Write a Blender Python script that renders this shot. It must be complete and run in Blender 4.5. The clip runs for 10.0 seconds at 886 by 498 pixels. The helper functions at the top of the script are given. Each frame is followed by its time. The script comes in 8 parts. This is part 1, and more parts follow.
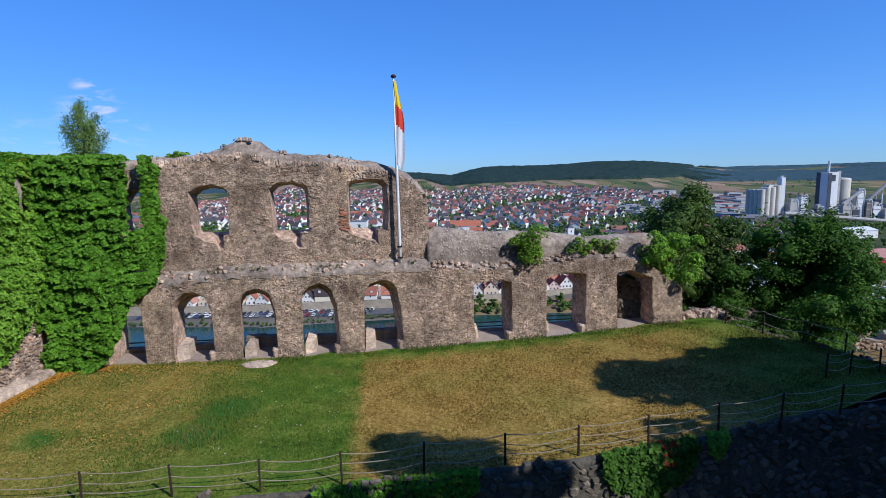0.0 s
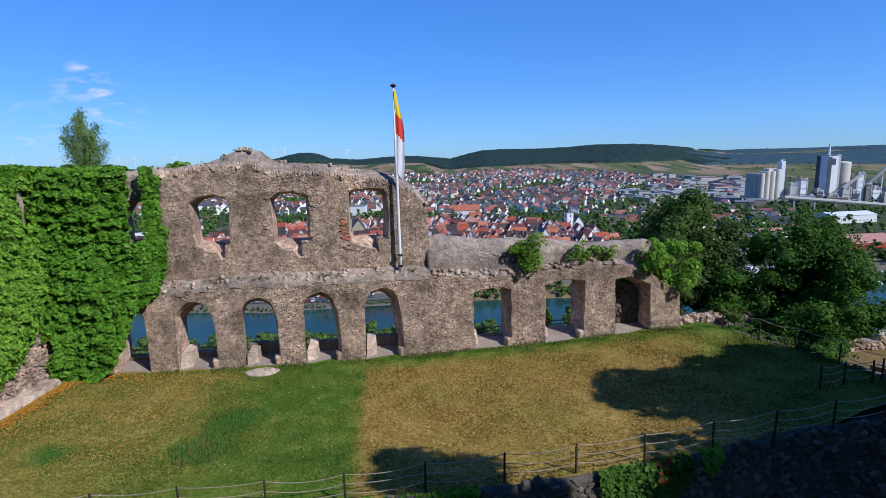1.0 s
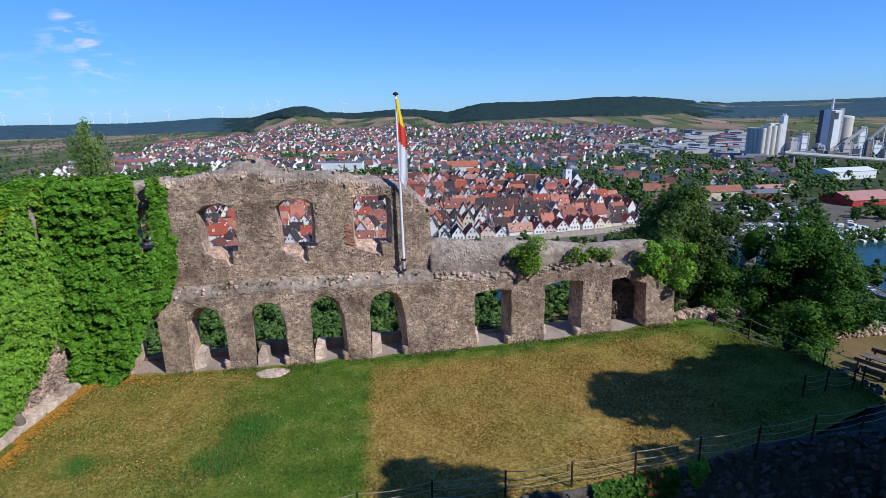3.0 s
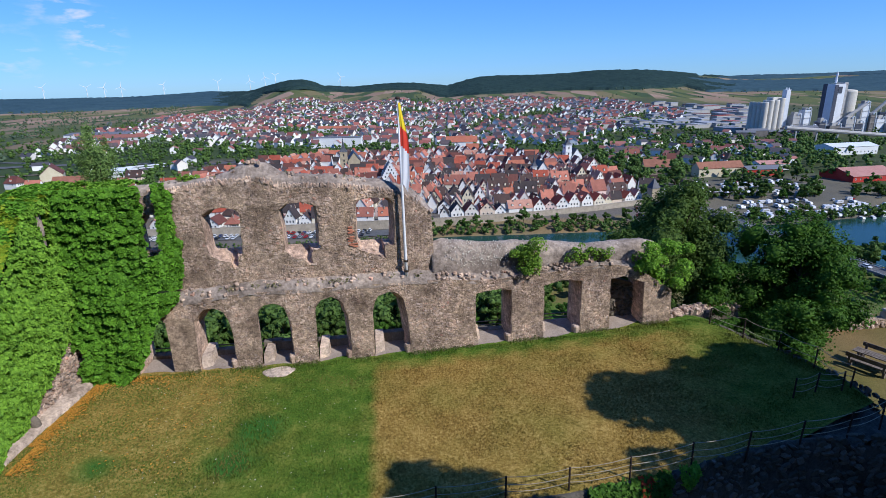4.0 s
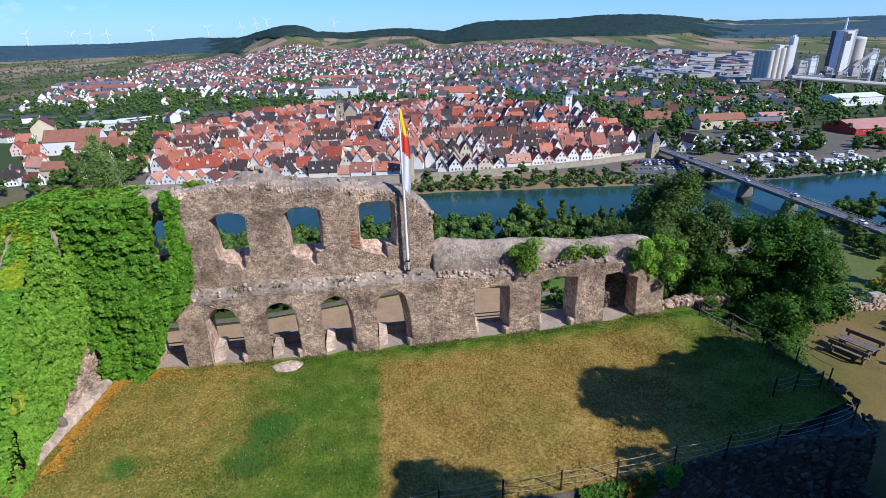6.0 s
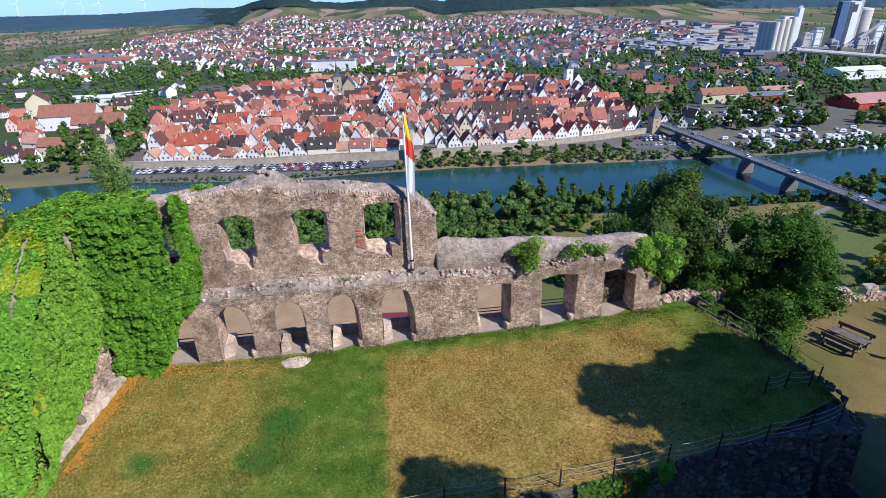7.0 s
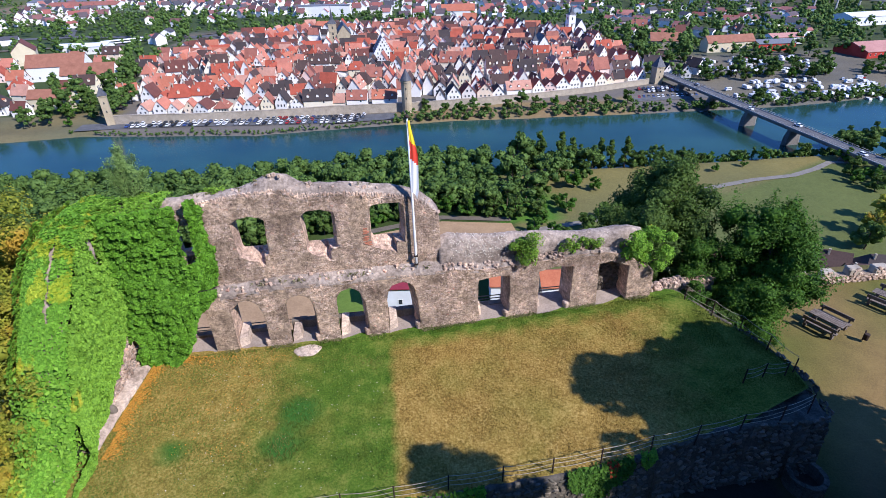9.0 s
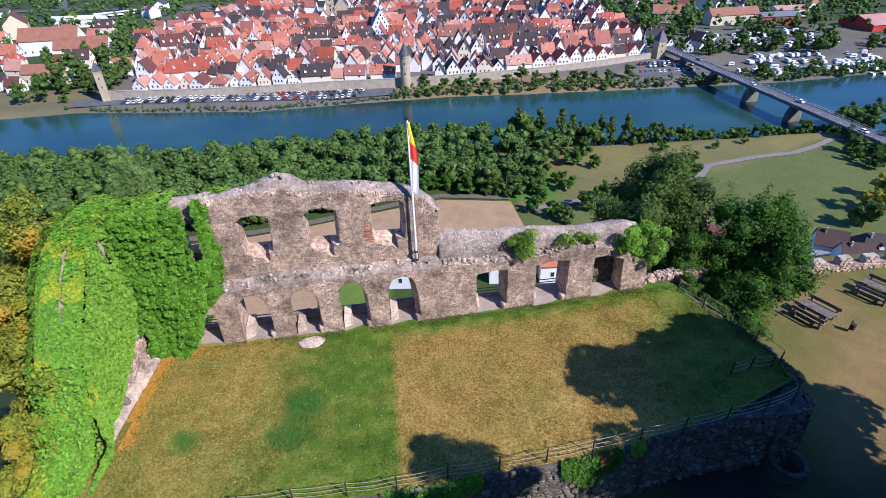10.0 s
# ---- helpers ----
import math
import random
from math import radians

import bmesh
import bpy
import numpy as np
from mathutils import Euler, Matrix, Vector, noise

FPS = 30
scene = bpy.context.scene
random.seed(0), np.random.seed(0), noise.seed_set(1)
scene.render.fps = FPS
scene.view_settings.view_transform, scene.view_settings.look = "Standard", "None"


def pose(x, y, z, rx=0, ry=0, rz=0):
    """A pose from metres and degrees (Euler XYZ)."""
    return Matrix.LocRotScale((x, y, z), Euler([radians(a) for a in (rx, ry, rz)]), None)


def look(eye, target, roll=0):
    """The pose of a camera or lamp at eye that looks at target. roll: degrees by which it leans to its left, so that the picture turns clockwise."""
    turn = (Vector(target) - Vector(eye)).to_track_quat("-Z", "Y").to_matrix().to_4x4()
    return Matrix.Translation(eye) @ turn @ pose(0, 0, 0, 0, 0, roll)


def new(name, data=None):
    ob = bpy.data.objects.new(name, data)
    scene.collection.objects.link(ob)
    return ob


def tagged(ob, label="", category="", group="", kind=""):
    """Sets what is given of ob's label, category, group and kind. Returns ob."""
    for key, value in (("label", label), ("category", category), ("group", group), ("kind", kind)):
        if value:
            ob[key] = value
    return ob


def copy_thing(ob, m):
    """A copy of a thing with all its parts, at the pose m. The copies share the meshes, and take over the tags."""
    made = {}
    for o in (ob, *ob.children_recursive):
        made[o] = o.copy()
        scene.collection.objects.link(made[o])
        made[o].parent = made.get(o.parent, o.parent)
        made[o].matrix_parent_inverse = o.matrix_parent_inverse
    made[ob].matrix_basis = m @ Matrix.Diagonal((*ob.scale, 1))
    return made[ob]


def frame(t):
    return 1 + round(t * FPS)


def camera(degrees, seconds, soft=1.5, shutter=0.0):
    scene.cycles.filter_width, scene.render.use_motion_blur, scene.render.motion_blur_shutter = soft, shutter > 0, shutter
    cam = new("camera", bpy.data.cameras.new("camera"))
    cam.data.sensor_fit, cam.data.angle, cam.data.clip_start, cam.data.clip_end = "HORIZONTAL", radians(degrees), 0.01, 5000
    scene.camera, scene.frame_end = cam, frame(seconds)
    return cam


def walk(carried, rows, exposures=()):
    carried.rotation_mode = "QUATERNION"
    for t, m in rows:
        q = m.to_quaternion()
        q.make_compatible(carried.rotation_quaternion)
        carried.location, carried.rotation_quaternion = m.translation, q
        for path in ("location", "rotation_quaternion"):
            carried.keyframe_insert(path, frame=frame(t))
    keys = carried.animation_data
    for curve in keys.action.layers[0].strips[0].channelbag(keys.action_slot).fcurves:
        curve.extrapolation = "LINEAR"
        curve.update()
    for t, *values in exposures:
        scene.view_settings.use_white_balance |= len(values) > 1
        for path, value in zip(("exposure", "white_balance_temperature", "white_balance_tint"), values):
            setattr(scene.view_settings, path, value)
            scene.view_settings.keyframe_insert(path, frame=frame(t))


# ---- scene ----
cam = camera(79.5, 10.0, 0.8)
METRES, EYE, TILT, LEAN, TURN = 12.5, 7.8, -8.0, 1.0, 0.0
ROWS = [
    (0.0, 0.0, 0.0, 0.0, 0.0, 0.0, 0.0),
    (0.5, 0.0014, -0.0053, 0.0404, -0.05, -0.68, 0.03),
    (1.0, -0.0034, -0.0128, 0.0883, -0.1, -1.75, 0.07),
    (1.5, -0.0102, -0.02, 0.1315, -0.17, -2.78, 0.12),
    (2.0, -0.0149, -0.0297, 0.1814, -0.25, -4.15, 0.15),
    (2.5, -0.0175, -0.039, 0.2239, -0.31, -5.32, 0.17),
    (4.0, -0.0295, -0.0649, 0.3721, -0.46, -9.25, 0.2),
    (4.5, -0.0342, -0.0715, 0.4181, -0.52, -10.49, 0.24),
    (5.0, -0.0346, -0.0769, 0.4691, -0.58, -11.83, 0.23),
    (6.5, -0.0458, -0.0956, 0.6169, -0.75, -15.8, 0.29),
    (7.0, -0.0548, -0.1044, 0.6721, -0.79, -17.18, 0.3),
    (7.5, -0.0614, -0.1134, 0.7234, -0.85, -18.47, 0.32),
    (8.0, -0.0634, -0.1215, 0.778, -0.9, -19.83, 0.31),
    (8.5, -0.0676, -0.1297, 0.8283, -0.94, -21.11, 0.33),
    (9.0, -0.071, -0.1398, 0.8797, -0.98, -22.48, 0.35),
    (9.5, -0.0719, -0.1498, 0.9286, -1.04, -23.75, 0.35),
    (10.0, -0.0718, -0.1604, 0.9828, -1.07, -25.13, 0.35),
]
walk(cam, [(t, pose(0, 0, EYE, TILT, LEAN, TURN) @ pose(METRES * x, METRES * y, METRES * z, 90 + pitch, roll, yaw)) for t, x, y, z, yaw, pitch, roll in ROWS],
     [(0.0, 0.16, 5800, 10), (2.5, 0.21, 5800, 10), (5.0, 0.33, 5800, 10), (6.5, 0.54, 5900, 12), (8.0, 0.66, 5850, 14), (10.0, 0.78, 5750, 18)])

# ---- daylight ----
SUN_AZ, SUN_EL = 126.5, 41.0          # clockwise from +y, and above the horizon
world = bpy.data.worlds.new("sky")
scene.world = world
world.use_nodes = True
wn, wl = world.node_tree.nodes, world.node_tree.links
wn.clear()
sky = wn.new("ShaderNodeTexSky")
sky.sky_type, sky.sun_disc = "NISHITA", False
sky.sun_elevation, sky.sun_rotation = radians(SUN_EL), radians(SUN_AZ)
sky.air_density, sky.dust_density, sky.ozone_density, sky.altitude = 1.0, 0.0, 3.0, 200
bg = wn.new("ShaderNodeBackground")
bg.inputs["Strength"].default_value = 0.081
wout = wn.new("ShaderNodeOutputWorld")
sat = wn.new("ShaderNodeHueSaturation")
sat.inputs["Saturation"].default_value = 1.45
soft_sky = wn.new("ShaderNodeGamma")
soft_sky.inputs["Gamma"].default_value = 0.56
wl.new(sky.outputs[0], soft_sky.inputs["Color"])
wl.new(soft_sky.outputs[0], sat.inputs["Color"])
tint = wn.new("ShaderNodeMix")
tint.data_type, tint.blend_type = "RGBA", "MULTIPLY"
tint.inputs[0].default_value, tint.inputs[7].default_value = 1.0, (1.13, 1.94, 3.42, 1)
wl.new(sat.outputs[0], tint.inputs[6])
# a few small fair-weather wisps low in the west: direction, size, strength
WISPS = [(-0.534, 0.836, 0.125, 0.035, 1.5), (-0.512, 0.856, 0.076, 0.05, 1.3), (-0.604, 0.796, 0.051, 0.05, 0.8), (-0.566, 0.818, 0.103, 0.03, 0.5)]
wtc = wn.new("ShaderNodeTexCoord")
wno = wn.new("ShaderNodeTexNoise")
wno.inputs["Scale"].default_value, wno.inputs["Detail"].default_value = 26.0, 6.0
wmp = wn.new("ShaderNodeMapping")
wmp.inputs["Scale"].default_value = (1, 1, 3.2)
wl.new(wtc.outputs["Generated"], wmp.inputs[0])
wl.new(wmp.outputs[0], wno.inputs["Vector"])
total = None
for wx_, wy_, wz_, size_, gain in WISPS:
    dot = wn.new("ShaderNodeVectorMath")
    dot.operation = "DISTANCE"
    wl.new(wtc.outputs["Generated"], dot.inputs[0])
    dot.inputs[1].default_value = (wx_, wy_, wz_)
    near_ = wn.new("ShaderNodeMapRange")
    near_.inputs["From Min"].default_value, near_.inputs["From Max"].default_value = size_, 0.0
    near_.inputs["To Min"].default_value, near_.inputs["To Max"].default_value = 0.0, gain
    wl.new(dot.outputs["Value"], near_.inputs["Value"])
    if total is None:
        total = near_.outputs[0]
    else:
        add_ = wn.new("ShaderNodeMath")
        wl.new(total, add_.inputs[0])
        wl.new(near_.outputs[0], add_.inputs[1])
        total = add_.outputs[0]
cut = wn.new("ShaderNodeMapRange")
cut.inputs["From Min"].default_value, cut.inputs["From Max"].default_value = 0.48, 0.72
wl.new(wno.outputs[0], cut.inputs["Value"])
both = wn.new("ShaderNodeMath")
both.operation, both.use_clamp = "MULTIPLY", True
wl.new(cut.outputs[0], both.inputs[0])
wl.new(total, both.inputs[1])
wisp = wn.new("ShaderNodeMix")
wisp.data_type = "RGBA"
wl.new(both.outputs[0], wisp.inputs[0])
wl.new(tint.outputs[2], wisp.inputs[6])
wisp.inputs[7].default_value = (8.5, 8.3, 8.6, 1)
wl.new(wisp.outputs[2], bg.inputs["Color"])
wl.new(bg.outputs[0], wout.inputs["Surface"])

sun_data = bpy.data.lights.new("sun", "SUN")
sun_data.energy, sun_data.angle, sun_data.color = 5.0, radians(0.53), (1.0, 0.94, 0.85)
sun = new("sun", sun_data)
sun_way = Vector((math.sin(radians(SUN_AZ)) * math.cos(radians(SUN_EL)), math.cos(radians(SUN_AZ)) * math.cos(radians(SUN_EL)), math.sin(radians(SUN_EL))))
sun.matrix_world = look(sun_way * 300, (0, 0, 0))

# ---- materials ----
def node_mat(name):
    m = bpy.data.materials.new(name)
    m.use_nodes = True
    nt = m.node_tree
    nt.nodes.clear()
    out = nt.nodes.new("ShaderNodeOutputMaterial")
    b = nt.nodes.new("ShaderNodeBsdfPrincipled")
    nt.links.new(b.outputs[0], out.inputs[0])
    b.inputs["Specular IOR Level"].default_value = 0.3
    return m, nt, b


def ramp(nt, fac, stops, mode="LINEAR"):
    r = nt.nodes.new("ShaderNodeValToRGB")
    r.color_ramp.interpolation = mode
    e = r.color_ramp.elements
    while len(e) < len(stops):
        e.new(0.5)
    for el, (p, c) in zip(e, stops):
        el.position, el.color = p, (*c, 1)
    nt.links.new(fac, r.inputs[0])
    return r.outputs[0]


def noise_tex(nt, scale, detail=5.0, rough=0.6, coord="Object", vec=None, stretch=None):
    n = nt.nodes.new("ShaderNodeTexNoise")
    n.inputs["Scale"].default_value, n.inputs["Detail"].default_value, n.inputs["Roughness"].default_value = scale, detail, rough
    if vec is None:
        tc = nt.nodes.new("ShaderNodeTexCoord")
        vec = tc.outputs[coord]
    if stretch:
        mp = nt.nodes.new("ShaderNodeMapping")
        mp.inputs["Scale"].default_value = stretch
        nt.links.new(vec, mp.inputs[0])
        vec = mp.outputs[0]
    nt.links.new(vec, n.inputs["Vector"])
    return n.outputs[0]


def world_vec(nt):
    return nt.nodes.new("ShaderNodeNewGeometry").outputs["Position"]


def mixc(nt, fac, a, b, kind="MIX"):
    m = nt.nodes.new("ShaderNodeMix")
    m.data_type, m.blend_type = "RGBA", kind
    for s, v in ((m.inputs[0], fac), (m.inputs[6], a), (m.inputs[7], b)):
        if isinstance(v, (int, float)):
            s.default_value = v
        elif isinstance(v, tuple):
            s.default_value = (*v, 1)
        else:
            nt.links.new(v, s)
    return m.outputs[2]


def maths(nt, op, a, b=0.0, clamp=False):
    m = nt.nodes.new("ShaderNodeMath")
    m.operation, m.use_clamp = op, clamp
    for s, v in zip(m.inputs, (a, b)):
        if isinstance(v, (int, float)):
            s.default_value = v
        else:
            nt.links.new(v, s)
    return m.outputs[0]


def bump(nt, b, height, strength, dist):
    n = nt.nodes.new("ShaderNodeBump")
    n.inputs["Strength"].default_value, n.inputs["Distance"].default_value = strength, dist
    nt.links.new(height, n.inputs["Height"])
    nt.links.new(n.outputs[0], b.inputs["Normal"])


def simple(name, c1, c2, scale=3.0, rough=0.8, metal=0.0, bump_s=0.3, bump_d=0.02, fine=8.0, spread=0.0, island=False, spec=0.3):
    """Two colours mixed by a coarse and a fine noise; spread varies the value from object to object or from island to island."""
    m, nt, b = node_mat(name)
    pos = world_vec(nt)
    n1 = noise_tex(nt, scale, vec=pos)
    n2 = noise_tex(nt, scale * fine, vec=pos, detail=3.0)
    f = maths(nt, "ADD", maths(nt, "MULTIPLY", n1, 0.6), maths(nt, "MULTIPLY", n2, 0.4))
    col = ramp(nt, f, [(0.35, c1), (0.65, c2)])
    if spread:
        rnd = nt.nodes.new("ShaderNodeNewGeometry").outputs["Random Per Island"] if island else nt.nodes.new("ShaderNodeObjectInfo").outputs["Random"]
        val = ramp(nt, rnd, [(0, (1 - spread,) * 3), (1, (1 + spread,) * 3)])
        col = mixc(nt, 1.0, col, val, "MULTIPLY")
    nt.links.new(col, b.inputs["Base Color"])
    b.inputs["Roughness"].default_value, b.inputs["Metallic"].default_value = rough, metal
    b.inputs["Specular IOR Level"].default_value = spec
    if bump_s:
        bump(nt, b, f, bump_s, bump_d)
    return m


def choice(name, stops, rough=0.8, island=False, scale=0.6, amount=0.35, tex=None, spec=0.25):
    """A colour picked at random for each object (or island) from stops, weathered by noise."""
    m, nt, b = node_mat(name)
    pos = world_vec(nt)
    rnd = nt.nodes.new("ShaderNodeNewGeometry").outputs["Random Per Island"] if island else nt.nodes.new("ShaderNodeObjectInfo").outputs["Random"]
    col = ramp(nt, rnd, stops, "CONSTANT")
    n1 = noise_tex(nt, scale, vec=pos, detail=6.0)
    n2 = noise_tex(nt, scale * 9, vec=pos, detail=3.0)
    f = maths(nt, "ADD", maths(nt, "MULTIPLY", n1, 0.5), maths(nt, "MULTIPLY", n2, 0.5))
    w = ramp(nt, f, [(0.3, (1 - amount,) * 3), (0.7, (1 + amount * 0.6,) * 3)])
    nt.links.new(mixc(nt, 1.0, col, w, "MULTIPLY"), b.inputs["Base Color"])
    b.inputs["Roughness"].default_value = rough
    b.inputs["Specular IOR Level"].default_value = spec
    bump(nt, b, f, 0.3, 0.05)
    return m


def leafy(name, dark, light, dry=None, dry_amount=0.0, scale=0.8, translucent=0.25):
    """Foliage: each leaf takes its own shade; large noise gives lighter and dry patches."""
    m = bpy.data.materials.new(name)
    m.use_nodes = True
    nt = m.node_tree
    nt.nodes.clear()
    out = nt.nodes.new("ShaderNodeOutputMaterial")
    b = nt.nodes.new("ShaderNodeBsdfPrincipled")
    geo = nt.nodes.new("ShaderNodeNewGeometry")
    col = ramp(nt, geo.outputs["Random Per Island"], [(0, dark), (1, light)])
    n = noise_tex(nt, scale, vec=geo.outputs["Position"], detail=3.0)
    col = mixc(nt, maths(nt, "MULTIPLY", n, 0.5), col, mixc(nt, 0.5, col, light))
    if dry:
        d = ramp(nt, noise_tex(nt, scale * 0.6, vec=geo.outputs["Position"], detail=4.0), [(0.62 - dry_amount, (0, 0, 0)), (0.7 - dry_amount * 0.6, (1, 1, 1))])
        col = mixc(nt, maths(nt, "MULTIPLY", d, 0.75), col, dry)
    nt.links.new(col, b.inputs["Base Color"])
    b.inputs["Roughness"].default_value = 0.65
    b.inputs["Specular IOR Level"].default_value = 0.15
    tr = nt.nodes.new("ShaderNodeBsdfTranslucent")
    nt.links.new(col, tr.inputs["Color"])
    mx = nt.nodes.new("ShaderNodeMixShader")
    mx.inputs[0].default_value = translucent
    nt.links.new(b.outputs[0], mx.inputs[1])
    nt.links.new(tr.outputs[0], mx.inputs[2])
    nt.links.new(mx.outputs[0], out.inputs[0])
    return m


def weathered(m):
    """Dark lichen stains and pale lime blooms, the same over stones and mortar."""
    nt = m.node_tree
    b = [n for n in nt.nodes if n.type == "BSDF_PRINCIPLED"][0]
    col = b.inputs["Base Color"].links[0].from_socket
    pos = world_vec(nt)
    a = ramp(nt, noise_tex(nt, 0.55, vec=pos, detail=8.0, rough=0.68), [(0.36, (0.60, 0.58, 0.56)), (0.50, (1.0, 1.0, 1.0)), (0.66, (1.28, 1.25, 1.18))])
    c = ramp(nt, noise_tex(nt, 4.5, vec=pos, detail=6.0, rough=0.7), [(0.35, (0.62, 0.60, 0.58)), (0.52, (1.0, 1.0, 1.0)), (0.68, (1.35, 1.32, 1.25))])
    nt.links.new(mixc(nt, 1.0, mixc(nt, 1.0, col, a, "MULTIPLY"), c, "MULTIPLY"), b.inputs["Base Color"])
    return m


M_MORTAR = simple("lime_mortar", (0.232, 0.168, 0.119), (0.463, 0.35, 0.253), 2.4, 0.95, bump_s=1.0, bump_d=0.05, fine=9.0)
M_STONE = choice("rubble_stone", [(0, (0.409, 0.298, 0.222)), (0.2, (0.456, 0.34, 0.258)), (0.4, (0.358, 0.264, 0.204)), (0.58, (0.496, 0.374, 0.287)), (0.75, (0.423, 0.295, 0.219)), (0.88, (0.43, 0.335, 0.27)), (0.985, (0.465, 0.27, 0.196))], 0.95, True, 1.1, 0.55)
# darker copy of the rubble stone: shade of court and openings in the colour
M_STONE_DARK = choice("shaded_rubble_stone", [(0, (0.11, 0.0924, 0.0663)), (0.3, (0.147, 0.121, 0.0936)), (0.6, (0.088, 0.0781, 0.0599)), (0.85, (0.19, 0.157, 0.12))], 0.95, True, 1.6, 0.45)
M_REVEAL = simple("plastered_reveal", (0.276, 0.191, 0.141), (0.577, 0.42, 0.323), 1.8, 0.95, bump_s=0.9, bump_d=0.06)
M_STONE_PIECE = choice("rubble_stone_piece", [(0, (0.409, 0.298, 0.222)), (0.2, (0.456, 0.34, 0.258)), (0.4, (0.358, 0.264, 0.204)), (0.58, (0.496, 0.374, 0.287)), (0.75, (0.423, 0.295, 0.219)), (0.88, (0.43, 0.335, 0.27)), (0.985, (0.465, 0.27, 0.196))], 0.95, False, 1.6, 0.45)
M_CAP = simple("weathered_mortar_cap", (0.159, 0.125, 0.0997), (0.317, 0.26, 0.216), 0.9, 0.95, bump_s=0.8, bump_d=0.04)
M_SLAB = simple("concrete_slab", (0.181, 0.143, 0.114), (0.295, 0.239, 0.194), 1.5, 0.9, bump_s=0.2)
M_PLASTER = simple("old_plaster", (0.3, 0.231, 0.176), (0.489, 0.387, 0.311), 0.9, 0.95, bump_s=0.4)
M_PEBBLE = simple("white_pebble", (0.407, 0.355, 0.281), (0.555, 0.503, 0.429), 3, 0.8, spread=0.25, island=True)
def rubbly(m, scale, strength, dist):
    """Small packed stones in the mortar itself: cells with their own value and rounded faces."""
    nt = m.node_tree
    b = [n for n in nt.nodes if n.type == "BSDF_PRINCIPLED"][0]
    col = b.inputs["Base Color"].links[0].from_socket
    old = b.inputs["Normal"].links[0].from_socket
    mp = nt.nodes.new("ShaderNodeMapping")
    mp.inputs["Scale"].default_value = (scale, scale, scale * 1.35)
    warp = noise_tex(nt, 5.0, vec=world_vec(nt), detail=3.0)
    nt.links.new(mixc(nt, 0.06, world_vec(nt), warp), mp.inputs[0])
    vor, cell = nt.nodes.new("ShaderNodeTexVoronoi"), nt.nodes.new("ShaderNodeTexVoronoi")
    vor.feature = "DISTANCE_TO_EDGE"
    for v in (vor, cell):
        v.inputs["Scale"].default_value = 1.0
        nt.links.new(mp.outputs[0], v.inputs["Vector"])
    sep = nt.nodes.new("ShaderNodeSeparateColor")
    nt.links.new(cell.outputs["Color"], sep.inputs[0])
    val = ramp(nt, sep.outputs[0], [(0, (0.74, 0.73, 0.72)), (0.5, (1.0, 0.98, 0.96)), (1, (1.24, 1.22, 1.2))])
    nt.links.new(mixc(nt, 1.0, col, val, "MULTIPLY"), b.inputs["Base Color"])
    h = ramp(nt, vor.outputs["Distance"], [(0.0, (0, 0, 0)), (0.16, (0.8,) * 3), (0.5, (1, 1, 1))])
    bn = nt.nodes.new("ShaderNodeBump")
    bn.inputs["Strength"].default_value, bn.inputs["Distance"].default_value = strength, dist
    nt.links.new(maths(nt, "MULTIPLY", h, maths(nt, "ADD", sep.outputs[1], 0.4)), bn.inputs["Height"])
    nt.links.new(old, bn.inputs["Normal"])
    nt.links.new(bn.outputs[0], b.inputs["Normal"])


M_BRICK = simple("red_brick", (0.30, 0.105, 0.06), (0.46, 0.19, 0.11), 5.0, 0.95, bump_s=0.5, bump_d=0.02, spread=0.2)
rubbly(M_MORTAR, 11.0, 1.0, 0.045)
rubbly(M_REVEAL, 7.0, 0.7, 0.03)
for m in (M_MORTAR, M_STONE, M_STONE_PIECE, M_REVEAL, M_CAP, M_PLASTER):
    weathered(m)
# one ivy, two tones: corner's shade and side wall's sun put into the colour
M_IVY = leafy("ivy_leaf", (0.0375, 0.101, 0.00842), (0.152, 0.335, 0.0246), (0.197, 0.218, 0.0153), 0.0, translucent=0.36)
M_IVY_SUN = leafy("ivy_leaf_sunlit", (0.0731, 0.163, 0.0167), (0.238, 0.431, 0.0418), (0.54, 0.424, 0.0314), 0.02, translucent=0.38)
M_IVY_CREST = leafy("ivy_leaf_yellowing", (0.0667, 0.171, 0.016), (0.218, 0.44, 0.04), (0.552, 0.44, 0.025), 0.055, scale=1.1, translucent=0.38)
M_IVY_YELLOW = leafy("ivy_leaf_yellow", (0.17, 0.28, 0.02), (0.44, 0.50, 0.035), translucent=0.38)
# near-black tone of the sheets behind the ivy leaves
M_IVY_DARK = simple("ivy_backing", (0.0074, 0.0163, 0.00444), (0.0222, 0.037, 0.00888), 2, 0.9)
M_SHRUB = leafy("shrub_leaf", (0.0962, 0.192, 0.0185), (0.222, 0.355, 0.0407), translucent=0.38)
M_TREE = leafy("tree_leaf", (0.0217, 0.064, 0.00723), (0.0904, 0.192, 0.0211), scale=0.35, translucent=0.38)
M_TREE_B = leafy("tree_leaf_olive", (0.0325, 0.0659, 0.0099), (0.1, 0.163, 0.0311), scale=0.35, translucent=0.38)
M_TREE_DRY = leafy("tree_leaf_autumn", (0.0977, 0.134, 0.0144), (0.301, 0.31, 0.0324), (0.471, 0.267, 0.0315), 0.12, scale=0.6, translucent=0.35)
M_BIRCH = leafy("birch_leaf", (0.0888, 0.155, 0.037), (0.192, 0.281, 0.074), scale=0.8)
M_WOODS = leafy("woodland_leaf", (0.0369, 0.076, 0.0161), (0.118, 0.194, 0.042), scale=0.05, translucent=0.3)
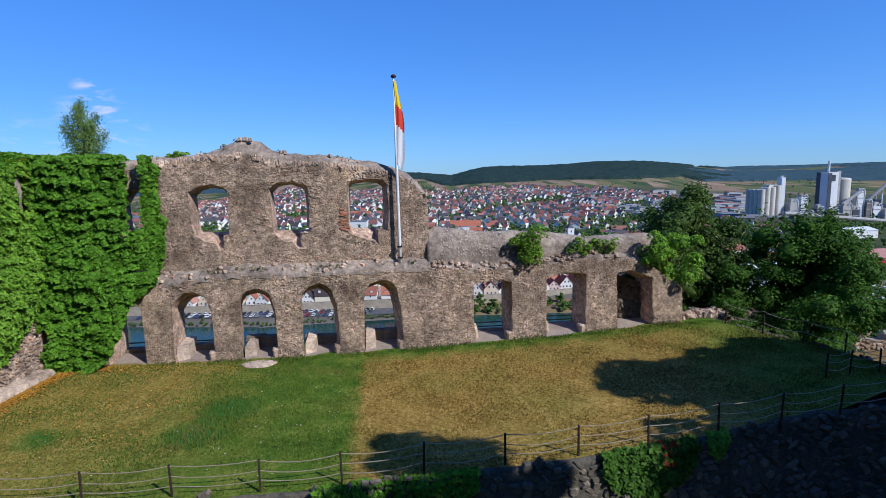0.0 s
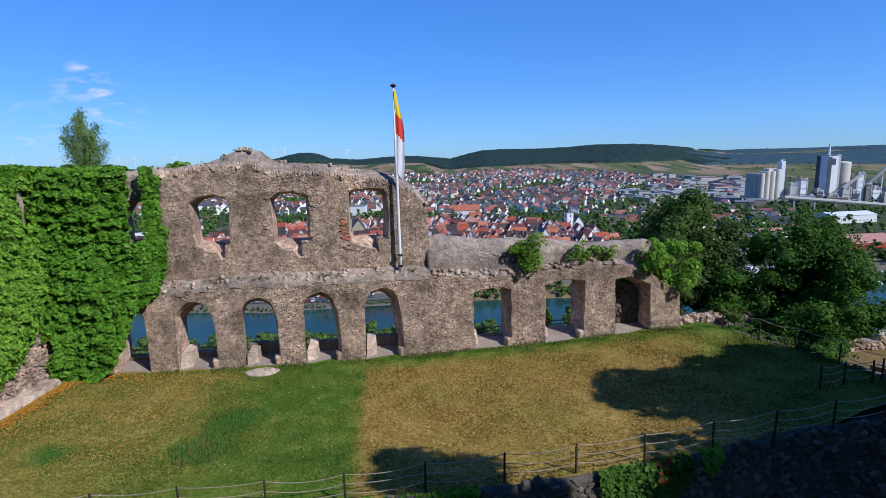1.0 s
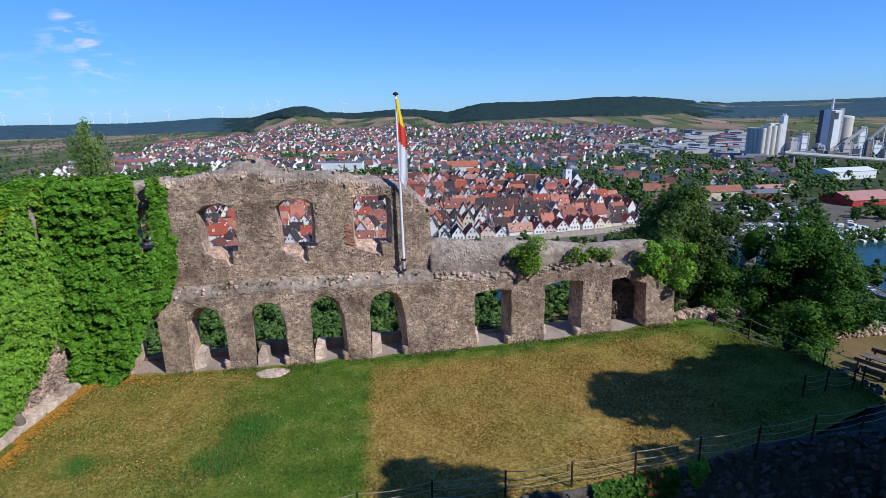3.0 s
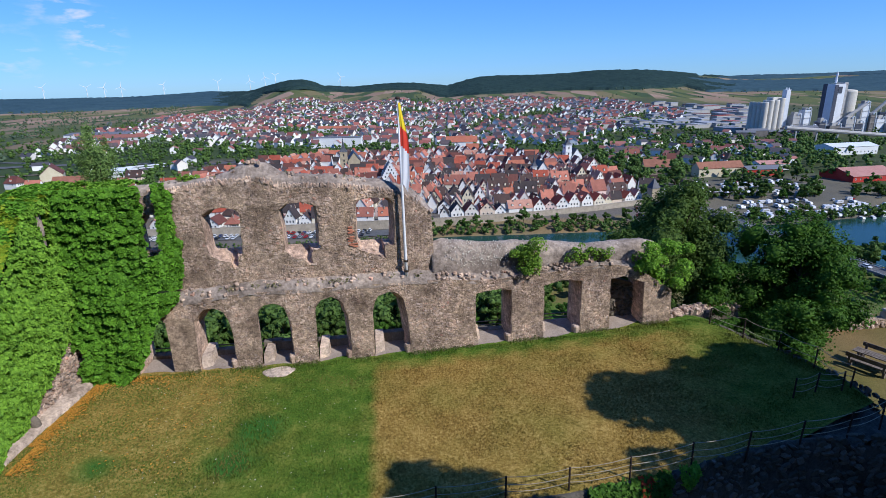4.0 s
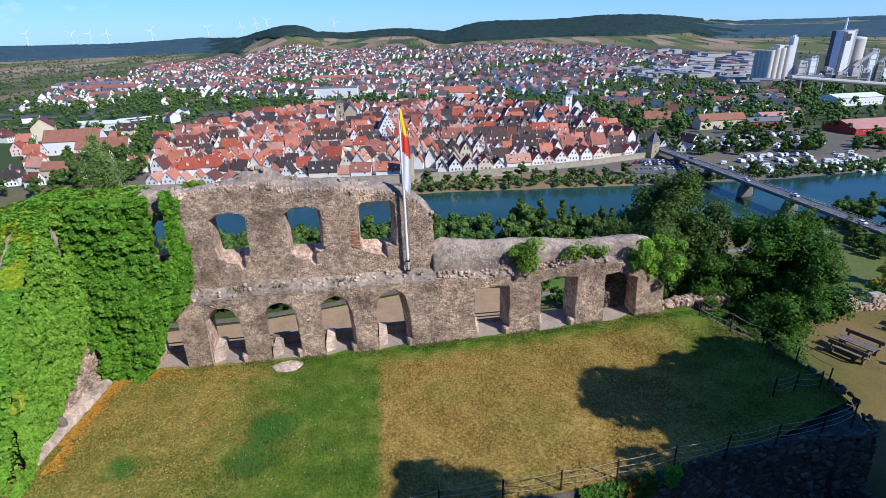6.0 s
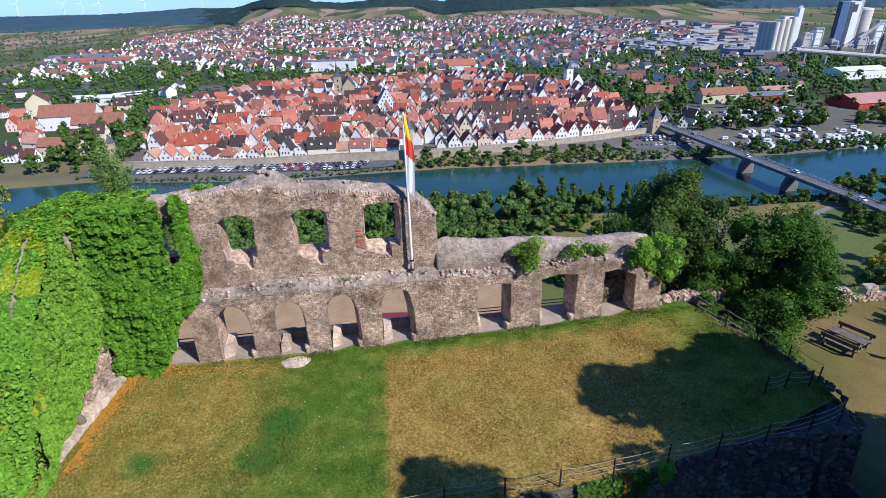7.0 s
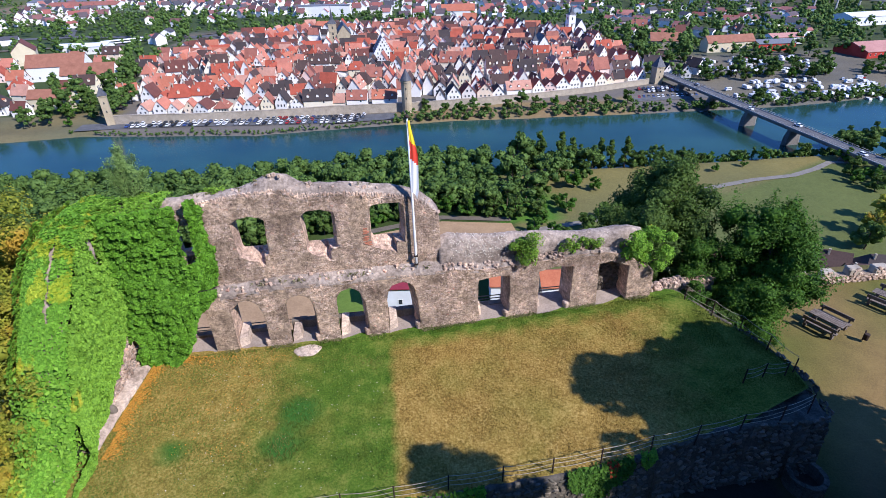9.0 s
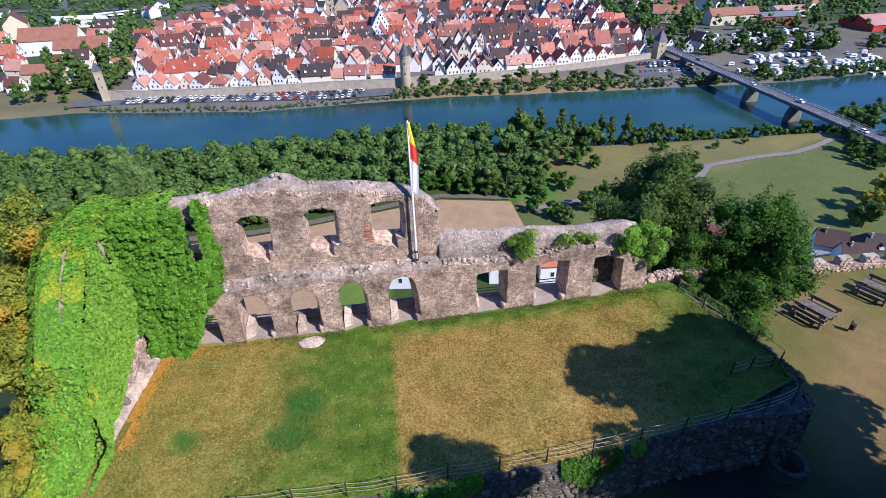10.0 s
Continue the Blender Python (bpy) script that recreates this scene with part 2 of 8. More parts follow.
# bluer and flatter than near leaves: distance haze put into the colour
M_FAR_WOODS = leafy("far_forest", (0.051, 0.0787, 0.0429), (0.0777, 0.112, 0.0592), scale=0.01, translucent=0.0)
# canopies kept bluish: distance haze put into the forest colours, more on far ridges
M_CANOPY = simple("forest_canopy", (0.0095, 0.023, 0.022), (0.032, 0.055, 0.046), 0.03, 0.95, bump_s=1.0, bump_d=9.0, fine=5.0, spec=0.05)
M_CANOPY_HAZE = simple("hazed_forest_canopy", (0.0252, 0.0518, 0.0666), (0.0474, 0.0829, 0.0962), 0.012, 0.95, bump_s=0.4, bump_d=6.0, fine=6.0, spec=0.05)
M_BARK = simple("bark", (0.0444, 0.0333, 0.0222), (0.104, 0.0814, 0.0592), 3, 0.95)
M_LITTER = leafy("fallen_leaf", (0.25, 0.101, 0.0133), (0.5, 0.263, 0.04), translucent=0.1)
M_RUST = simple("rusty_iron", (0.0222, 0.0148, 0.0118), (0.0592, 0.037, 0.0259), 6, 0.8, 0.3)
M_ROPE = simple("galvanised_cable", (0.252, 0.207, 0.133), (0.407, 0.34, 0.237), 6, 0.5, 0.4)
M_POLE = simple("white_pole_paint", (0.533, 0.533, 0.533), (0.688, 0.688, 0.688), 2, 0.4, bump_s=0.05)
M_DARKWOOD = simple("weathered_wood", (0.074, 0.0555, 0.0407), (0.192, 0.155, 0.126), 4, 0.85)
M_FLAG_W = leafy("flag_white", (0.619, 0.619, 0.636), (0.731, 0.731, 0.74), scale=3.0, translucent=0.22)
M_FLAG_R = leafy("flag_red", (0.568, 0.043, 0.0258), (0.636, 0.0688, 0.0387), scale=3.0, translucent=0.22)
M_FLAG_Y = leafy("flag_yellow", (0.688, 0.499, 0.0172), (0.74, 0.568, 0.0258), scale=3.0, translucent=0.22)
M_HOUSE = choice("house_plaster", [(0, (0.7, 0.682, 0.632)), (0.42, (0.651, 0.593, 0.463)), (0.52, (0.716, 0.697, 0.663)), (0.74, (0.651, 0.529, 0.401)), (0.80, (0.651, 0.481, 0.416)), (0.86, (0.57, 0.537, 0.493)), (0.93, (0.667, 0.593, 0.423))], 0.9, False, 0.25, 0.12)
M_ROOF = choice("clay_roof_tile", [(0, (0.30, 0.07, 0.04)), (0.14, (0.40, 0.15, 0.10)), (0.26, (0.12, 0.045, 0.035)), (0.40, (0.26, 0.10, 0.07)), (0.52, (0.065, 0.040, 0.034)), (0.68, (0.35, 0.12, 0.07)), (0.79, (0.045, 0.035, 0.034)), (0.90, (0.40, 0.21, 0.15))], 0.85, False, 0.25, 0.35)
M_ROOF_OLD = choice("old_roof_tile", [(0, (0.30, 0.07, 0.04)), (0.14, (0.40, 0.15, 0.10)), (0.26, (0.12, 0.045, 0.035)), (0.40, (0.26, 0.10, 0.07)), (0.52, (0.065, 0.040, 0.034)), (0.68, (0.35, 0.12, 0.07)), (0.79, (0.045, 0.035, 0.034)), (0.90, (0.40, 0.21, 0.15))], 0.85, True, 0.25, 0.35)
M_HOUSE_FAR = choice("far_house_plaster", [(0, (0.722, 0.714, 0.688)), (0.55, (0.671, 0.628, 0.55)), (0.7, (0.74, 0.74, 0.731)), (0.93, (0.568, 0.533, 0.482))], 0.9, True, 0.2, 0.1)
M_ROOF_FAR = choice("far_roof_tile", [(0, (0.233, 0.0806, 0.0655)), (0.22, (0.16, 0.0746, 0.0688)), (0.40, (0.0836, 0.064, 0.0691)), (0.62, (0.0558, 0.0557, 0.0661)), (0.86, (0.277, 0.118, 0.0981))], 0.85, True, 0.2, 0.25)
M_FLATROOF = choice("flat_roof", [(0, (0.201, 0.207, 0.228)), (0.35, (0.302, 0.309, 0.332)), (0.55, (0.126, 0.132, 0.15)), (0.8, (0.163, 0.0755, 0.0586)), (0.92, (0.252, 0.0629, 0.0456))], 0.7, True, 0.1, 0.2)
M_SLATE = simple("slate_roof", (0.037, 0.0407, 0.0518), (0.074, 0.0777, 0.0888), 0.5, 0.6)
M_PANE = simple("dark_window_glass", (0.0148, 0.0185, 0.0222), (0.037, 0.0444, 0.0518), 0.5, 0.15, bump_s=0)
M_FRAME = simple("white_window_frame", (0.602, 0.602, 0.585), (0.688, 0.688, 0.671), 1, 0.5, bump_s=0)
M_BRICKWALL = simple("quay_masonry", (0.24, 0.204, 0.155), (0.389, 0.337, 0.261), 0.35, 0.9, bump_s=0.6, bump_d=0.1)
M_SANDSTONE = simple("tower_sandstone", (0.281, 0.229, 0.148), (0.4, 0.333, 0.229), 0.3, 0.9, bump_s=0.5, bump_d=0.08)
M_ASPHALT = simple("asphalt", (0.0592, 0.0592, 0.0607), (0.111, 0.111, 0.111), 0.3, 0.9, bump_s=0.1)
M_CONCRETE = simple("concrete", (0.266, 0.259, 0.244), (0.385, 0.37, 0.348), 0.15, 0.85, bump_s=0.1)
M_SILO = simple("silo_concrete", (0.43, 0.404, 0.344), (0.55, 0.516, 0.447), 0.05, 0.8, bump_s=0.1)
M_PIER = simple("bridge_stone", (0.0962, 0.0888, 0.0814), (0.178, 0.163, 0.148), 0.2, 0.9, bump_s=0.3, bump_d=0.1)
M_STEEL_W = simple("white_cladding", (0.499, 0.516, 0.533), (0.602, 0.619, 0.636), 0.06, 0.5, bump_s=0.05)
M_STEEL_D = simple("dark_cladding", (0.037, 0.0407, 0.0555), (0.0666, 0.074, 0.0962), 0.06, 0.5, bump_s=0.05)
M_CARPAINT = choice("car_paint", [(0, (0.602, 0.611, 0.619)), (0.22, (0.0172, 0.0172, 0.0215)), (0.42, (0.258, 0.267, 0.284)), (0.58, (0.043, 0.0688, 0.189)), (0.72, (0.688, 0.688, 0.688)), (0.84, (0.301, 0.0172, 0.0172)), (0.9, (0.086, 0.0946, 0.103))], 0.25, False, 1, 0.05, spec=0.5)
M_TYRE = simple("tyre_rubber", (0.0111, 0.0111, 0.0111), (0.0222, 0.0222, 0.0222), 3, 0.9, bump_s=0)
M_CARAVAN = simple("caravan_white", (0.509, 0.516, 0.523), (0.578, 0.578, 0.578), 1, 0.4, bump_s=0)
M_REDMETAL = simple("red_sheet", (0.333, 0.0222, 0.0148), (0.429, 0.0444, 0.0296), 0.3, 0.6, bump_s=0.05)
M_CRIMSON = simple("crimson_sheet", (0.148, 0.0163, 0.0259), (0.207, 0.0259, 0.037), 0.3, 0.6, bump_s=0.05)
M_TRACK = simple("dirt_track", (0.0814, 0.0666, 0.0481), (0.133, 0.111, 0.0814), 0.5, 0.95)
M_PATH = simple("gravel_path", (0.126, 0.115, 0.0962), (0.192, 0.174, 0.144), 0.5, 0.95)
M_SOIL = simple("dry_field_soil", (0.222, 0.141, 0.074), (0.311, 0.207, 0.111), 0.2, 0.95, bump_s=0.4)
M_TUFT = leafy("dry_tuft", (0.074, 0.074, 0.0222), (0.192, 0.17, 0.0814), translucent=0.2)

# ---- building helpers ----
def smooth(a, b, x):
    t = min(1.0, max(0.0, (x - a) / (b - a)))
    return t * t * (3 - 2 * t)


def pw(points, x):
    """Piecewise linear value through (x, value) points."""
    return float(np.interp(x, [p[0] for p in points], [p[1] for p in points]))


def mesh_of(name, verts, faces, mats, index=None, smooth_shade=False):
    me = bpy.data.meshes.new(name)
    me.from_pydata([tuple(v) for v in verts], [], faces)
    for m in mats if isinstance(mats, (list, tuple)) else [mats]:
        me.materials.append(m)
    if index is not None:
        me.polygons.foreach_set("material_index", np.array(index, dtype=np.int32))
    if smooth_shade:
        me.polygons.foreach_set("use_smooth", np.ones(len(me.polygons), dtype=bool))
    me.update()
    return me


def add(name, me, parent=None, m=None, label=""):
    ob = new(name, me)
    if parent is not None:
        ob.parent = parent
    if m is not None:
        ob.matrix_basis = m
    if label:
        ob["label"] = label
    return ob


def thing(name, m, label, category, group="", kind=""):
    ob = new(name)
    ob.empty_display_size = 0.2
    ob.matrix_basis = m
    return tagged(ob, label, category, group, kind)


class Geo:
    """Collects vertices and faces of one mesh."""

    def __init__(self):
        self.v, self.f, self.mi = [], [], []

    def face(self, pts, mi=0):
        n = len(self.v)
        self.v.extend(pts)
        self.f.append(tuple(range(n, n + len(pts))))
        self.mi.append(mi)

    def solid(self, verts, faces, mi=0):
        n = len(self.v)
        self.v.extend(verts)
        for f in faces:
            self.f.append(tuple(n + i for i in f))
            self.mi.append(mi)

    def box(self, x0, y0, z0, x1, y1, z1, mi=0, m=None, bevel=0.0):
        if bevel:
            b = bevel
            ring = [(x0 + b, y0), (x1 - b, y0), (x1, y0 + b), (x1, y1 - b), (x1 - b, y1), (x0 + b, y1), (x0, y1 - b), (x0, y0 + b)]
            vs = [(x, y, z0) for x, y in ring] + [(x, y, z1 - b) for x, y in ring]
            cx, cy = (x0 + x1) / 2, (y0 + y1) / 2
            vs += [(x + (b if x < cx else -b) * 0.8, y + (b if y < cy else -b) * 0.8, z1) for x, y in ring]
            fs = [tuple(range(7, -1, -1)), tuple(range(16, 24))]
            for k in (0, 8):
                fs += [(k + i, k + (i + 1) % 8, k + 8 + (i + 1) % 8, k + 8 + i) for i in range(8)]
        else:
            vs = [(x0, y0, z0), (x1, y0, z0), (x1, y1, z0), (x0, y1, z0), (x0, y0, z1), (x1, y0, z1), (x1, y1, z1), (x0, y1, z1)]
            fs = [(0, 3, 2, 1), (4, 5, 6, 7), (0, 1, 5, 4), (1, 2, 6, 5), (2, 3, 7, 6), (3, 0, 4, 7)]
        if m is not None:
            vs = [tuple(m @ Vector(v)) for v in vs]
        self.solid(vs, fs, mi)

    def tube(self, pts, radii, sides=8, mi=0, caps=True):
        """A tapered tube along points."""
        n = len(self.v)
        pts = [Vector(p) for p in pts]
        for i, p in enumerate(pts):
            d = (pts[min(i + 1, len(pts) - 1)] - pts[max(i - 1, 0)]).normalized()
            q = d.to_track_quat("Z", "Y").to_matrix()
            for k in range(sides):
                a = 2 * math.pi * k / sides
                self.v.append(tuple(p + q @ Vector((math.cos(a) * radii[i], math.sin(a) * radii[i], 0))))
        for i in range(len(pts) - 1):
            for k in range(sides):
                a, b = n + i * sides + k, n + i * sides + (k + 1) % sides
                self.f.append((a, b, b + sides, a + sides))
                self.mi.append(mi)
        if caps:
            self.f.append(tuple(n + k for k in range(sides - 1, -1, -1)))
            self.f.append(tuple(n + (len(pts) - 1) * sides + k for k in range(sides)))
            self.mi += [mi, mi]

    def mesh(self, name, mats, smooth_shade=False):
        return mesh_of(name, self.v, self.f, mats, self.mi, smooth_shade)


# ---- land ----
TOWN_Z, WATER_Z, COURT_Z = -74.0, -78.0, -3.0
FAR_BANK = [(-900, 270), (-248, 296), (-209, 304), (-105, 298), (-39, 309), (8, 316), (112, 320), (220, 328), (292, 344), (900, 470)]


def far_bank(x):
    return pw(FAR_BANK, x)


def near_bank(x):
    return far_bank(x) - pw([(-250, 88), (0, 74), (60, 84), (180, 82), (300, 88)], x)


RIDGE = [(-60, -0.5, 4600), (-38, -0.53, 4600), (-30, -0.62, 4550), (-25, -0.42, 4500), (-22.2, -0.27, 4300), (-18.8, -0.33, 3600), (-17, 0.14, 3170), (-15.9, 0.47, 3000), (-14.6, 0.64, 3000), (-13.6, 0.66, 3000),
         (-12.7, 0.47, 3050), (-11.6, -0.02, 3100), (-8.8, -0.08, 3350), (-6, 0.12, 3400), (-4.3, 0.20, 3400), (-2, 0.12, 3400), (0.9, -0.2, 3450), (3, 0.35, 3500), (4.3, 0.62, 3500), (8, 0.68, 3500), (12.8, 0.76, 3500),
         (15.5, 0.9, 3500), (18, 0.99, 3500), (20.5, 0.93, 3550), (23.6, 0.59, 3800), (27.4, 0.16, 4250), (32, 0.22, 4630), (38.6, 0.31, 4700), (60, 0.3, 4700)]


def ridge(az):
    el = pw([(r[0], r[1]) for r in RIDGE], az)
    d = pw([(r[0], r[2]) for r in RIDGE], az)
    return d, 14 + d * math.tan(radians(el)) - 11


def plateau_edge(x):
    return pw([(-30, 25.5), (14, 27.5), (18, 30), (26, 33), (40, 33)], x)


def ground(x, y):
    d = math.hypot(x, y)
    if y > near_bank(x) - 20 and y < far_bank(x) + 30:
        f, n = far_bank(x), near_bank(x)
        if n < y < f:
            return WATER_Z - 0.3 - 3.0 * min(1, (y - n) / 8, (f - y) / 8)
        if y >= f:
            return WATER_Z + 0.15 + (TOWN_Z - 2.0 - WATER_Z) * smooth(0, 7, y - f) + 2.0 * smooth(22, 30, y - f)
        return WATER_Z + 0.15 + (TOWN_Z - WATER_Z - 0.15) * smooth(0, 9, n - y)
    if y > 100 or (d > 900 and y > -14):
        z = TOWN_Z
        if y > 0 and d > 800:
            rd, rz = ridge(math.degrees(math.atan2(x, y)))
            t = max(0.0, (d - 1000) / (rd - 1000))
            z = TOWN_Z + (rz - TOWN_Z) * (min(t, 1.0) ** 1.5) - max(0.0, t - 1) * 60
            z += 4 * noise.noise((x * 0.004, y * 0.004, 0)) * smooth(0.1, 0.4, t)
        if y <= 100:
            z = TOWN_Z + 0.3 * min(200, 100 - y)
        return z
    # unseen rise behind the camera, added to hold back skylight
    if y < -14:
        return COURT_Z + 0.62 * min(130.0, -14 - y) + 1.5 * noise.noise((x * 0.05, y * 0.05, 3)) * smooth(-14, -40, y)
    hillside = TOWN_Z + min(62.0, 0.6 * (100 - y))
    fall = 1.0 * max(0.0, y - plateau_edge(x)) + 0.8 * max(0.0, -18.5 - x) + 0.55 * max(0.0, x - 38)
    return max(hillside, COURT_Z - fall, TOWN_Z) + (0.5 * noise.noise((x * 0.15, y * 0.15, 3)) if fall > 2 else 0)


def lawn_z(x, y):
    w = min(x, 10.5)
    return 0.0246 * w + 0.0019 * w * w + 0.008 * y - 0.17


def forest(x, y):
    """Whether the far land is wooded here."""
    d, az = math.hypot(x, y), math.degrees(math.atan2(x, y))
    if d < 1900 or y < 0:
        return False
    k = d / ridge(az)[0] + 0.03 * noise.noise((x * 0.003, y * 0.003, 11))
    low = pw([(-60, 0.58), (-19, 0.58), (-17.5, 0.86), (-14, 0.86), (-10.5, 0.9), (-9, 0.85), (-2, 0.82), (0, 0.70), (4, 0.66), (20, 0.66), (24, 0.70), (26, 0.60), (36, 0.56), (60, 0.56)], az)
    return k > low and not (az > 25 and noise.noise((x * 0.0016, y * 0.0016, 4)) > 0.2)


def land_colour(x, y):
    """Base colour of the land and how far it is split into fields."""
    d = math.hypot(x, y)
    az = math.degrees(math.atan2(x, y))
    n = noise.noise((x * 0.02, y * 0.02, 7))
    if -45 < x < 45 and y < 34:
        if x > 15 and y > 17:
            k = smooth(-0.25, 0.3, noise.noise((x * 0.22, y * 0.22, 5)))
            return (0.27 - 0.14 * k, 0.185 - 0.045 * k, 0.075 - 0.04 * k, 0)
        # near-black right part: shade of the court put into the ground colour
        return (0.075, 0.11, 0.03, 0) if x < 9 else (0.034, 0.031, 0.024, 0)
    if y < 105:
        return (0.06, 0.085, 0.025, 0)
    if y < near_bank(x) + 2:
        if 24 < x < 45 and 176 < y < 200:
            return (0.085, 0.19, 0.028, 0)
        if -40 < x < -14 and y < 146:
            return (0.12, 0.19, 0.035, 0)
        if x < 30:
            return (0.05, 0.08, 0.02, 0)
        return (0.185 + 0.04 * n, 0.168 + 0.02 * n, 0.062, 0) if y > 174 + 0.32 * (x - 30) + 8 * n else (0.12, 0.145, 0.045, 0)
    if d < 1000:
        if 185 < x < 345 and 325 < y < 475:
            return (0.15 + 0.05 * n, 0.14 + 0.03 * n, 0.11, 0)
        # dark ground: shade of the trees put into the colour
        if az > 18 and d > 420:
            return (0.06, 0.08, 0.032, 0)
        if y < far_bank(x) + 26 and -30 < x < 125:
            return (0.22 + 0.05 * n, 0.17, 0.09, 0)
        if x < -200 and y < far_bank(x) + 40:
            return (0.17 + 0.08 * n, 0.15 + 0.03 * n, 0.08, 0)
        if x < -208 - 0.25 * max(0, y - 330) or y > 690:
            return (0.055, 0.085, 0.03, 0)
        return (0.16, 0.145, 0.125, 0)
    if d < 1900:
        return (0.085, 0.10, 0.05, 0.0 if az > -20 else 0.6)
    # bluish woodland floor: distance haze put into the colour
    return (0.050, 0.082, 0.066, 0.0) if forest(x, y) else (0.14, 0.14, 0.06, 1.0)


m_land, nt, b = node_mat("land")
att = nt.nodes.new("ShaderNodeVertexColor")
att.layer_name = "land"
pos = world_vec(nt)
vor = nt.nodes.new("ShaderNodeTexVoronoi")
mp = nt.nodes.new("ShaderNodeMapping")
mp.inputs["Scale"].default_value, mp.inputs["Rotation"].default_value = (0.017, 0.0042, 0.0), (0, 0, 0.35)
nt.links.new(pos, mp.inputs[0])
nt.links.new(mp.outputs[0], vor.inputs["Vector"])
vor.inputs["Scale"].default_value = 1.0
sep = nt.nodes.new("ShaderNodeSeparateColor")
nt.links.new(vor.outputs["Color"], sep.inputs[0])
fields = ramp(nt, sep.outputs[0], [(0, (0.129, 0.143, 0.0522)), (0.16, (0.292, 0.202, 0.142)), (0.32, (0.103, 0.134, 0.0475)), (0.46, (0.258, 0.21, 0.123)), (0.60, (0.0602, 0.0924, 0.038)), (0.74, (0.206, 0.176, 0.0855)), (0.88, (0.361, 0.252, 0.18))], "CONSTANT")
col = mixc(nt, att.outputs["Alpha"], att.outputs["Color"], fields)
f1, f2 = noise_tex(nt, 0.05, vec=pos, detail=6.0), noise_tex(nt, 0.9, vec=pos, detail=4.0)
f3 = noise_tex(nt, 8.0, vec=pos, detail=4.0, rough=0.7)
f = maths(nt, "ADD", maths(nt, "MULTIPLY", f1, 0.3), maths(nt, "ADD", maths(nt, "MULTIPLY", f2, 0.3), maths(nt, "MULTIPLY", f3, 0.4)))
col = mixc(nt, 1.0, col, ramp(nt, f, [(0.3, (0.44, 0.44, 0.44)), (0.7, (1.0, 0.96, 0.92))]), "MULTIPLY")
nt.links.new(col, b.inputs["Base Color"])
b.inputs["Roughness"].default_value = 0.95
b.inputs["Specular IOR Level"].default_value = 0.1
bump(nt, b, f, 0.5, 0.3)

half_x = [3.5, 7, 10.5, 14, 17, 20, 25, 30, 36, 42] + [42 + 7 * k for k in range(1, 46)] + [380, 430, 490, 560, 640, 730, 830, 950, 1100, 1250, 1400, 1600, 1800, 2000, 2250, 2500, 2800, 3100, 3400, 3800, 4200, 4600, 4900]
xs = [-v for v in reversed(half_x)] + [0] + half_x
ys = [-4900, -3000, -1500, -700, -300, -120, -60, -30, -12, 0, 6, 12, 18, 22, 24.5] + [27 + 3 * k for k in range(26)] + [106 + 4 * k for k in range(70)] + [392, 410, 430, 460, 500, 550, 600, 650, 700, 760, 830, 900, 980, 1060, 1150, 1250, 1350, 1450, 1550, 1650, 1750, 1850, 1950, 2050] + [2100 + 100 * k for k in range(1, 28)] + [4900]
verts = [(x, y, ground(x, y)) for y in ys for x in xs]
nx = len(xs)
me = mesh_of("ground", verts, [(j * nx + i, j * nx + i + 1, (j + 1) * nx + i + 1, (j + 1) * nx + i) for j in range(len(ys) - 1) for i in range(nx - 1)], m_land, smooth_shade=True)
ca = me.color_attributes.new("land", "FLOAT_COLOR", "POINT")
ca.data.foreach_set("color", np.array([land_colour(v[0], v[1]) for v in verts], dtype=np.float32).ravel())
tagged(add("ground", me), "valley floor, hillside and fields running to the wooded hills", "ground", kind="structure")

# river
m_water, nt, b = node_mat("river_water")
pos = world_vec(nt)
f = noise_tex(nt, 0.5, vec=pos, detail=5.0, stretch=(0.5, 1.2, 1))
f2 = noise_tex(nt, 0.02, vec=pos, detail=3.0)
nt.links.new(ramp(nt, f2, [(0.35, (0.011, 0.034, 0.030)), (0.65, (0.020, 0.056, 0.044))]), b.inputs["Base Color"])
b.inputs["Roughness"].default_value, b.inputs["IOR"].default_value = 0.16, 1.33
b.inputs["Specular IOR Level"].default_value = 0.28
bump(nt, b, f, 0.25, 0.12)
wx = [-900 + 20 * k for k in range(91)]
wv = [(x, near_bank(x) - 3, WATER_Z) for x in wx] + [(x, far_bank(x) + 3, WATER_Z) for x in wx]
me = mesh_of("river", wv, [(i, i + 1, 92 + i, 91 + i) for i in range(90)], m_water)
tagged(add("water", me), "calm blue-green river water between wooded banks", "water", kind="structure")

# ---- castle lawn ----
m_lawn, nt, b = node_mat("castle_lawn")
pos = world_vec(nt)
sx = nt.nodes.new("ShaderNodeSeparateXYZ")
nt.links.new(pos, sx.inputs[0])
X, Y = sx.outputs[0], sx.outputs[1]
edge_n = maths(nt, "MULTIPLY", maths(nt, "SUBTRACT", noise_tex(nt, 1.2, vec=pos), 0.5), 0.7)
big = noise_tex(nt, 0.22, vec=pos, detail=4.0)
mid = noise_tex(nt, 1.1, vec=pos, detail=5.0)
fine = noise_tex(nt, 9.0, vec=pos, detail=4.0, rough=0.7)
green = ramp(nt, maths(nt, "ADD", maths(nt, "MULTIPLY", mid, 0.5), maths(nt, "MULTIPLY", fine, 0.5)), [(0.36, (0.0266, 0.0636, 0.00592)), (0.5, (0.0666, 0.118, 0.0111)), (0.64, (0.148, 0.17, 0.0296))])
straw = ramp(nt, maths(nt, "ADD", maths(nt, "MULTIPLY", mid, 0.25), maths(nt, "MULTIPLY", fine, 0.75)), [(0.33, (0.092, 0.058, 0.0115)), (0.5, (0.235, 0.150, 0.0345)), (0.66, (0.39, 0.275, 0.086))])
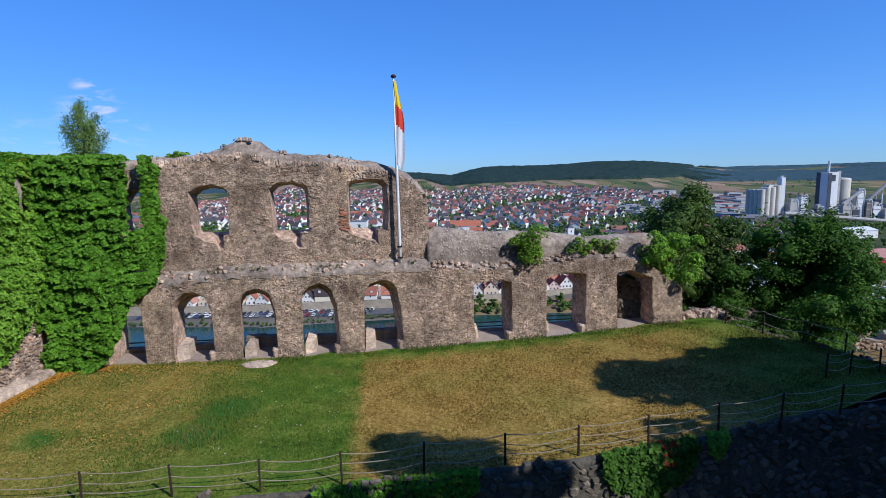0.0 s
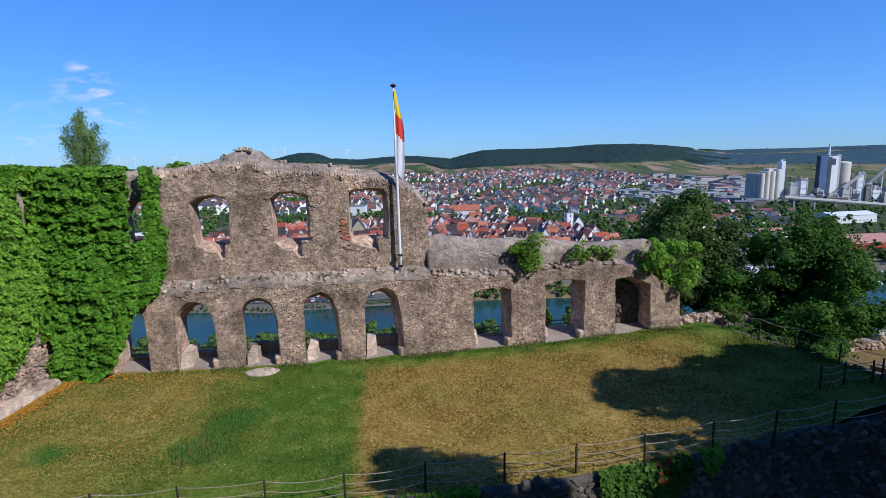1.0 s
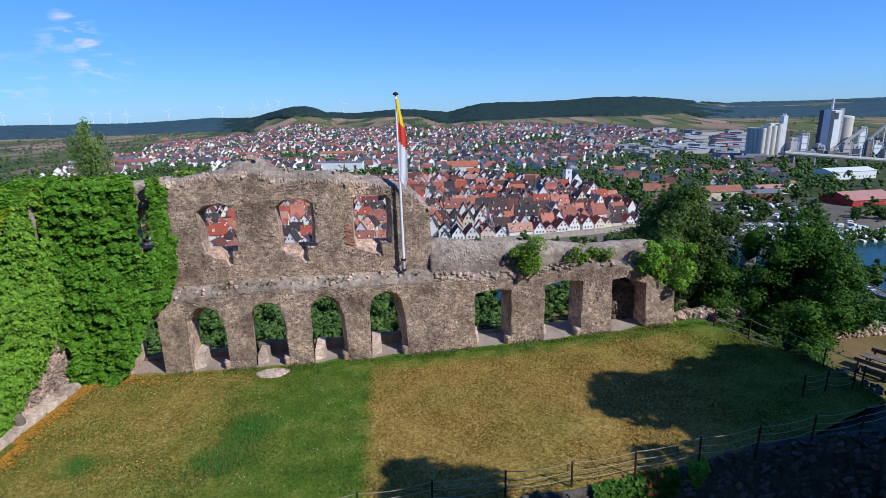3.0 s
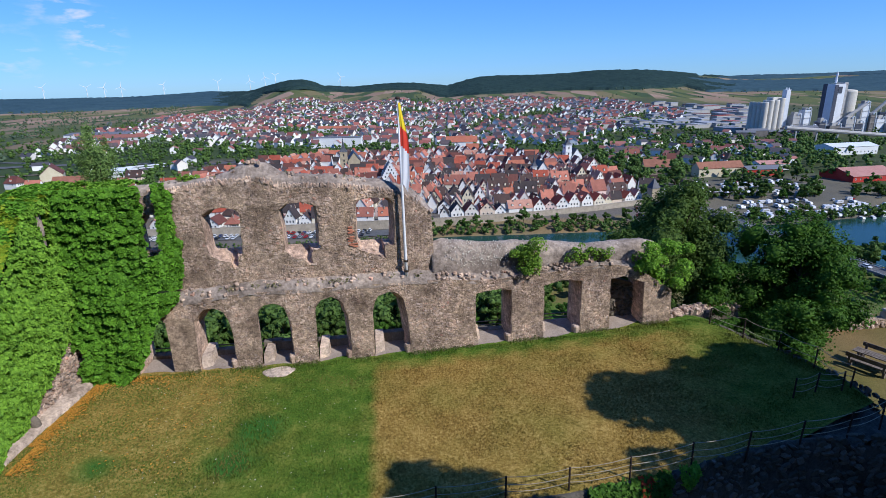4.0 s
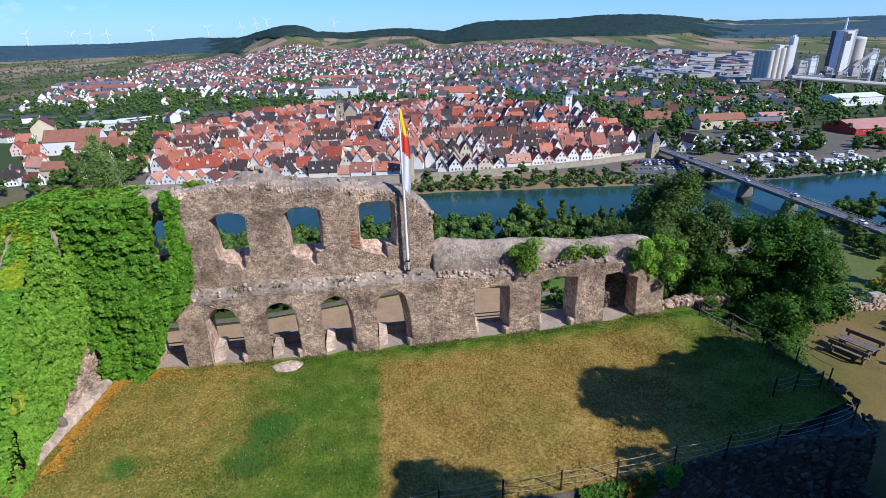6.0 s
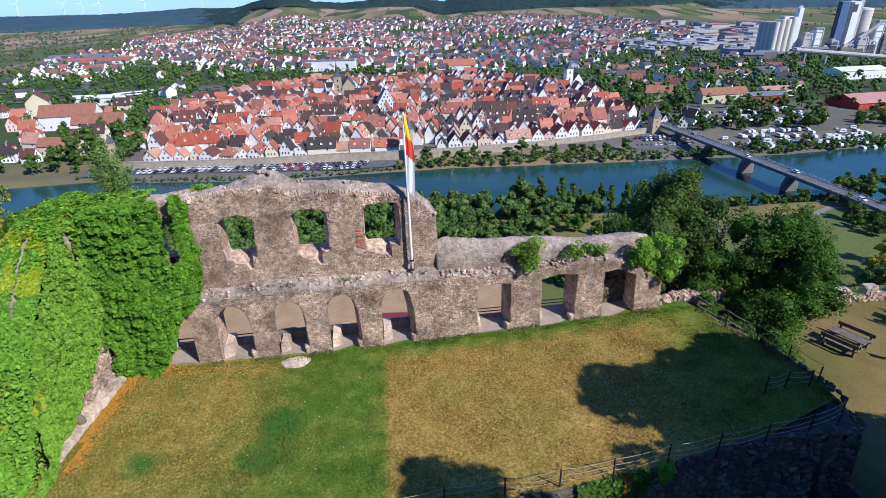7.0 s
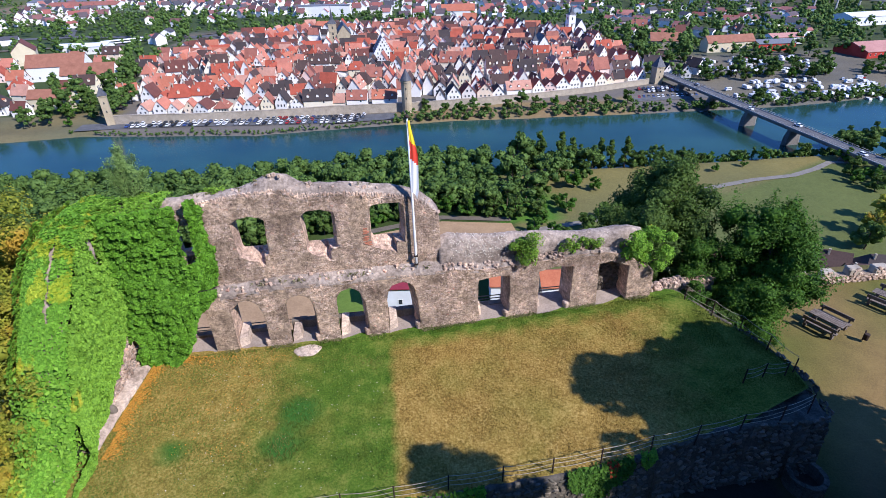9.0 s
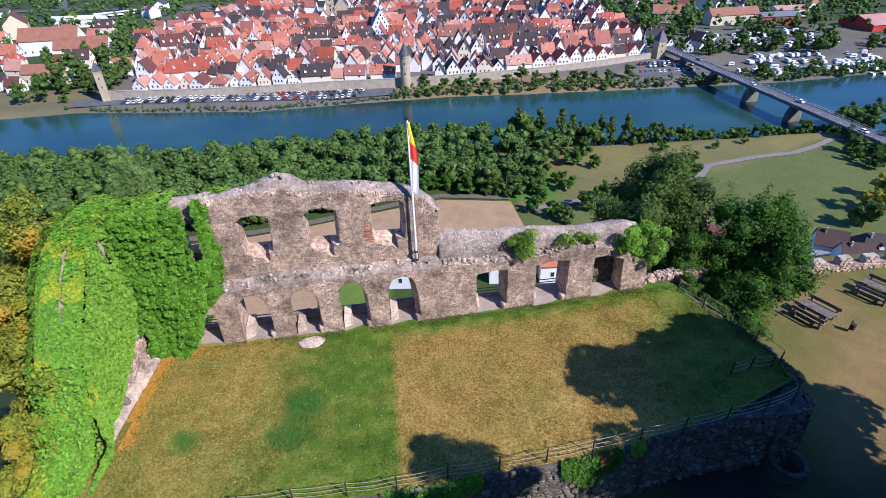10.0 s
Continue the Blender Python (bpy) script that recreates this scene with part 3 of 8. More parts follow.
line = maths(nt, "ADD", maths(nt, "ADD", X, maths(nt, "MULTIPLY", Y, 0.10)), 1.55)      # a straight mowing edge
right_dry = maths(nt, "MULTIPLY", maths(nt, "ADD", line, edge_n), 2.2, True)
wall_near = maths(nt, "ADD", maths(nt, "SUBTRACT", Y, maths(nt, "MULTIPLY", X, 0.137)), -21.9)
strip = maths(nt, "MULTIPLY", maths(nt, "ADD", wall_near, maths(nt, "MULTIPLY", edge_n, 2.5)), 0.9, True)
east = maths(nt, "MULTIPLY", maths(nt, "ADD", maths(nt, "SUBTRACT", X, 8.5), maths(nt, "MULTIPLY", edge_n, 9.0)), 0.25, True)
right_dry = maths(nt, "MULTIPLY", right_dry, maths(nt, "SUBTRACT", 1.0, strip, True))
right_dry = maths(nt, "MULTIPLY", right_dry, maths(nt, "SUBTRACT", 1.0, maths(nt, "MULTIPLY", east, 0.75)))
west = maths(nt, "MULTIPLY", maths(nt, "ADD", maths(nt, "SUBTRACT", -6.8, X), maths(nt, "MULTIPLY", edge_n, 8.0)), 0.26, True)
west = maths(nt, "MULTIPLY", west, ramp(nt, maths(nt, "MULTIPLY", maths(nt, "SUBTRACT", Y, 12.5), 0.14, True), [(0.0, (0.72,) * 3), (0.85, (1.0,) * 3)]))
west = maths(nt, "MULTIPLY", west, ramp(nt, big, [(0.3, (0.58,) * 3), (0.62, (0.97,) * 3)]))
south = maths(nt, "MULTIPLY", ramp(nt, big, [(0.5, (0, 0, 0)), (0.75, (0.45,) * 3)]), 1.0)
dry = maths(nt, "MAXIMUM", maths(nt, "MAXIMUM", maths(nt, "MULTIPLY", right_dry, ramp(nt, big, [(0.3, (0.62,) * 3), (0.55, (1.0,) * 3)])), west), south)
col = mixc(nt, dry, green, straw)
for px_, py_, r_ in ((-7.5, 17.5, 1.3), (-7.9, 15.7, 1.2), (-12.5, 15.4, 0.9)):        # lusher tufts
    dx, dy = maths(nt, "SUBTRACT", X, px_), maths(nt, "SUBTRACT", Y, py_)
    dd = maths(nt, "SQRT", maths(nt, "ADD", maths(nt, "MULTIPLY", dx, dx), maths(nt, "MULTIPLY", dy, dy)))
    w = maths(nt, "SUBTRACT", r_, maths(nt, "ADD", dd, maths(nt, "MULTIPLY", edge_n, 1.4)))
    col = mixc(nt, maths(nt, "MULTIPLY", w, 1.3, True), col, (0.036, 0.107, 0.015))
nt.links.new(col, b.inputs["Base Color"])
b.inputs["Roughness"].default_value = 0.95
b.inputs["Specular IOR Level"].default_value = 0.1
bump(nt, b, maths(nt, "ADD", fine, mid), 0.9, 0.05)

LAWN_S = [(-16.8, 11.2), (-11.3, 11.75), (-7.5, 12.15), (-2.7, 12.7), (1.5, 13.3), (5.6, 13.9), (8, 14.5), (12.2, 15.6), (14.2, 16.6), (16.3, 17.6)]
LAWN_N = [(-16.8, 22.6), (10.5, 26.0), (13.2, 25.6), (14.95, 22.3), (15.85, 20.7), (16.3, 19.1)]
lx = [-16.8 + 33.1 * i / 90 for i in range(91)]
verts, faces = [], []
for x in lx:
    s, n = pw(LAWN_S, x), pw(LAWN_N, x)
    for j in range(31):
        y = s + (n - s) * j / 30
        verts.append((x, y, lawn_z(x, y) + 0.05 * noise.noise((x * 0.5, y * 0.5, 0)) + 0.015 * noise.noise((x * 3, y * 3, 0))))
faces = [(i * 31 + j, (i + 1) * 31 + j, (i + 1) * 31 + j + 1, i * 31 + j + 1) for i in range(90) for j in range(30)]
tagged(add("lawn", mesh_of("lawn", verts, faces, m_lawn, smooth_shade=True)), "mown castle lawn, half green and half scorched straw yellow", "lawn", kind="structure")

# ---- palace wall of the ruin ----
WALL_A, WALL_B = Vector((-12.91, 21.89, 0)), Vector((11.49, 25.24, 0))
WU = (WALL_B - WALL_A).normalized()
WN = Vector((WU.y, -WU.x, 0))          # towards the lawn


def bulge(u):
    return 0.1


def wp(u, front, z):
    """A point of the wall: metres along it, in front of its line, and up."""
    return WALL_A + WU * u + WN * (front + bulge(u)) + Vector((0, 0, z))


def wall_ground(u):
    p = wp(u, 0.1, 0)
    return lawn_z(p.x, p.y)


def inside(poly, u, z):
    hit, j = False, len(poly) - 1
    for i, (a, b) in enumerate(poly):
        c, d = poly[j]
        if (b > z) != (d > z) and u < (c - a) * (z - b) / (d - b) + a:
            hit = not hit
        j = i
    return hit


def dense(poly, step=0.3, jag=0.05, seed=0):
    """Points along a closed outline, at about step apart, roughened."""
    out = []
    for i, p in enumerate(poly):
        q = poly[(i + 1) % len(poly)]
        n = max(1, int(math.dist(p, q) / step))
        for k in range(n):
            u, z = p[0] + (q[0] - p[0]) * k / n, p[1] + (q[1] - p[1]) * k / n
            j = noise.noise_vector((u * 3.1, z * 3.1, seed)) * jag
            out.append((u + j.x, z + j.y))
    return out


def holed_slab(outline, holes, backs, front, back, lean=0.0):
    """A wall with openings that narrow from front to back. backs: the openings' outlines on the far side."""
    bm = bmesh.new()

    def loops(fr, polys):
        edges, rows = [], []
        for poly in polys:
            vs = [bm.verts.new(wp(u, fr + lean * z, z)) for u, z in poly]
            rows.append(vs)
            edges += [bm.edges.new((vs[i], vs[(i + 1) % len(vs)])) for i in range(len(vs))]
        return edges, rows

    ef, rf = loops(front, [outline] + holes)
    eb, rb = loops(back, [outline] + backs)
    bmesh.ops.triangle_fill(bm, edges=ef, use_beauty=True)
    bmesh.ops.triangle_fill(bm, edges=eb, use_beauty=True)
    for a, c in zip(rf, rb):
        for i in range(len(a)):
            k = (i + 1) % len(a)
            bm.faces.new((a[i], a[k], c[k], c[i])).material_index = 1
    bmesh.ops.recalc_face_normals(bm, faces=bm.faces)
    return bm


def bm_mesh(bm, name, mat):
    me = bpy.data.meshes.new(name)
    bm.to_mesh(me)
    bm.free()
    me.materials.append(mat)
    me.materials.append(M_REVEAL)
    return me


# lower storey: seven openings and one beside the ivy
LOW_TOP = [(-3.6, 3.5), (0.3, 3.3), (1.0, 3.42), (4, 3.66), (6.8, 3.62), (11, 3.68), (13, 3.62), (14.6, 3.48), (16, 3.5), (17.4, 3.55), (20.3, 3.85), (21.5, 3.8), (22.9, 3.35), (23.5, 2.9), (24.55, 2.25)]
g0 = -0.6
low_outline = [(-3.6, g0)] + [(24.62, g0), (24.6, 1.2)] + list(reversed(LOW_TOP))
low_holes_raw = [
    [(-1.35, -0.2), (-1.3, 2.5), (-0.9, 2.9), (-0.3, 2.85), (0.12, 2.5), (0.16, -0.2)],
    [(1.3, -0.3), (1.33, 2.45), (1.58, 2.76), (1.86, 2.98), (2.23, 3.04), (2.45, 2.96), (2.65, 2.80), (2.86, 2.32), (2.94, 1.6), (2.95, -0.3)],
    [(4.1, -0.3), (4.13, 2.55), (4.22, 2.8), (4.42, 2.99), (4.87, 3.06), (5.14, 2.97), (5.36, 2.76), (5.52, 2.11), (5.6, 0.65), (5.5, -0.3)],
    [(6.7, -0.3), (6.72, 2.55), (6.82, 2.83), (7.02, 3.05), (7.51, 3.17), (7.78, 3.06), (7.99, 2.86), (8.21, 2.19), (8.28, 0.6), (8.2, -0.3)],
    [(9.36, -0.3), (9.4, 2.4), (9.46, 2.75), (9.66, 3.06), (10.25, 3.23), (10.58, 3.10), (10.83, 2.84), (11.0, 2.04), (11.11, 0.53), (11.0, -0.3)],
    [(14.5, -0.1), (14.32, 1.1), (14.35, 2.8), (15.2, 2.95), (16.12, 2.88), (16.16, -0.1)],
    [(17.82, 0.0), (17.76, 2.95), (18.6, 3.18), (19.7, 3.08), (19.69, 0.0)],
    [(21.3, 0.2), (21.2, 3.05), (21.9, 3.15), (23.0, 2.75), (23.12, 0.2)]]
low_backs_raw = []
for k, h in enumerate(low_holes_raw):
    ins_l, ins_r = ((0.2, 0.1), (0.0, 0.30), (-0.28, 0.3), (-0.24, 0.28), (-0.16, 0.3), (0.25, 0.15), (0.3, 0.1), (0.5, 0.15))[k]
    u0, u1 = min(p[0] for p in h), max(p[0] for p in h)
    low_backs_raw.append([(u0 + ins_l + (p[0] - u0) * (u1 - u0 - ins_l - ins_r) / (u1 - u0), p[1] - (0.5 if 1 <= k <= 4 else 0.3) if p[1] > 1.5 else p[1]) for p in h])
LOW_F, LOW_B, UP_F = 0.0, -1.45, -0.48
low_holes = [dense(h, 0.3, 0.05, k) for k, h in enumerate(low_holes_raw)]
low_backs = []
for k, (h, bk) in enumerate(zip(low_holes_raw, low_backs_raw)):
    out = []
    for i, p in enumerate(h):
        q, p2, q2 = h[(i + 1) % len(h)], bk[i], bk[(i + 1) % len(h)]
        n = max(1, int(math.dist(p, q) / 0.3))
        out += [(p2[0] + (q2[0] - p2[0]) * j / n, p2[1] + (q2[1] - p2[1]) * j / n) for j in range(n)]
    low_backs.append(out)
ruin = thing("ruin_wall", Matrix.Identity(4), "two-storey rubble palace wall of a castle ruin with window openings", "castle wall", kind="structure")
me = bm_mesh(holed_slab(dense(low_outline, 0.5, 0.04, 40), low_holes, low_backs, LOW_F, LOW_B), "lower_wall", M_MORTAR)
lower_wall = add("lower_wall", me, ruin)

# upper storey with three windows and a fourth within the ivy
UP_TOP = [(-3.6, 8.1), (-0.2, 8.2), (1.0, 8.28), (2.0, 8.46), (3.2, 8.58), (4.4, 8.64), (5.2, 8.54), (5.6, 8.32), (6.5, 8.28), (8.0, 8.2), (9.0, 8.08), (9.9, 7.95), (10.8, 7.72), (11.6, 7.35), (12.3, 6.9)]
up_outline = [(-3.6, 3.3), (12.5, 3.3), (12.42, 4.2), (12.36, 5.6), (12.34, 6.5)] + list(reversed(UP_TOP))
up_holes_raw = [
    [(-0.55, 5.7), (-0.6, 6.9), (-0.2, 7.4), (0.4, 7.35), (0.5, 6.6), (0.42, 5.75)],
    [(2.28, 5.6), (2.22, 6.4), (2.2, 7.2), (2.54, 7.44), (3.08, 7.53), (3.59, 7.45), (3.82, 7.27), (3.78, 6.3), (3.73, 5.33), (3.53, 5.27), (3.46, 4.64), (3.32, 4.67), (3.2, 5.0), (2.75, 5.12), (2.38, 5.35)],
    [(5.62, 5.45), (5.58, 6.4), (5.5, 7.28), (5.85, 7.56), (6.49, 7.62), (7.13, 7.38), (7.17, 6.57), (7.14, 5.56), (7.28, 5.48), (7.14, 5.36), (6.84, 5.33), (6.72, 5.08), (6.80, 4.64), (6.65, 4.62), (6.36, 4.98), (6.02, 4.98), (5.68, 5.3)],
    [(8.84, 5.65), (8.86, 6.6), (8.89, 7.45), (9.04, 7.59), (9.7, 7.66), (10.32, 7.61), (10.59, 7.45), (10.63, 6.34), (10.54, 5.37), (10.14, 5.4), (10.11, 4.75), (9.79, 4.85), (9.58, 4.97), (8.98, 5.22)]]
UP_B = -1.45
up_holes, up_backs = [], []
for k, h in enumerate(up_holes_raw):
    ins_l, ins_r = ((0.1, 0.1), (0.08, 0.22), (0.02, 0.24), (0.03, 0.22))[k]
    u0, u1 = min(p[0] for p in h), max(p[0] for p in h)
    bk = [(u0 + ins_l + (p[0] - u0) * (u1 - u0 - ins_l - ins_r) / (u1 - u0), max(p[1], 5.48) - (0.16 if p[1] > 6.8 else 0.06)) for p in h]
    fo, bo = [], []
    for i, p in enumerate(h):
        q, p2, q2 = h[(i + 1) % len(h)], bk[i], bk[(i + 1) % len(h)]
        n = max(1, int(math.dist(p, q) / 0.25))
        for j in range(n):
            u, z = p[0] + (q[0] - p[0]) * j / n, p[1] + (q[1] - p[1]) * j / n
            jj = noise.noise_vector((u * 3, z * 3, k)) * 0.045
            fo.append((u + jj.x, z + jj.y))
            bo.append((p2[0] + (q2[0] - p2[0]) * j / n, p2[1] + (q2[1] - p2[1]) * j / n))
    up_holes.append(fo)
    up_backs.append(bo)
me = bm_mesh(holed_slab(dense(up_outline, 0.5, 0.05, 41), up_holes, up_backs, UP_F, UP_B), "upper_wall", M_MORTAR)
upper_wall = add("upper_wall", me, ruin)


def loft(name, us, profile, mat, parent, rough=0.05, label=""):
    """A mass along the wall; profile(u) gives (front, z) points."""
    verts, n = [], None
    for u in us:
        pts = profile(u)
        n = len(pts)
        for fr, z in pts:
            d = noise.noise((u * 1.7, fr * 2.1, z * 1.7)) * rough + noise.noise((u * 6, fr * 6, z * 6)) * rough * 0.5
            verts.append(wp(u, fr + d * 0.4, z + d))
    faces = [(i * n + j, (i + 1) * n + j, (i + 1) * n + j + 1, i * n + j + 1) for i in range(len(us) - 1) for j in range(n - 1)]
    faces += [tuple(range(n)), tuple(range(len(verts) - 1, len(verts) - n - 1, -1))]
    return add(name, mesh_of(name, verts, faces, mat, smooth_shade=True), parent, None, label)


# the rounded mortar crest of the upper wall, with its hump
CREST = [(-3.6, 8.5), (0, 8.6), (0.84, 8.70), (1.9, 8.73), (2.96, 8.86), (3.44, 9.04), (4.0, 9.32), (4.47, 9.44), (5.18, 9.34), (5.66, 8.96), (6.38, 8.8), (8.04, 8.72), (9.9, 8.42), (10.86, 8.16), (11.5, 7.86), (12.1, 7.35), (12.36, 6.9)]


def crest_profile(u):
    e, c = pw(UP_TOP, u) - 0.06, pw(CREST, u)
    h = c - e
    return [(UP_F - 0.01, e), (UP_F - 0.03, e + h * 0.3), (UP_F - 0.2, e + h * 0.68), (UP_F - 0.42, e + h * 0.95), (UP_F - 0.6, c), (UP_B + 0.2, e + h * 0.85), (UP_B + 0.02, e + h * 0.4), (UP_B, e)]


loft("mortar_crest", [-3.6 + 0.16 * k for k in range(100)] + [12.36], crest_profile, M_CAP, upper_wall, 0.07, "grey rounded mortar crest")
# the sloping ledge in front of the upper storey
loft("ledge", [-3.5 + 0.2 * k for k in range(81)], lambda u: [(LOW_F + 0.02, pw(LOW_TOP, u) - 0.15), (LOW_F, pw(LOW_TOP, u) + 0.02), (-0.2, pw(LOW_TOP, u) + 0.22), (UP_F - 0.05, pw(LOW_TOP, u) + 0.42)], M_CAP, lower_wall, 0.10, "sloping ledge of weathered mortar")
# broad mortar cap over the lower part
LOWCAP = [(12.3, 5.25), (12.8, 5.42), (13.6, 5.3), (14.9, 5.1), (16.3, 5.12), (18.1, 5.02), (20, 4.72), (21.8, 4.78), (23.0, 4.82), (23.8, 4.6), (24.15, 4.15)]


def lowcap_profile(u):
    e, c = pw([(12.3, 4.15), (14.6, 4.0), (16, 3.9), (17.8, 3.95), (19.3, 4.0), (21.3, 4.3), (22.5, 4.35), (24.15, 3.9)], u), pw(LOWCAP, u)
    h = c - e
    return [(-0.30, e - 0.5), (-0.34, e), (-0.36, e + h * 0.3), (-0.5, e + h * 0.66), (-0.75, e + h * 0.92), (-1.0, c), (-1.3, e + h * 0.8), (-1.45, e + h * 0.3), (-1.45, e - 0.5)]


loft("mortar_cap", [12.3 + 0.16 * k for k in range(75)], lowcap_profile, M_CAP, lower_wall, 0.06, "smooth rounded mortar cap with pebbles")
loft("wall_shoulder", [12.3 + 0.25 * k for k in range(43)], lambda u: [(LOW_F, pw(LOW_TOP, u) - 0.2), (LOW_F - 0.02, pw(LOW_TOP, u)), (-0.2, pw(LOW_TOP, u) + 0.1), (-0.4, pw(LOW_TOP, u) + 0.3)], M_CAP, lower_wall, 0.08)

# ---- plants ----
def leaf_cloud(points, size, rng, up=0.35, loose=0.55):
    """Leaves at points (place, outward direction): small folded blades, each an island of its own."""
    pts = np.array([p for p, _ in points], dtype=float)
    nrm = np.array([n for _, n in points], dtype=float)
    n = len(pts)
    nrm = nrm + rng.normal(0, loose, (n, 3)) + np.array([0, 0, up])
    nrm /= np.linalg.norm(nrm, axis=1)[:, None] + 1e-9
    a = np.cross(nrm, rng.normal(0, 1, (n, 3)))
    a /= np.linalg.norm(a, axis=1)[:, None] + 1e-9
    c = np.cross(nrm, a)
    s = size * rng.uniform(0.6, 1.35, (n, 1))
    w = s * rng.uniform(0.55, 0.85, (n, 1))
    base, tip = pts - a * s * 0.5, pts + a * s * 0.6 - nrm * s * 0.12
    left, right = pts + c * w * 0.5 + nrm * s * 0.1, pts - c * w * 0.5 + nrm * s * 0.1
    v = np.stack([base, left, tip, right], axis=1).reshape(-1, 3)
    k = np.arange(n) * 4
    f = np.concatenate([np.stack([k, k + 2, k + 1], 1), np.stack([k, k + 3, k + 2], 1)])
    return v, f


def raw_mesh(name, v, f, mat):
    me = bpy.data.meshes.new(name)
    v, f = np.asarray(v, dtype=np.float32), np.asarray(f, dtype=np.int32)
    me.vertices.add(len(v))
    me.vertices.foreach_set("co", v.ravel())
    me.loops.add(f.size)
    me.loops.foreach_set("vertex_index", f.ravel())
    me.polygons.add(len(f))
    me.polygons.foreach_set("loop_start", np.arange(0, f.size, f.shape[1], dtype=np.int32))
    me.polygons.foreach_set("loop_total", np.full(len(f), f.shape[1], dtype=np.int32))
    me.update(calc_edges=True)
    me.validate()
    me.materials.append(mat)
    return me


ICO = [(0, 0, 1)] + [(0.894 * math.cos(1.2566 * k), 0.894 * math.sin(1.2566 * k), 0.447) for k in range(5)] + [(0.894 * math.cos(1.2566 * k + 0.628), 0.894 * math.sin(1.2566 * k + 0.628), -0.447) for k in range(5)] + [(0, 0, -1)]
ICO_F = [(0, 1 + k, 1 + (k + 1) % 5) for k in range(5)] + [(1 + k, 6 + k, 1 + (k + 1) % 5) for k in range(5)] + [(1 + (k + 1) % 5, 6 + k, 6 + (k + 1) % 5) for k in range(5)] + [(11, 6 + (k + 1) % 5, 6 + k) for k in range(5)]


def lobes(rng, clumps, size=0.85, jag=0.28):
    """Ragged closed masses that fill a crown from within."""
    c = np.array([k[0] for k in clumps], dtype=float)
    r = np.array([k[1] for k in clumps], dtype=float) * size
    n = len(c)
    unit = np.array(ICO)
    spin = rng.uniform(0, 6.28, n)
    ux = unit[None, :, 0] * np.cos(spin)[:, None] - unit[None, :, 1] * np.sin(spin)[:, None]
    uy = unit[None, :, 0] * np.sin(spin)[:, None] + unit[None, :, 1] * np.cos(spin)[:, None]
    v = np.stack([ux, uy, np.repeat(unit[None, :, 2] * 0.85, n, 0)], 2)
    v = c[:, None, :] + v * r[:, None, None] * rng.uniform(1 - jag, 1 + jag, (n, 12, 1))
    f = (np.array(ICO_F)[None] + 12 * np.arange(n)[:, None, None]).reshape(-1, 3)
    return v.reshape(-1, 3), f


def crown_points(rng, clumps, per, flat=0.8):
    """Leaf places on the outer shell of many overlapping clumps (centre, radius)."""
    pts = []
    for (cx, cy, cz), r in clumps:
        d = rng.normal(0, 1, (per, 3))
        d /= np.linalg.norm(d, axis=1)[:, None]
        d[:, 2] = np.where(d[:, 2] < -0.55, -d[:, 2], d[:, 2])
        rr = r * rng.uniform(0.5, 1.05, (per, 1)) ** 0.5
        p = np.array([cx, cy, cz]) + d * rr * np.array([1, 1, flat])
        pts += list(zip(p, d))
    return pts


def tree_meshes(name, seed, height, spread, trunk_h, mat, clumps=40, per=60, leaf=0.35, lean=0.0, narrow=1.0, twigs=0, filled=0.0):
    """A trunk with limbs and a crown of leaf clumps along them."""
    rng = np.random.default_rng(seed)
    g = Geo()
    r0 = height * 0.022
    top = Vector((lean * height, 0, height * 0.82))
    g.tube([(0, 0, -0.6), (0.02 * height, 0, trunk_h), tuple(top * 0.75), tuple(top)], [r0 * 1.3, r0, r0 * 0.5, r0 * 0.12], 7)
    cl = []
    n_limb = max(5, clumps // 5)
    for i in range(n_limb):
        a = i * 2.4 + rng.uniform(-0.4, 0.4)
        k = rng.uniform(0.0, 1.0)
        z0 = trunk_h + (height * 0.72 - trunk_h) * k
        reach = spread * narrow * (1.0 - 1.85 * (k - 0.38) ** 2) * rng.uniform(0.6, 1.0)
        p0 = Vector((lean * z0, 0, z0))
        p1 = p0 + Vector((math.cos(a) * reach * 0.55, math.sin(a) * reach * 0.55, height * 0.09))
        p2 = p0 + Vector((math.cos(a) * reach, math.sin(a) * reach, height * rng.uniform(0.08, 0.2)))
        g.tube([tuple(p0), tuple(p1), tuple(p2)], [r0 * 0.42, r0 * 0.26, r0 * 0.08], 5, caps=False)
        big = 1.25 if filled > 0.8 else 1.0
        for q, s in ((p1, 0.26 * big), (p2, 0.30 * big), ((p1 + p2) / 2, 0.28 * big)):
            off = rng.normal(0, 0.12 * spread, 3)
            cl.append(((q.x + off[0], q.y + off[1], q.z + off[2] * 0.7), spread * s * rng.uniform(0.7, 1.25)))
    while len(cl) < clumps:
        a, k = rng.uniform(0, 6.28), rng.uniform(0, 1)
        reach = spread * narrow * (1 - 1.85 * (k - 0.38) ** 2) * rng.uniform(0.2, 0.95)
        cl.append(((math.cos(a) * reach + lean * height * k, math.sin(a) * reach, trunk_h + (height * 0.93 - trunk_h) * k), spread * rng.uniform(0.16, 0.34)))
    pts = crown_points(rng, cl, per)
    mid = np.array([lean * height * 0.5, 0, height * 0.55])
    for _ in range(twigs):
        c, r = cl[rng.integers(len(cl))]
        c = np.array(c)
        d = (c - mid) / (np.linalg.norm(c - mid) + 0.01) + np.array([0, 0, 0.9]) + rng.normal(0, 0.3, 3)
        d /= np.linalg.norm(d)
        long = r * rng.uniform(0.5, 1.15)
        for s in np.linspace(0, 1, 22):
            pts.append((c + d * (r * 0.6 + long * s) + rng.normal(0, 0.055 * spread * (1 - 0.7 * s), 3), d))
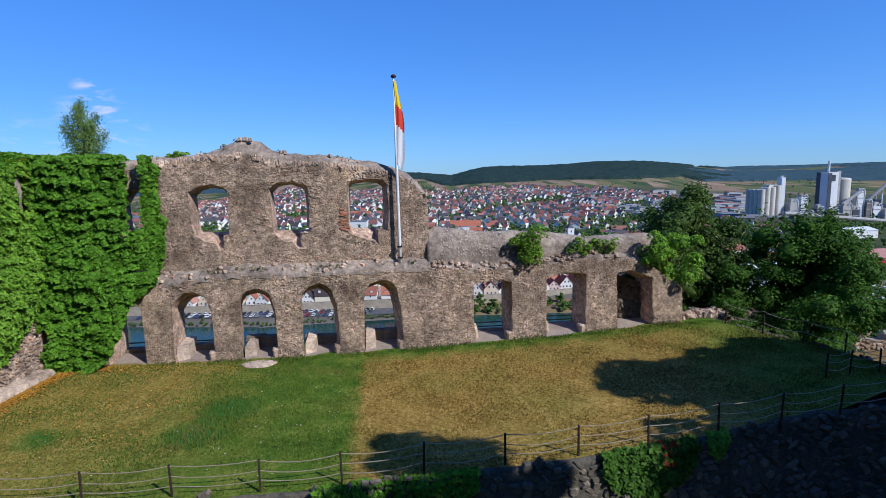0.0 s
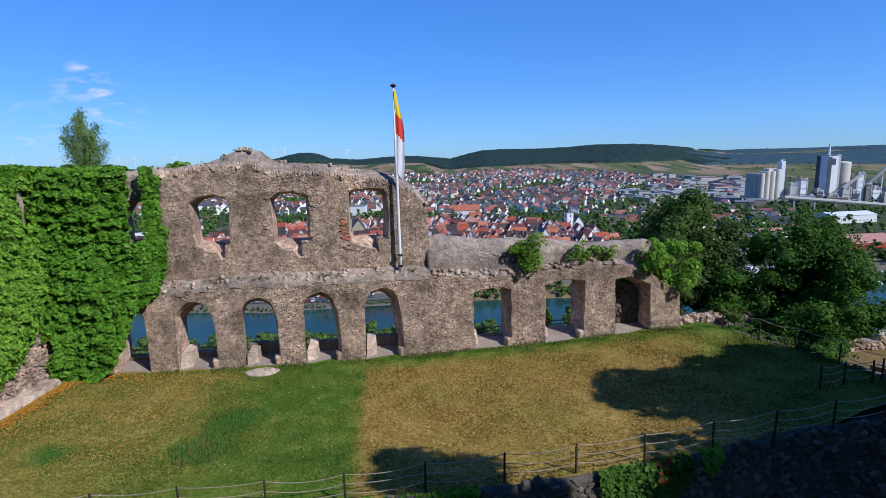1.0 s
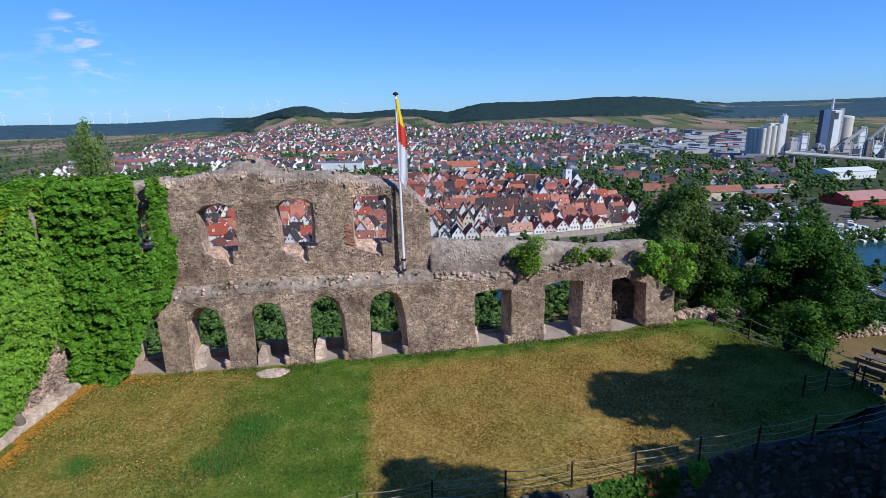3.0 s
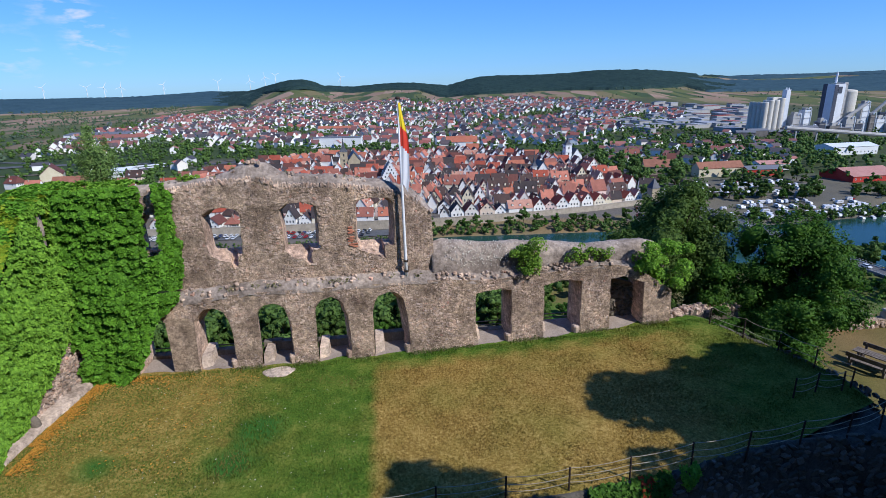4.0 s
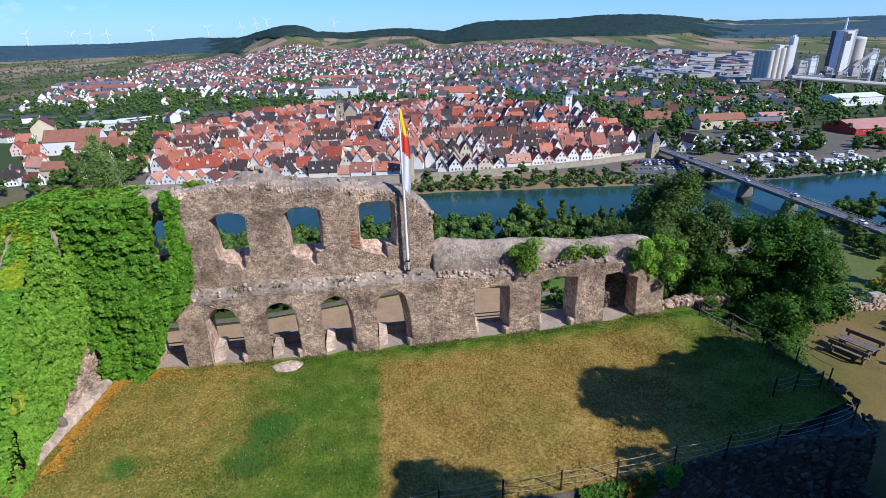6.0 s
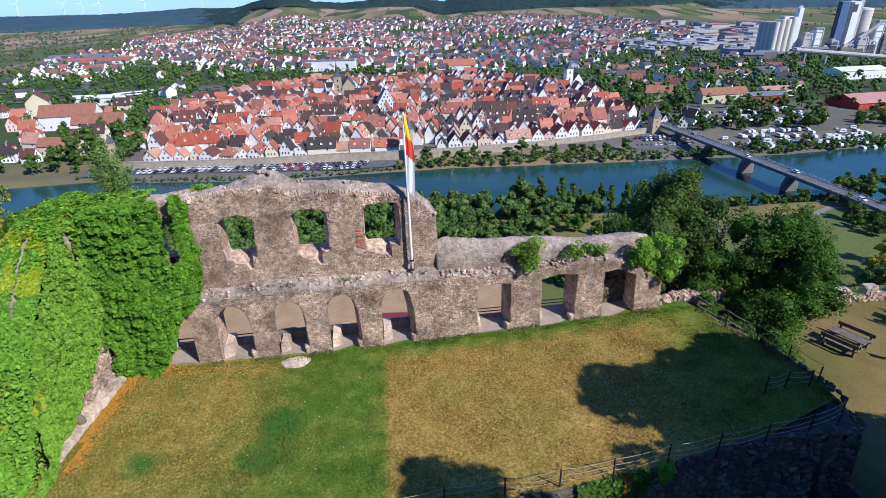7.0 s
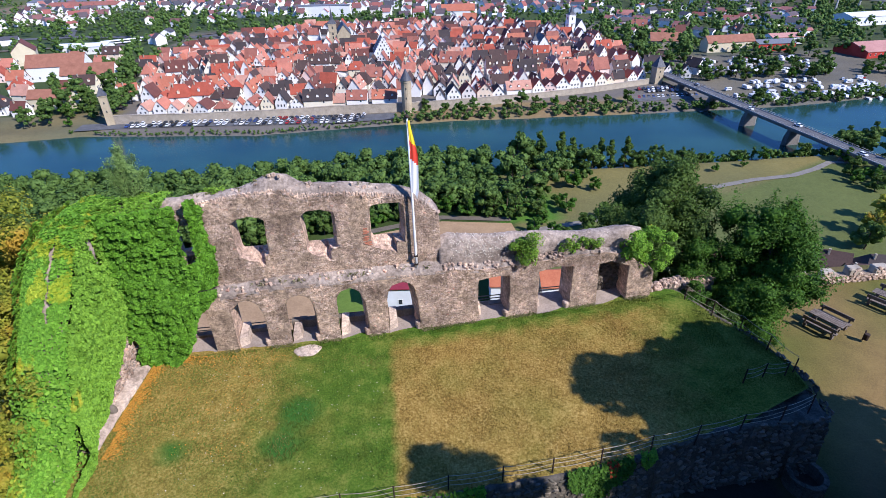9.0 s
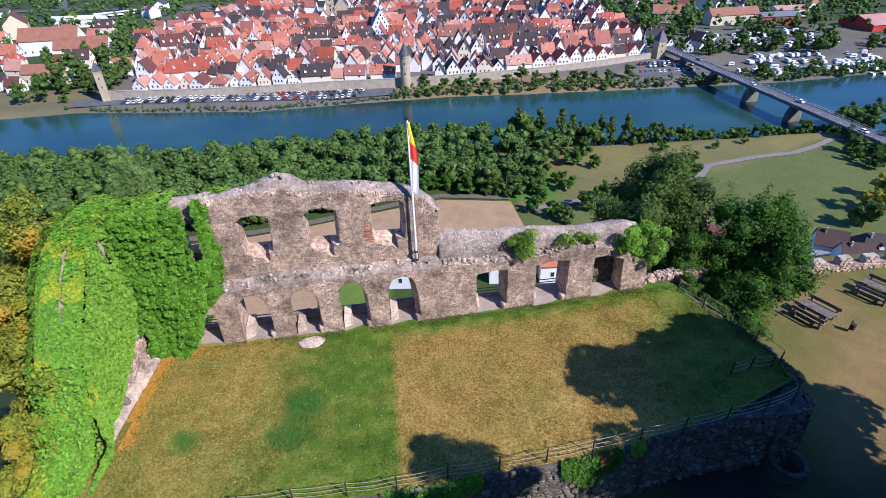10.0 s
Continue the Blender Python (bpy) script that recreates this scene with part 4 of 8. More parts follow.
    v, f = leaf_cloud(pts, leaf, rng)
    if filled:
        v2, f2 = lobes(rng, cl, filled, 0.4)
        v, f = np.concatenate([v, v2]), np.concatenate([f, f2 + len(v)])
    return g.mesh(name + "_trunk", M_BARK, True), raw_mesh(name + "_crown", v, f, mat)


def plant_tree(meshes, m, label, category="tree", name="tree", group=""):
    t = thing(name, m, label, category, group)
    add("trunk", meshes[0], t)
    add("crown", meshes[1], t)
    return t


# ivy on the west wall and over the corner of the palace wall
def ivy_sheet(name, n, sampler, leaf, mat, seed, label, parent=None):
    rng = np.random.default_rng(seed)
    pts = []
    while len(pts) < n:
        s = sampler(rng)
        if s is not None:
            pts.append(s)
    v, f = leaf_cloud(pts, leaf, rng, up=0.35, loose=0.38)
    return raw_mesh(name, v, f, mat)


WEST_X = -16.35


def west_top(y):
    return pw([(13.2, 0.1), (14.6, 0.9), (15.3, 2.4), (16, 4.0), (16.8, 5.3), (17.6, 6.4), (18.4, 7.45), (19.2, 8.2), (20.5, 8.6), (23.5, 8.45)], y)


def west_foot(y):
    """How high the ivy of the west wall hangs above the lawn."""
    return pw([(12.6, -0.3), (16.9, -0.2), (17.5, 0.2), (18.2, 0.8), (19.1, 1.35), (20, 2.0), (20.7, 2.4), (21.4, 2.4)], y)


def sprays(a, b, seed, wide=0.5, tall=0.40):
    """Overlapping sprays of ivy, each thickest at its lower rim: how far out, and how the leaves there turn (along, up)."""
    row = b / tall + 0.9 * noise.noise((a * 1.1, b * 1.1, seed)) + 0.4 * noise.noise((a * 3.3, b * 3.3, seed))
    j = math.floor(row)
    v = row - j
    col = a / wide + 0.5 * (j % 2) + 1.1 * noise.noise((j * 3.17, a * 0.9, seed + 2))
    i = math.floor(col)
    h = col - i
    r = noise.noise((i * 5.31, j * 7.77, seed + 3.3))
    return (0.9 - 0.75 * v) * (1 - (2 * h - 1) ** 2) ** 0.6 * (0.9 + 0.7 * r), (h - 0.5) * 1.2, 0.2 + 0.9 * v


def ivy_depth(a, b, seed):
    return 0.26 + 0.30 * noise.noise((a * 0.6, b * 0.6, seed)) + 0.14 * noise.noise((a * 1.9, b * 2.8, seed + 5))


west = thing("side_wall", Matrix.Identity(4), "high rubble side wall of the ruin buried under green ivy", "castle wall", kind="structure")
g = Geo()
wy = [13.6 + 0.41 * k for k in range(24)]
vv = []
for y in wy:
    t = west_top(y) - 0.25
    for x, z in ((WEST_X, -3.4), (WEST_X + 0.05, 0.6), (WEST_X - 0.05, t * 0.6), (WEST_X - 0.1, t), (WEST_X - 0.5, t + 0.22), (WEST_X - 1.0, t + 0.1), (WEST_X - 1.35, t - 0.4), (WEST_X - 1.4, -14.0)):
        vv.append((x + 0.06 * noise.noise((y * 2, z * 2, 1)), y, z))
g.solid(vv, [(i * 8 + j, i * 8 + j + 1, (i + 1) * 8 + j + 1, (i + 1) * 8 + j) for i in range(23) for j in range(7)] + [tuple(range(7, -1, -1)), tuple(range(23 * 8, 24 * 8))])
add("masonry", g.mesh("west_masonry", M_CAP, True), west)


def west_sample(rng):
    y = rng.uniform(12.9, 22.6)
    z = rng.uniform(-0.4, west_top(y))
    foot = lawn_z(WEST_X, y) + west_foot(y) + 0.35 * noise.noise((y * 2.3, 0, 4))
    if z < foot or noise.noise((y * 0.9, z * 0.9, 9)) > 0.62:
        return None
    if 19.8 < y < 20.3 and 6.6 < z < 8.0:        # a bare slit of masonry
        return None
    hang = 0.10 + 0.12 * smooth(foot, foot + 1.0, z) + 0.65 * smooth(foot + 3.5, foot + 0.5, z) * smooth(16.5, 14.5, y)
    out, along, up = sprays(y, z, 1)
    return (WEST_X + 0.05 + (ivy_depth(y, z, 1) + 0.22 * out) * (0.25 + 0.75 * smooth(foot, foot + 1.6, z)) + hang - rng.uniform(0, 0.12), y, z), (1, along, up - 0.3)


def west_crest(rng):
    y, a = rng.uniform(12.9, 23.0), rng.uniform(0, 1)
    if 17.0 < y < 19.4 and 0.20 < a < 0.46 and abs(a - 0.33 - 0.08 * noise.noise((y * 1.7, 0, 3))) < 0.035 + 0.05 * noise.noise((y * 2.2, 1, 5)):
        return None
    x = WEST_X + 0.5 - a * 2.4
    z = west_top(y) + 0.35 * math.sin(a * math.pi) + 0.15 * noise.noise((y * 2, a * 3, 0)) - (0.9 * a ** 4)
    return (x, y, z - rng.uniform(0, 0.15)), (0, -1.2 * smooth(19.5, 17.5, y), 1)


def west_yellow(rng):
    s = west_crest(rng)
    if s is None or not 16.9 < s[0][1] < 20.0 or noise.noise((s[0][1] * 1.6, s[0][0] * 1.6, 8)) < -0.1 + 1.1 * smooth(0.5, 1.7, abs(s[0][1] - 18.3)) or s[0][0] < WEST_X - 1.0 + 0.4 * noise.noise((s[0][1] * 2, 0, 1)):
        return None
    return (s[0][0], s[0][1], s[0][2] + 0.05), s[1]


def west_end(rng):
    y = rng.uniform(12.4, 16.2)
    a = rng.uniform(0, 1)
    z = rng.uniform(-0.9, west_top(y) + 0.25)
    return (WEST_X + 0.5 - a * 2.2, y - 0.35 + 0.35 * noise.noise((a * 3, z * 2, 7)), z), (0.3 - 0.5 * a, -1, 0.5)


def west_back(rng):
    y = rng.uniform(12.6, 23.0)
    z = west_top(y) - rng.uniform(0, 1) ** 1.3 * 8
    return (WEST_X - 1.55 - ivy_depth(y, z, 3) - 0.12 * (west_top(y) - z), y, z), (-1, 0, 0.3)


for y0, y1, z0, z1 in ((19.85, 20.25, 6.7, 7.95),):
    g = Geo()
    for uc, zc, w, h in [(y0 + (y1 - y0) * (a + 0.5) / 3, z0 + (z1 - z0) * (c + 0.5) / 6, (y1 - y0) / 2.7, (z1 - z0) / 5.6) for a in range(3) for c in range(6)]:
        m = Matrix.Translation((WEST_X + 0.30 + 0.10 * noise.noise((uc * 3, zc * 3, 2)), uc, zc)) @ pose(0, 0, 0, 8 * noise.noise((uc * 9, zc * 9, 1)), 9 * noise.noise((uc * 7, zc * 7, 4)), 8 * noise.noise((uc * 7, zc * 7, 6)))
        g.box(-0.3, -w / 2, -h / 2, 0.12, w / 2, h / 2, 0, m, 0.03)
    add("bare_stone", g.mesh("bare_stone", M_CAP), west, None, "pale bare masonry amid the ivy")

ivy_w = thing("ivy", pose(0, 0, 0), "dense bright green ivy hanging over the side wall", "ivy")
add("leaves", ivy_sheet("ivy_west", 50000, west_sample, 0.135, M_IVY_SUN, 11, ""), ivy_w)
add("crest_leaves", ivy_sheet("ivy_west_top", 18000, west_crest, 0.15, M_IVY_CREST, 12, ""), ivy_w, None, "yellowing ivy on the wall's crest")
add("yellow_leaves", ivy_sheet("ivy_west_yellow", 1500, west_yellow, 0.15, M_IVY_YELLOW, 15, ""), ivy_w, None, "sunlit yellow ivy leaves on the crest")
add("end_leaves", ivy_sheet("ivy_west_end", 5000, west_end, 0.17, M_IVY_SUN, 14, ""), ivy_w)
add("rear_leaves", ivy_sheet("ivy_west_back", 8000, west_back, 0.22, M_IVY_SUN, 13, ""), ivy_w)

IVY_R = [(-0.3, -2.5), (0.05, -1.7), (0.4, -1.15), (1.0, -0.8), (1.5, -0.45), (2.6, -0.2), (3.1, 0.36), (3.56, 0.85), (4.85, 1.12), (6.1, 1.22), (6.6, 1.05), (7.45, 1.08), (8.3, 1.15), (8.5, 0.9)]


def front_sample(rng):
    u, z = rng.uniform(-3.7, 1.5), rng.uniform(-0.35, 8.75)
    r = pw(IVY_R, z) + 0.15 * noise.noise((u * 2, z * 2, 3)) + 0.08 * noise.noise((u * 6, z * 6, 3))
    if u > r or (z < 1.9 and u < -3.35 + 0.15 * noise.noise((u * 3, z * 3, 2)) + 0.3 * smooth(0.9, 1.5, z)):
        return None
    if z > 7.55 and 0.14 + 0.12 * noise.noise((z * 3, 1, 1)) < u < 0.55:        # bare wall beside the hanging strand
        return None
    if 0.02 < u < 0.52 and 5.72 < z < 7.6 and u > 0.04 + 0.2 * noise.noise((u * 3, z * 3, 6)):        # the window kept clear
        return None
    out, along, up = sprays(u, z, 21)
    edge = smooth(1.2, 0.1, u)
    deep = 0.12 + (ivy_depth(u, z, 21) + 0.40 * smooth(0.6, -1.8, u)) * edge + 0.28 * out * (0.3 + 0.7 * edge)
    fr = (UP_F + 0.35 * edge if z > 4.0 else LOW_F) + deep - rng.uniform(0, 0.12)
    return tuple(wp(u, fr, z)), (WN.x + along * WU.x, WN.y + along * WU.y, up - 0.3)


def front_top(rng):
    u, a = rng.uniform(-3.9, -0.4), rng.uniform(0, 1)
    return tuple(wp(u, UP_F + 0.75 - a * 2.1, 8.55 + 0.25 * math.sin(a * 3.14) + 0.2 * noise.noise((u * 2, a * 3, 0)))), (0, 0, 1)


ivy_f = thing("ivy", pose(0, 0, 0), "thick dark green ivy column covering the corner of the wall", "ivy")
add("leaves", ivy_sheet("ivy_front", 24000, front_sample, 0.17, M_IVY, 14, ""), ivy_f)
add("crest_leaves", ivy_sheet("ivy_front_top", 2200, front_top, 0.19, M_IVY_SUN, 15, ""), ivy_f)
# near-black flat sheet under the leaves; its colour darkens the gaps between them
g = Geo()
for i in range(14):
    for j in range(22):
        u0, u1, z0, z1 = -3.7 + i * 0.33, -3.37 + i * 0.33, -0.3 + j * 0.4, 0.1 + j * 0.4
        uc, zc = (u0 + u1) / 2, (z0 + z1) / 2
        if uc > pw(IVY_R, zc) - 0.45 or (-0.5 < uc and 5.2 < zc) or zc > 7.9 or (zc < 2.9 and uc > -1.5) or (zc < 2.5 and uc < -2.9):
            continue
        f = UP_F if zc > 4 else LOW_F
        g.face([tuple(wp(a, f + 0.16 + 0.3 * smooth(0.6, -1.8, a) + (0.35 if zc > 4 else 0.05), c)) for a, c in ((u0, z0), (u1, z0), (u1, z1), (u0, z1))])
tagged(add("stem_mat", g.mesh("ivy_backing", M_IVY_DARK), ivy_f), kind="stuff")
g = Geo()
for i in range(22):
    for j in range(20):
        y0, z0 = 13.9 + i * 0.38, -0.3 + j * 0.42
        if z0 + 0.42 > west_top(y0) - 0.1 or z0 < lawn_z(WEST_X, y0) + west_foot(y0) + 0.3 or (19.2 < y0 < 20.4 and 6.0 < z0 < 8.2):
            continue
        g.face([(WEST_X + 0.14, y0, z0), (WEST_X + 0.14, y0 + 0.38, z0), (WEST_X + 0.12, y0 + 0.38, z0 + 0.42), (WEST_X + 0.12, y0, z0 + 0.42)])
tagged(add("stem_mat", g.mesh("ivy_backing_west", M_IVY_DARK), ivy_w), kind="stuff")


def bush(name, at, size, n, leaf, mat, label, seed, category="shrub", out=(0, 0, 1)):
    rng = np.random.default_rng(seed)
    cl = [((rng.normal(0, 0.33) * size[0], rng.normal(0, 0.33) * size[1], abs(rng.normal(0.4, 0.25)) * size[2]), max(size) * rng.uniform(0.16, 0.3)) for _ in range(14)]
    v, f = leaf_cloud(crown_points(rng, cl, n // 14, 0.9), leaf, rng)
    t = thing(name, pose(*at), label, category)
    g = Geo()
    for c, r in cl[:8]:
        g.tube([(0, 0, -0.25), (c[0] * 0.5, c[1] * 0.5, c[2] * 0.6), c], [0.025, 0.018, 0.006], 5, caps=False)
    add("stem", g.mesh(name + "_stems", M_BARK), t)
    add("leaves", raw_mesh(name + "_leaves", v, f, mat), t)
    return t


bush("shrub", wp(16.95, -0.05, 3.75), (1.0, 0.7, 1.6), 3200, 0.10, M_SHRUB, "fresh green elder shrub sprouting from the wall ledge", 31)
bush("shrub", wp(19.5, -0.2, 3.95), (0.8, 0.4, 0.8), 800, 0.09, M_SHRUB, "small light green plant on the wall's cap", 32)
bush("shrub", wp(20.5, -0.25, 4.05), (0.9, 0.4, 0.8), 900, 0.09, M_SHRUB, "small light green plant on the wall's cap", 33)
bush("creeper", wp(22.9, 0.05, 3.4), (1.3, 0.7, 1.3), 2200, 0.12, M_IVY_SUN, "green creeper draped over the broken wall end", 34, "creeper")
bush("creeper", wp(24.3, -0.4, 2.7), (1.7, 1.2, 2.0), 4200, 0.125, M_IVY_SUN, "yellow-green creeper hanging off the wall end", 35, "creeper")

# trees beside the ruin
def big_tree(seed, h, spread, trunk, mat, at, label, clumps, per, leaf, narrow=1.0, lean=0.0, twigs=0):
    return plant_tree(tree_meshes("near", seed, h, spread, trunk, mat, clumps, per, leaf, lean, narrow, twigs, 0.6), pose(*at, 0, 0, seed * 37), label)


big_tree(3, 14.0, 3.7, 4.5, M_TREE_B, (13.6, 30.6, -6.4), "broad green tree behind the end of the ruined wall", 110, 340, 0.15, twigs=240)
big_tree(4, 8.6, 3.2, 0.9, M_TREE, (18.9, 26.6, -3.2), "dense dark green tree at the edge of the lawn", 100, 420, 0.13, twigs=380)
big_tree(5, 6.4, 2.3, 0.5, M_TREE, (15.6, 27.6, -3.6), "bushy dark green tree beside the wall", 52, 340, 0.12, twigs=110)
bush("hedge_bush", (15.0, 23.8, -1.0), (1.3, 1.6, 1.7), 2200, 0.13, M_TREE_B, "leafy green bush along the lawn's edge", 36, "bush")
bush("hedge_bush", (16.0, 22.9, -1.6), (1.2, 1.4, 2.0), 2200, 0.13, M_TREE, "dense green bush along the lawn's edge", 37, "bush")
bush("hedge_bush", (14.4, 25.2, -0.4), (1.2, 1.2, 1.5), 1800, 0.13, M_TREE, "dark green bush beside the wall stump", 38, "bush")
bush("hedge_bush", (17.6, 23.4, -2.6), (1.4, 1.4, 2.6), 2400, 0.14, M_TREE, "tall green bush below the lawn", 39, "bush")

# ---- town across the river ----
rnd = random.Random(5)
WIN = Geo()
WIN.box(-0.5, -0.06, -0.75, 0.5, 0.05, 0.75)
ME_PANE = WIN.mesh("pane", M_PANE)
g = Geo()
g.box(-0.62, -0.04, -0.87, 0.62, 0.05, 0.87)
g.box(-0.5, -0.08, -0.75, 0.5, 0.0, 0.75, 1)
ME_WINDOW = g.mesh("window", [M_FRAME, M_PANE])
g = Geo()
g.box(-0.35, -0.35, -1.2, 0.35, 0.35, 1.0)
g.box(-0.42, -0.42, 1.0, 0.42, 0.42, 1.15)
ME_CHIMNEY = g.mesh("chimney", M_BRICKWALL)


def gable_meshes(w, d, h, rh, hip=0.0):
    """Walls with gables at front and back, and a roof of two thick slopes."""
    a, c = w / 2, d / 2
    g = Geo()
    g.solid([(-a, -c, -2), (a, -c, -2), (a, c, -2), (-a, c, -2), (-a, -c, h), (a, -c, h), (a, c, h), (-a, c, h), (0, -c + hip, h + rh), (0, c - hip, h + rh)],
            [(0, 1, 5, 8, 4), (2, 3, 7, 9, 6), (1, 2, 6, 5), (3, 0, 4, 7)])
    r, o, t = Geo(), 0.45, 0.28
    s = rh / a
    e, top = h - o * s, h + rh
    for k in (-1, 1):
        p = [(k * (a + o), -c - o, e), (k * (a + o), c + o, e), (0, c + o - hip, top), (0, -c - o + hip, top)]
        q = [(x, y, z + t) for x, y, z in p]
        r.solid(p + q, [(0, 1, 2, 3), (4, 5, 6, 7), (0, 1, 5, 4), (0, 3, 7, 4), (1, 2, 6, 5), (2, 3, 7, 6)])
    if hip:
        for k in (-1, 1):
            r.solid([(-a - o, k * (c + o), e), (a + o, k * (c + o), e), (0, k * (c + o - hip), top), (-a - o, k * (c + o), e + t), (a + o, k * (c + o), e + t), (0, k * (c + o - hip), top + t)], [(0, 1, 2), (3, 4, 5), (0, 1, 4, 3), (1, 2, 5, 4), (0, 2, 5, 3)])
    return g.mesh("house_wall", M_HOUSE), r.mesh("house_roof", M_ROOF)


def dormer_mesh():
    g = Geo()
    g.solid([(-0.8, -1.2, -0.9), (0.8, -1.2, -0.9), (0.8, 1.2, -0.9), (-0.8, 1.2, -0.9), (-0.8, -1.2, 0.5), (0.8, -1.2, 0.5), (0, -1.2, 1.2), (-0.8, 1.2, 0.5), (0.8, 1.2, 0.5), (0, 1.2, 1.2)],
            [(0, 1, 5, 6, 4), (1, 2, 8, 5), (0, 4, 7, 3)], 0)
    g.solid([(-1.0, -1.4, 0.35), (0, -1.4, 1.3), (0, 1.4, 1.3), (-1.0, 1.4, 0.35), (1.0, -1.4, 0.35), (1.0, 1.4, 0.35)], [(0, 1, 2, 3), (1, 4, 5, 2)], 1)
    return g.mesh("dormer", [M_HOUSE, M_ROOF])


ME_DORMER = dormer_mesh()


def make_house(w, d, h, rh, label, hip=0.0, rows=2, dormers=0, chimneys=1, gable_win=True):
    """A house with its front gable towards -y, built at the origin as a pattern for copies."""
    t = thing("house", Matrix.Identity(4), label, "house", "old town houses")
    mw, mr = gable_meshes(w, d, h, rh, hip)
    add("wall", mw, t)
    roof = add("roof", mr, t)
    cols = max(2, int(w / 3.0))
    spots = [((i - (cols - 1) / 2) * w * 0.8 / cols, 1.8 + 2.9 * j) for j in range(rows) for i in range(cols) if 1.8 + 2.9 * j < h - 0.6]
    if gable_win and not hip:
        spots += [(0, h + rh * 0.35)] if w < 9 else [(-w * 0.14, h + rh * 0.3), (w * 0.14, h + rh * 0.3)]
    for x, z in spots:
        add("window", ME_WINDOW, t, pose(x, -d / 2 - 0.02, z))
    if d > 12:
        for s in (-1, 1):
            add("window", ME_WINDOW, t, pose(s * (w / 2 + 0.02), -d * 0.2, h - 1.4, 0, 0, 90 * s))
    for k in range(chimneys):
        add("chimney", ME_CHIMNEY, roof, pose(w * 0.12 * (1 if k else -1), d * (0.25 - 0.5 * k), h + rh - 0.1))
    for k in range(dormers):
        for s in (-1, 1):
            x = s * w * 0.30
            add("dormer", ME_DORMER, roof, pose(x, (k - (dormers - 1) / 2) * d / dormers, h + rh * 0.42, 0, 0, 90 * s))
    return t


PATTERNS = [make_house(8.5, 12, 6.2, 6.0, "narrow plastered gable house with a steep red tiled roof"),
            make_house(10, 13, 6.8, 6.6, "plastered town house with steep gable and red tiled roof", rows=2),
            make_house(9.2, 16, 7.6, 6.4, "tall plastered house with dormers in its tiled roof", dormers=2, rows=2),
            make_house(12, 14, 6.5, 6.2, "broad plastered house with a weathered tile roof", hip=3.0, dormers=1, chimneys=2),
            make_house(7.2, 10, 5.2, 5.0, "small plastered gable house with a clay tile roof"),
            make_house(11, 19, 8.2, 7.0, "long plastered house with a big tiled roof", dormers=3, chimneys=2)]
SIZES = [(8.5, 12), (10, 13), (9.2, 16), (12, 14), (7.2, 10), (11, 19)]
used = set()


def put_house(k, m):
    if k not in used:
        used.add(k)
        PATTERNS[k].matrix_basis = m
        return PATTERNS[k]
    return copy_thing(PATTERNS[k], m)


LEFT = [(330, -186), (345, -190), (446, -235), (546, -240), (626, -203), (705, -106)]
RIGHT = [(330, 138), (376, 142), (466, 160), (572, 150), (666, 86), (705, 20)]
LANDMARKS = [(-103, 578, 17, 30), (141, 590, 13, 24), (-46, 476, 12, 14), (-14, 352, 9, 8), (92, 503, 10, 13), (-70, 400, 15, 12)]


def front_line(x):
    return pw([(-200, 326), (-105, 328), (-60, 333), (0, 338), (60, 352), (150, 385)], x)


def stuff_house(gw, gr, x, y, z, w, d, h, rh, rot):
    a, c = w / 2, d / 2
    co, si = math.cos(rot), math.sin(rot)
    P = lambda px, py, pz: (x + px * co - py * si, y + px * si + py * co, z + pz)
    gw.solid([P(-a, -c, -2), P(a, -c, -2), P(a, c, -2), P(-a, c, -2), P(-a, -c, h), P(a, -c, h), P(a, c, h), P(-a, c, h), P(0, -c, h + rh), P(0, c, h + rh)],
             [(0, 1, 5, 8, 4), (2, 3, 7, 9, 6), (1, 2, 6, 5), (3, 0, 4, 7)])
    o = 0.5
    gr.solid([P(-a - o, -c - o, h - o * rh / a), P(-a - o, c + o, h - o * rh / a), P(0, c + o, h + rh + 0.2), P(0, -c - o, h + rh + 0.2), P(a + o, -c - o, h - o * rh / a), P(a + o, c + o, h - o * rh / a)], [(0, 1, 2, 3), (3, 2, 5, 4)])


old_w, old_r = Geo(), Geo()
y_off, row = 0.0, 0
count = 0
while y_off < 345:
    x = -245.0 + rnd.uniform(0, 6)
    while x < 165:
        k = rnd.choices(range(6), (5, 5, 3, 2, 3, 2))[0]
        w, d = SIZES[k][0] * 0.84, SIZES[k][1] * 0.84
        turned = rnd.random() < (0.36 if row else 0.2)
        ww, dd = (d, w) if turned else (w, d)
        y = front_line(x + ww / 2) + y_off + dd / 2 + rnd.uniform(0, 5.5 if row else 1.5)
        xc = x + ww / 2
        x += ww + rnd.choice((0.3, 0.5, 1.0, 2.2))
        if row and rnd.random() < 0.06:
            x += rnd.uniform(4, 9)
        if not (pw(LEFT, y) < xc < pw(RIGHT, y)) or any(abs(xc - a) < c + ww * 0.35 and abs(y - b_) < e + dd * 0.35 for a, b_, c, e in LANDMARKS):
            continue
        if count >= 290:
            stuff_house(old_w, old_r, xc, y, TOWN_Z, w, d, rnd.uniform(4.5, 7.5), rnd.uniform(3.8, 6), (1.571 if turned else 0) + rnd.uniform(-0.12, 0.12) + 0.4 * noise.noise((xc * 0.02, y * 0.02, 6)))
            continue
        rot = (90 if turned else 0) + (180 if rnd.random() < 0.3 and row else 0) + rnd.uniform(-7, 7) + pw([(-200, 3), (0, 0), (150, 14)], xc) + (22 * noise.noise((xc * 0.02, y * 0.02, 6)) if row else 0)
        s = rnd.uniform(0.74, 0.94)
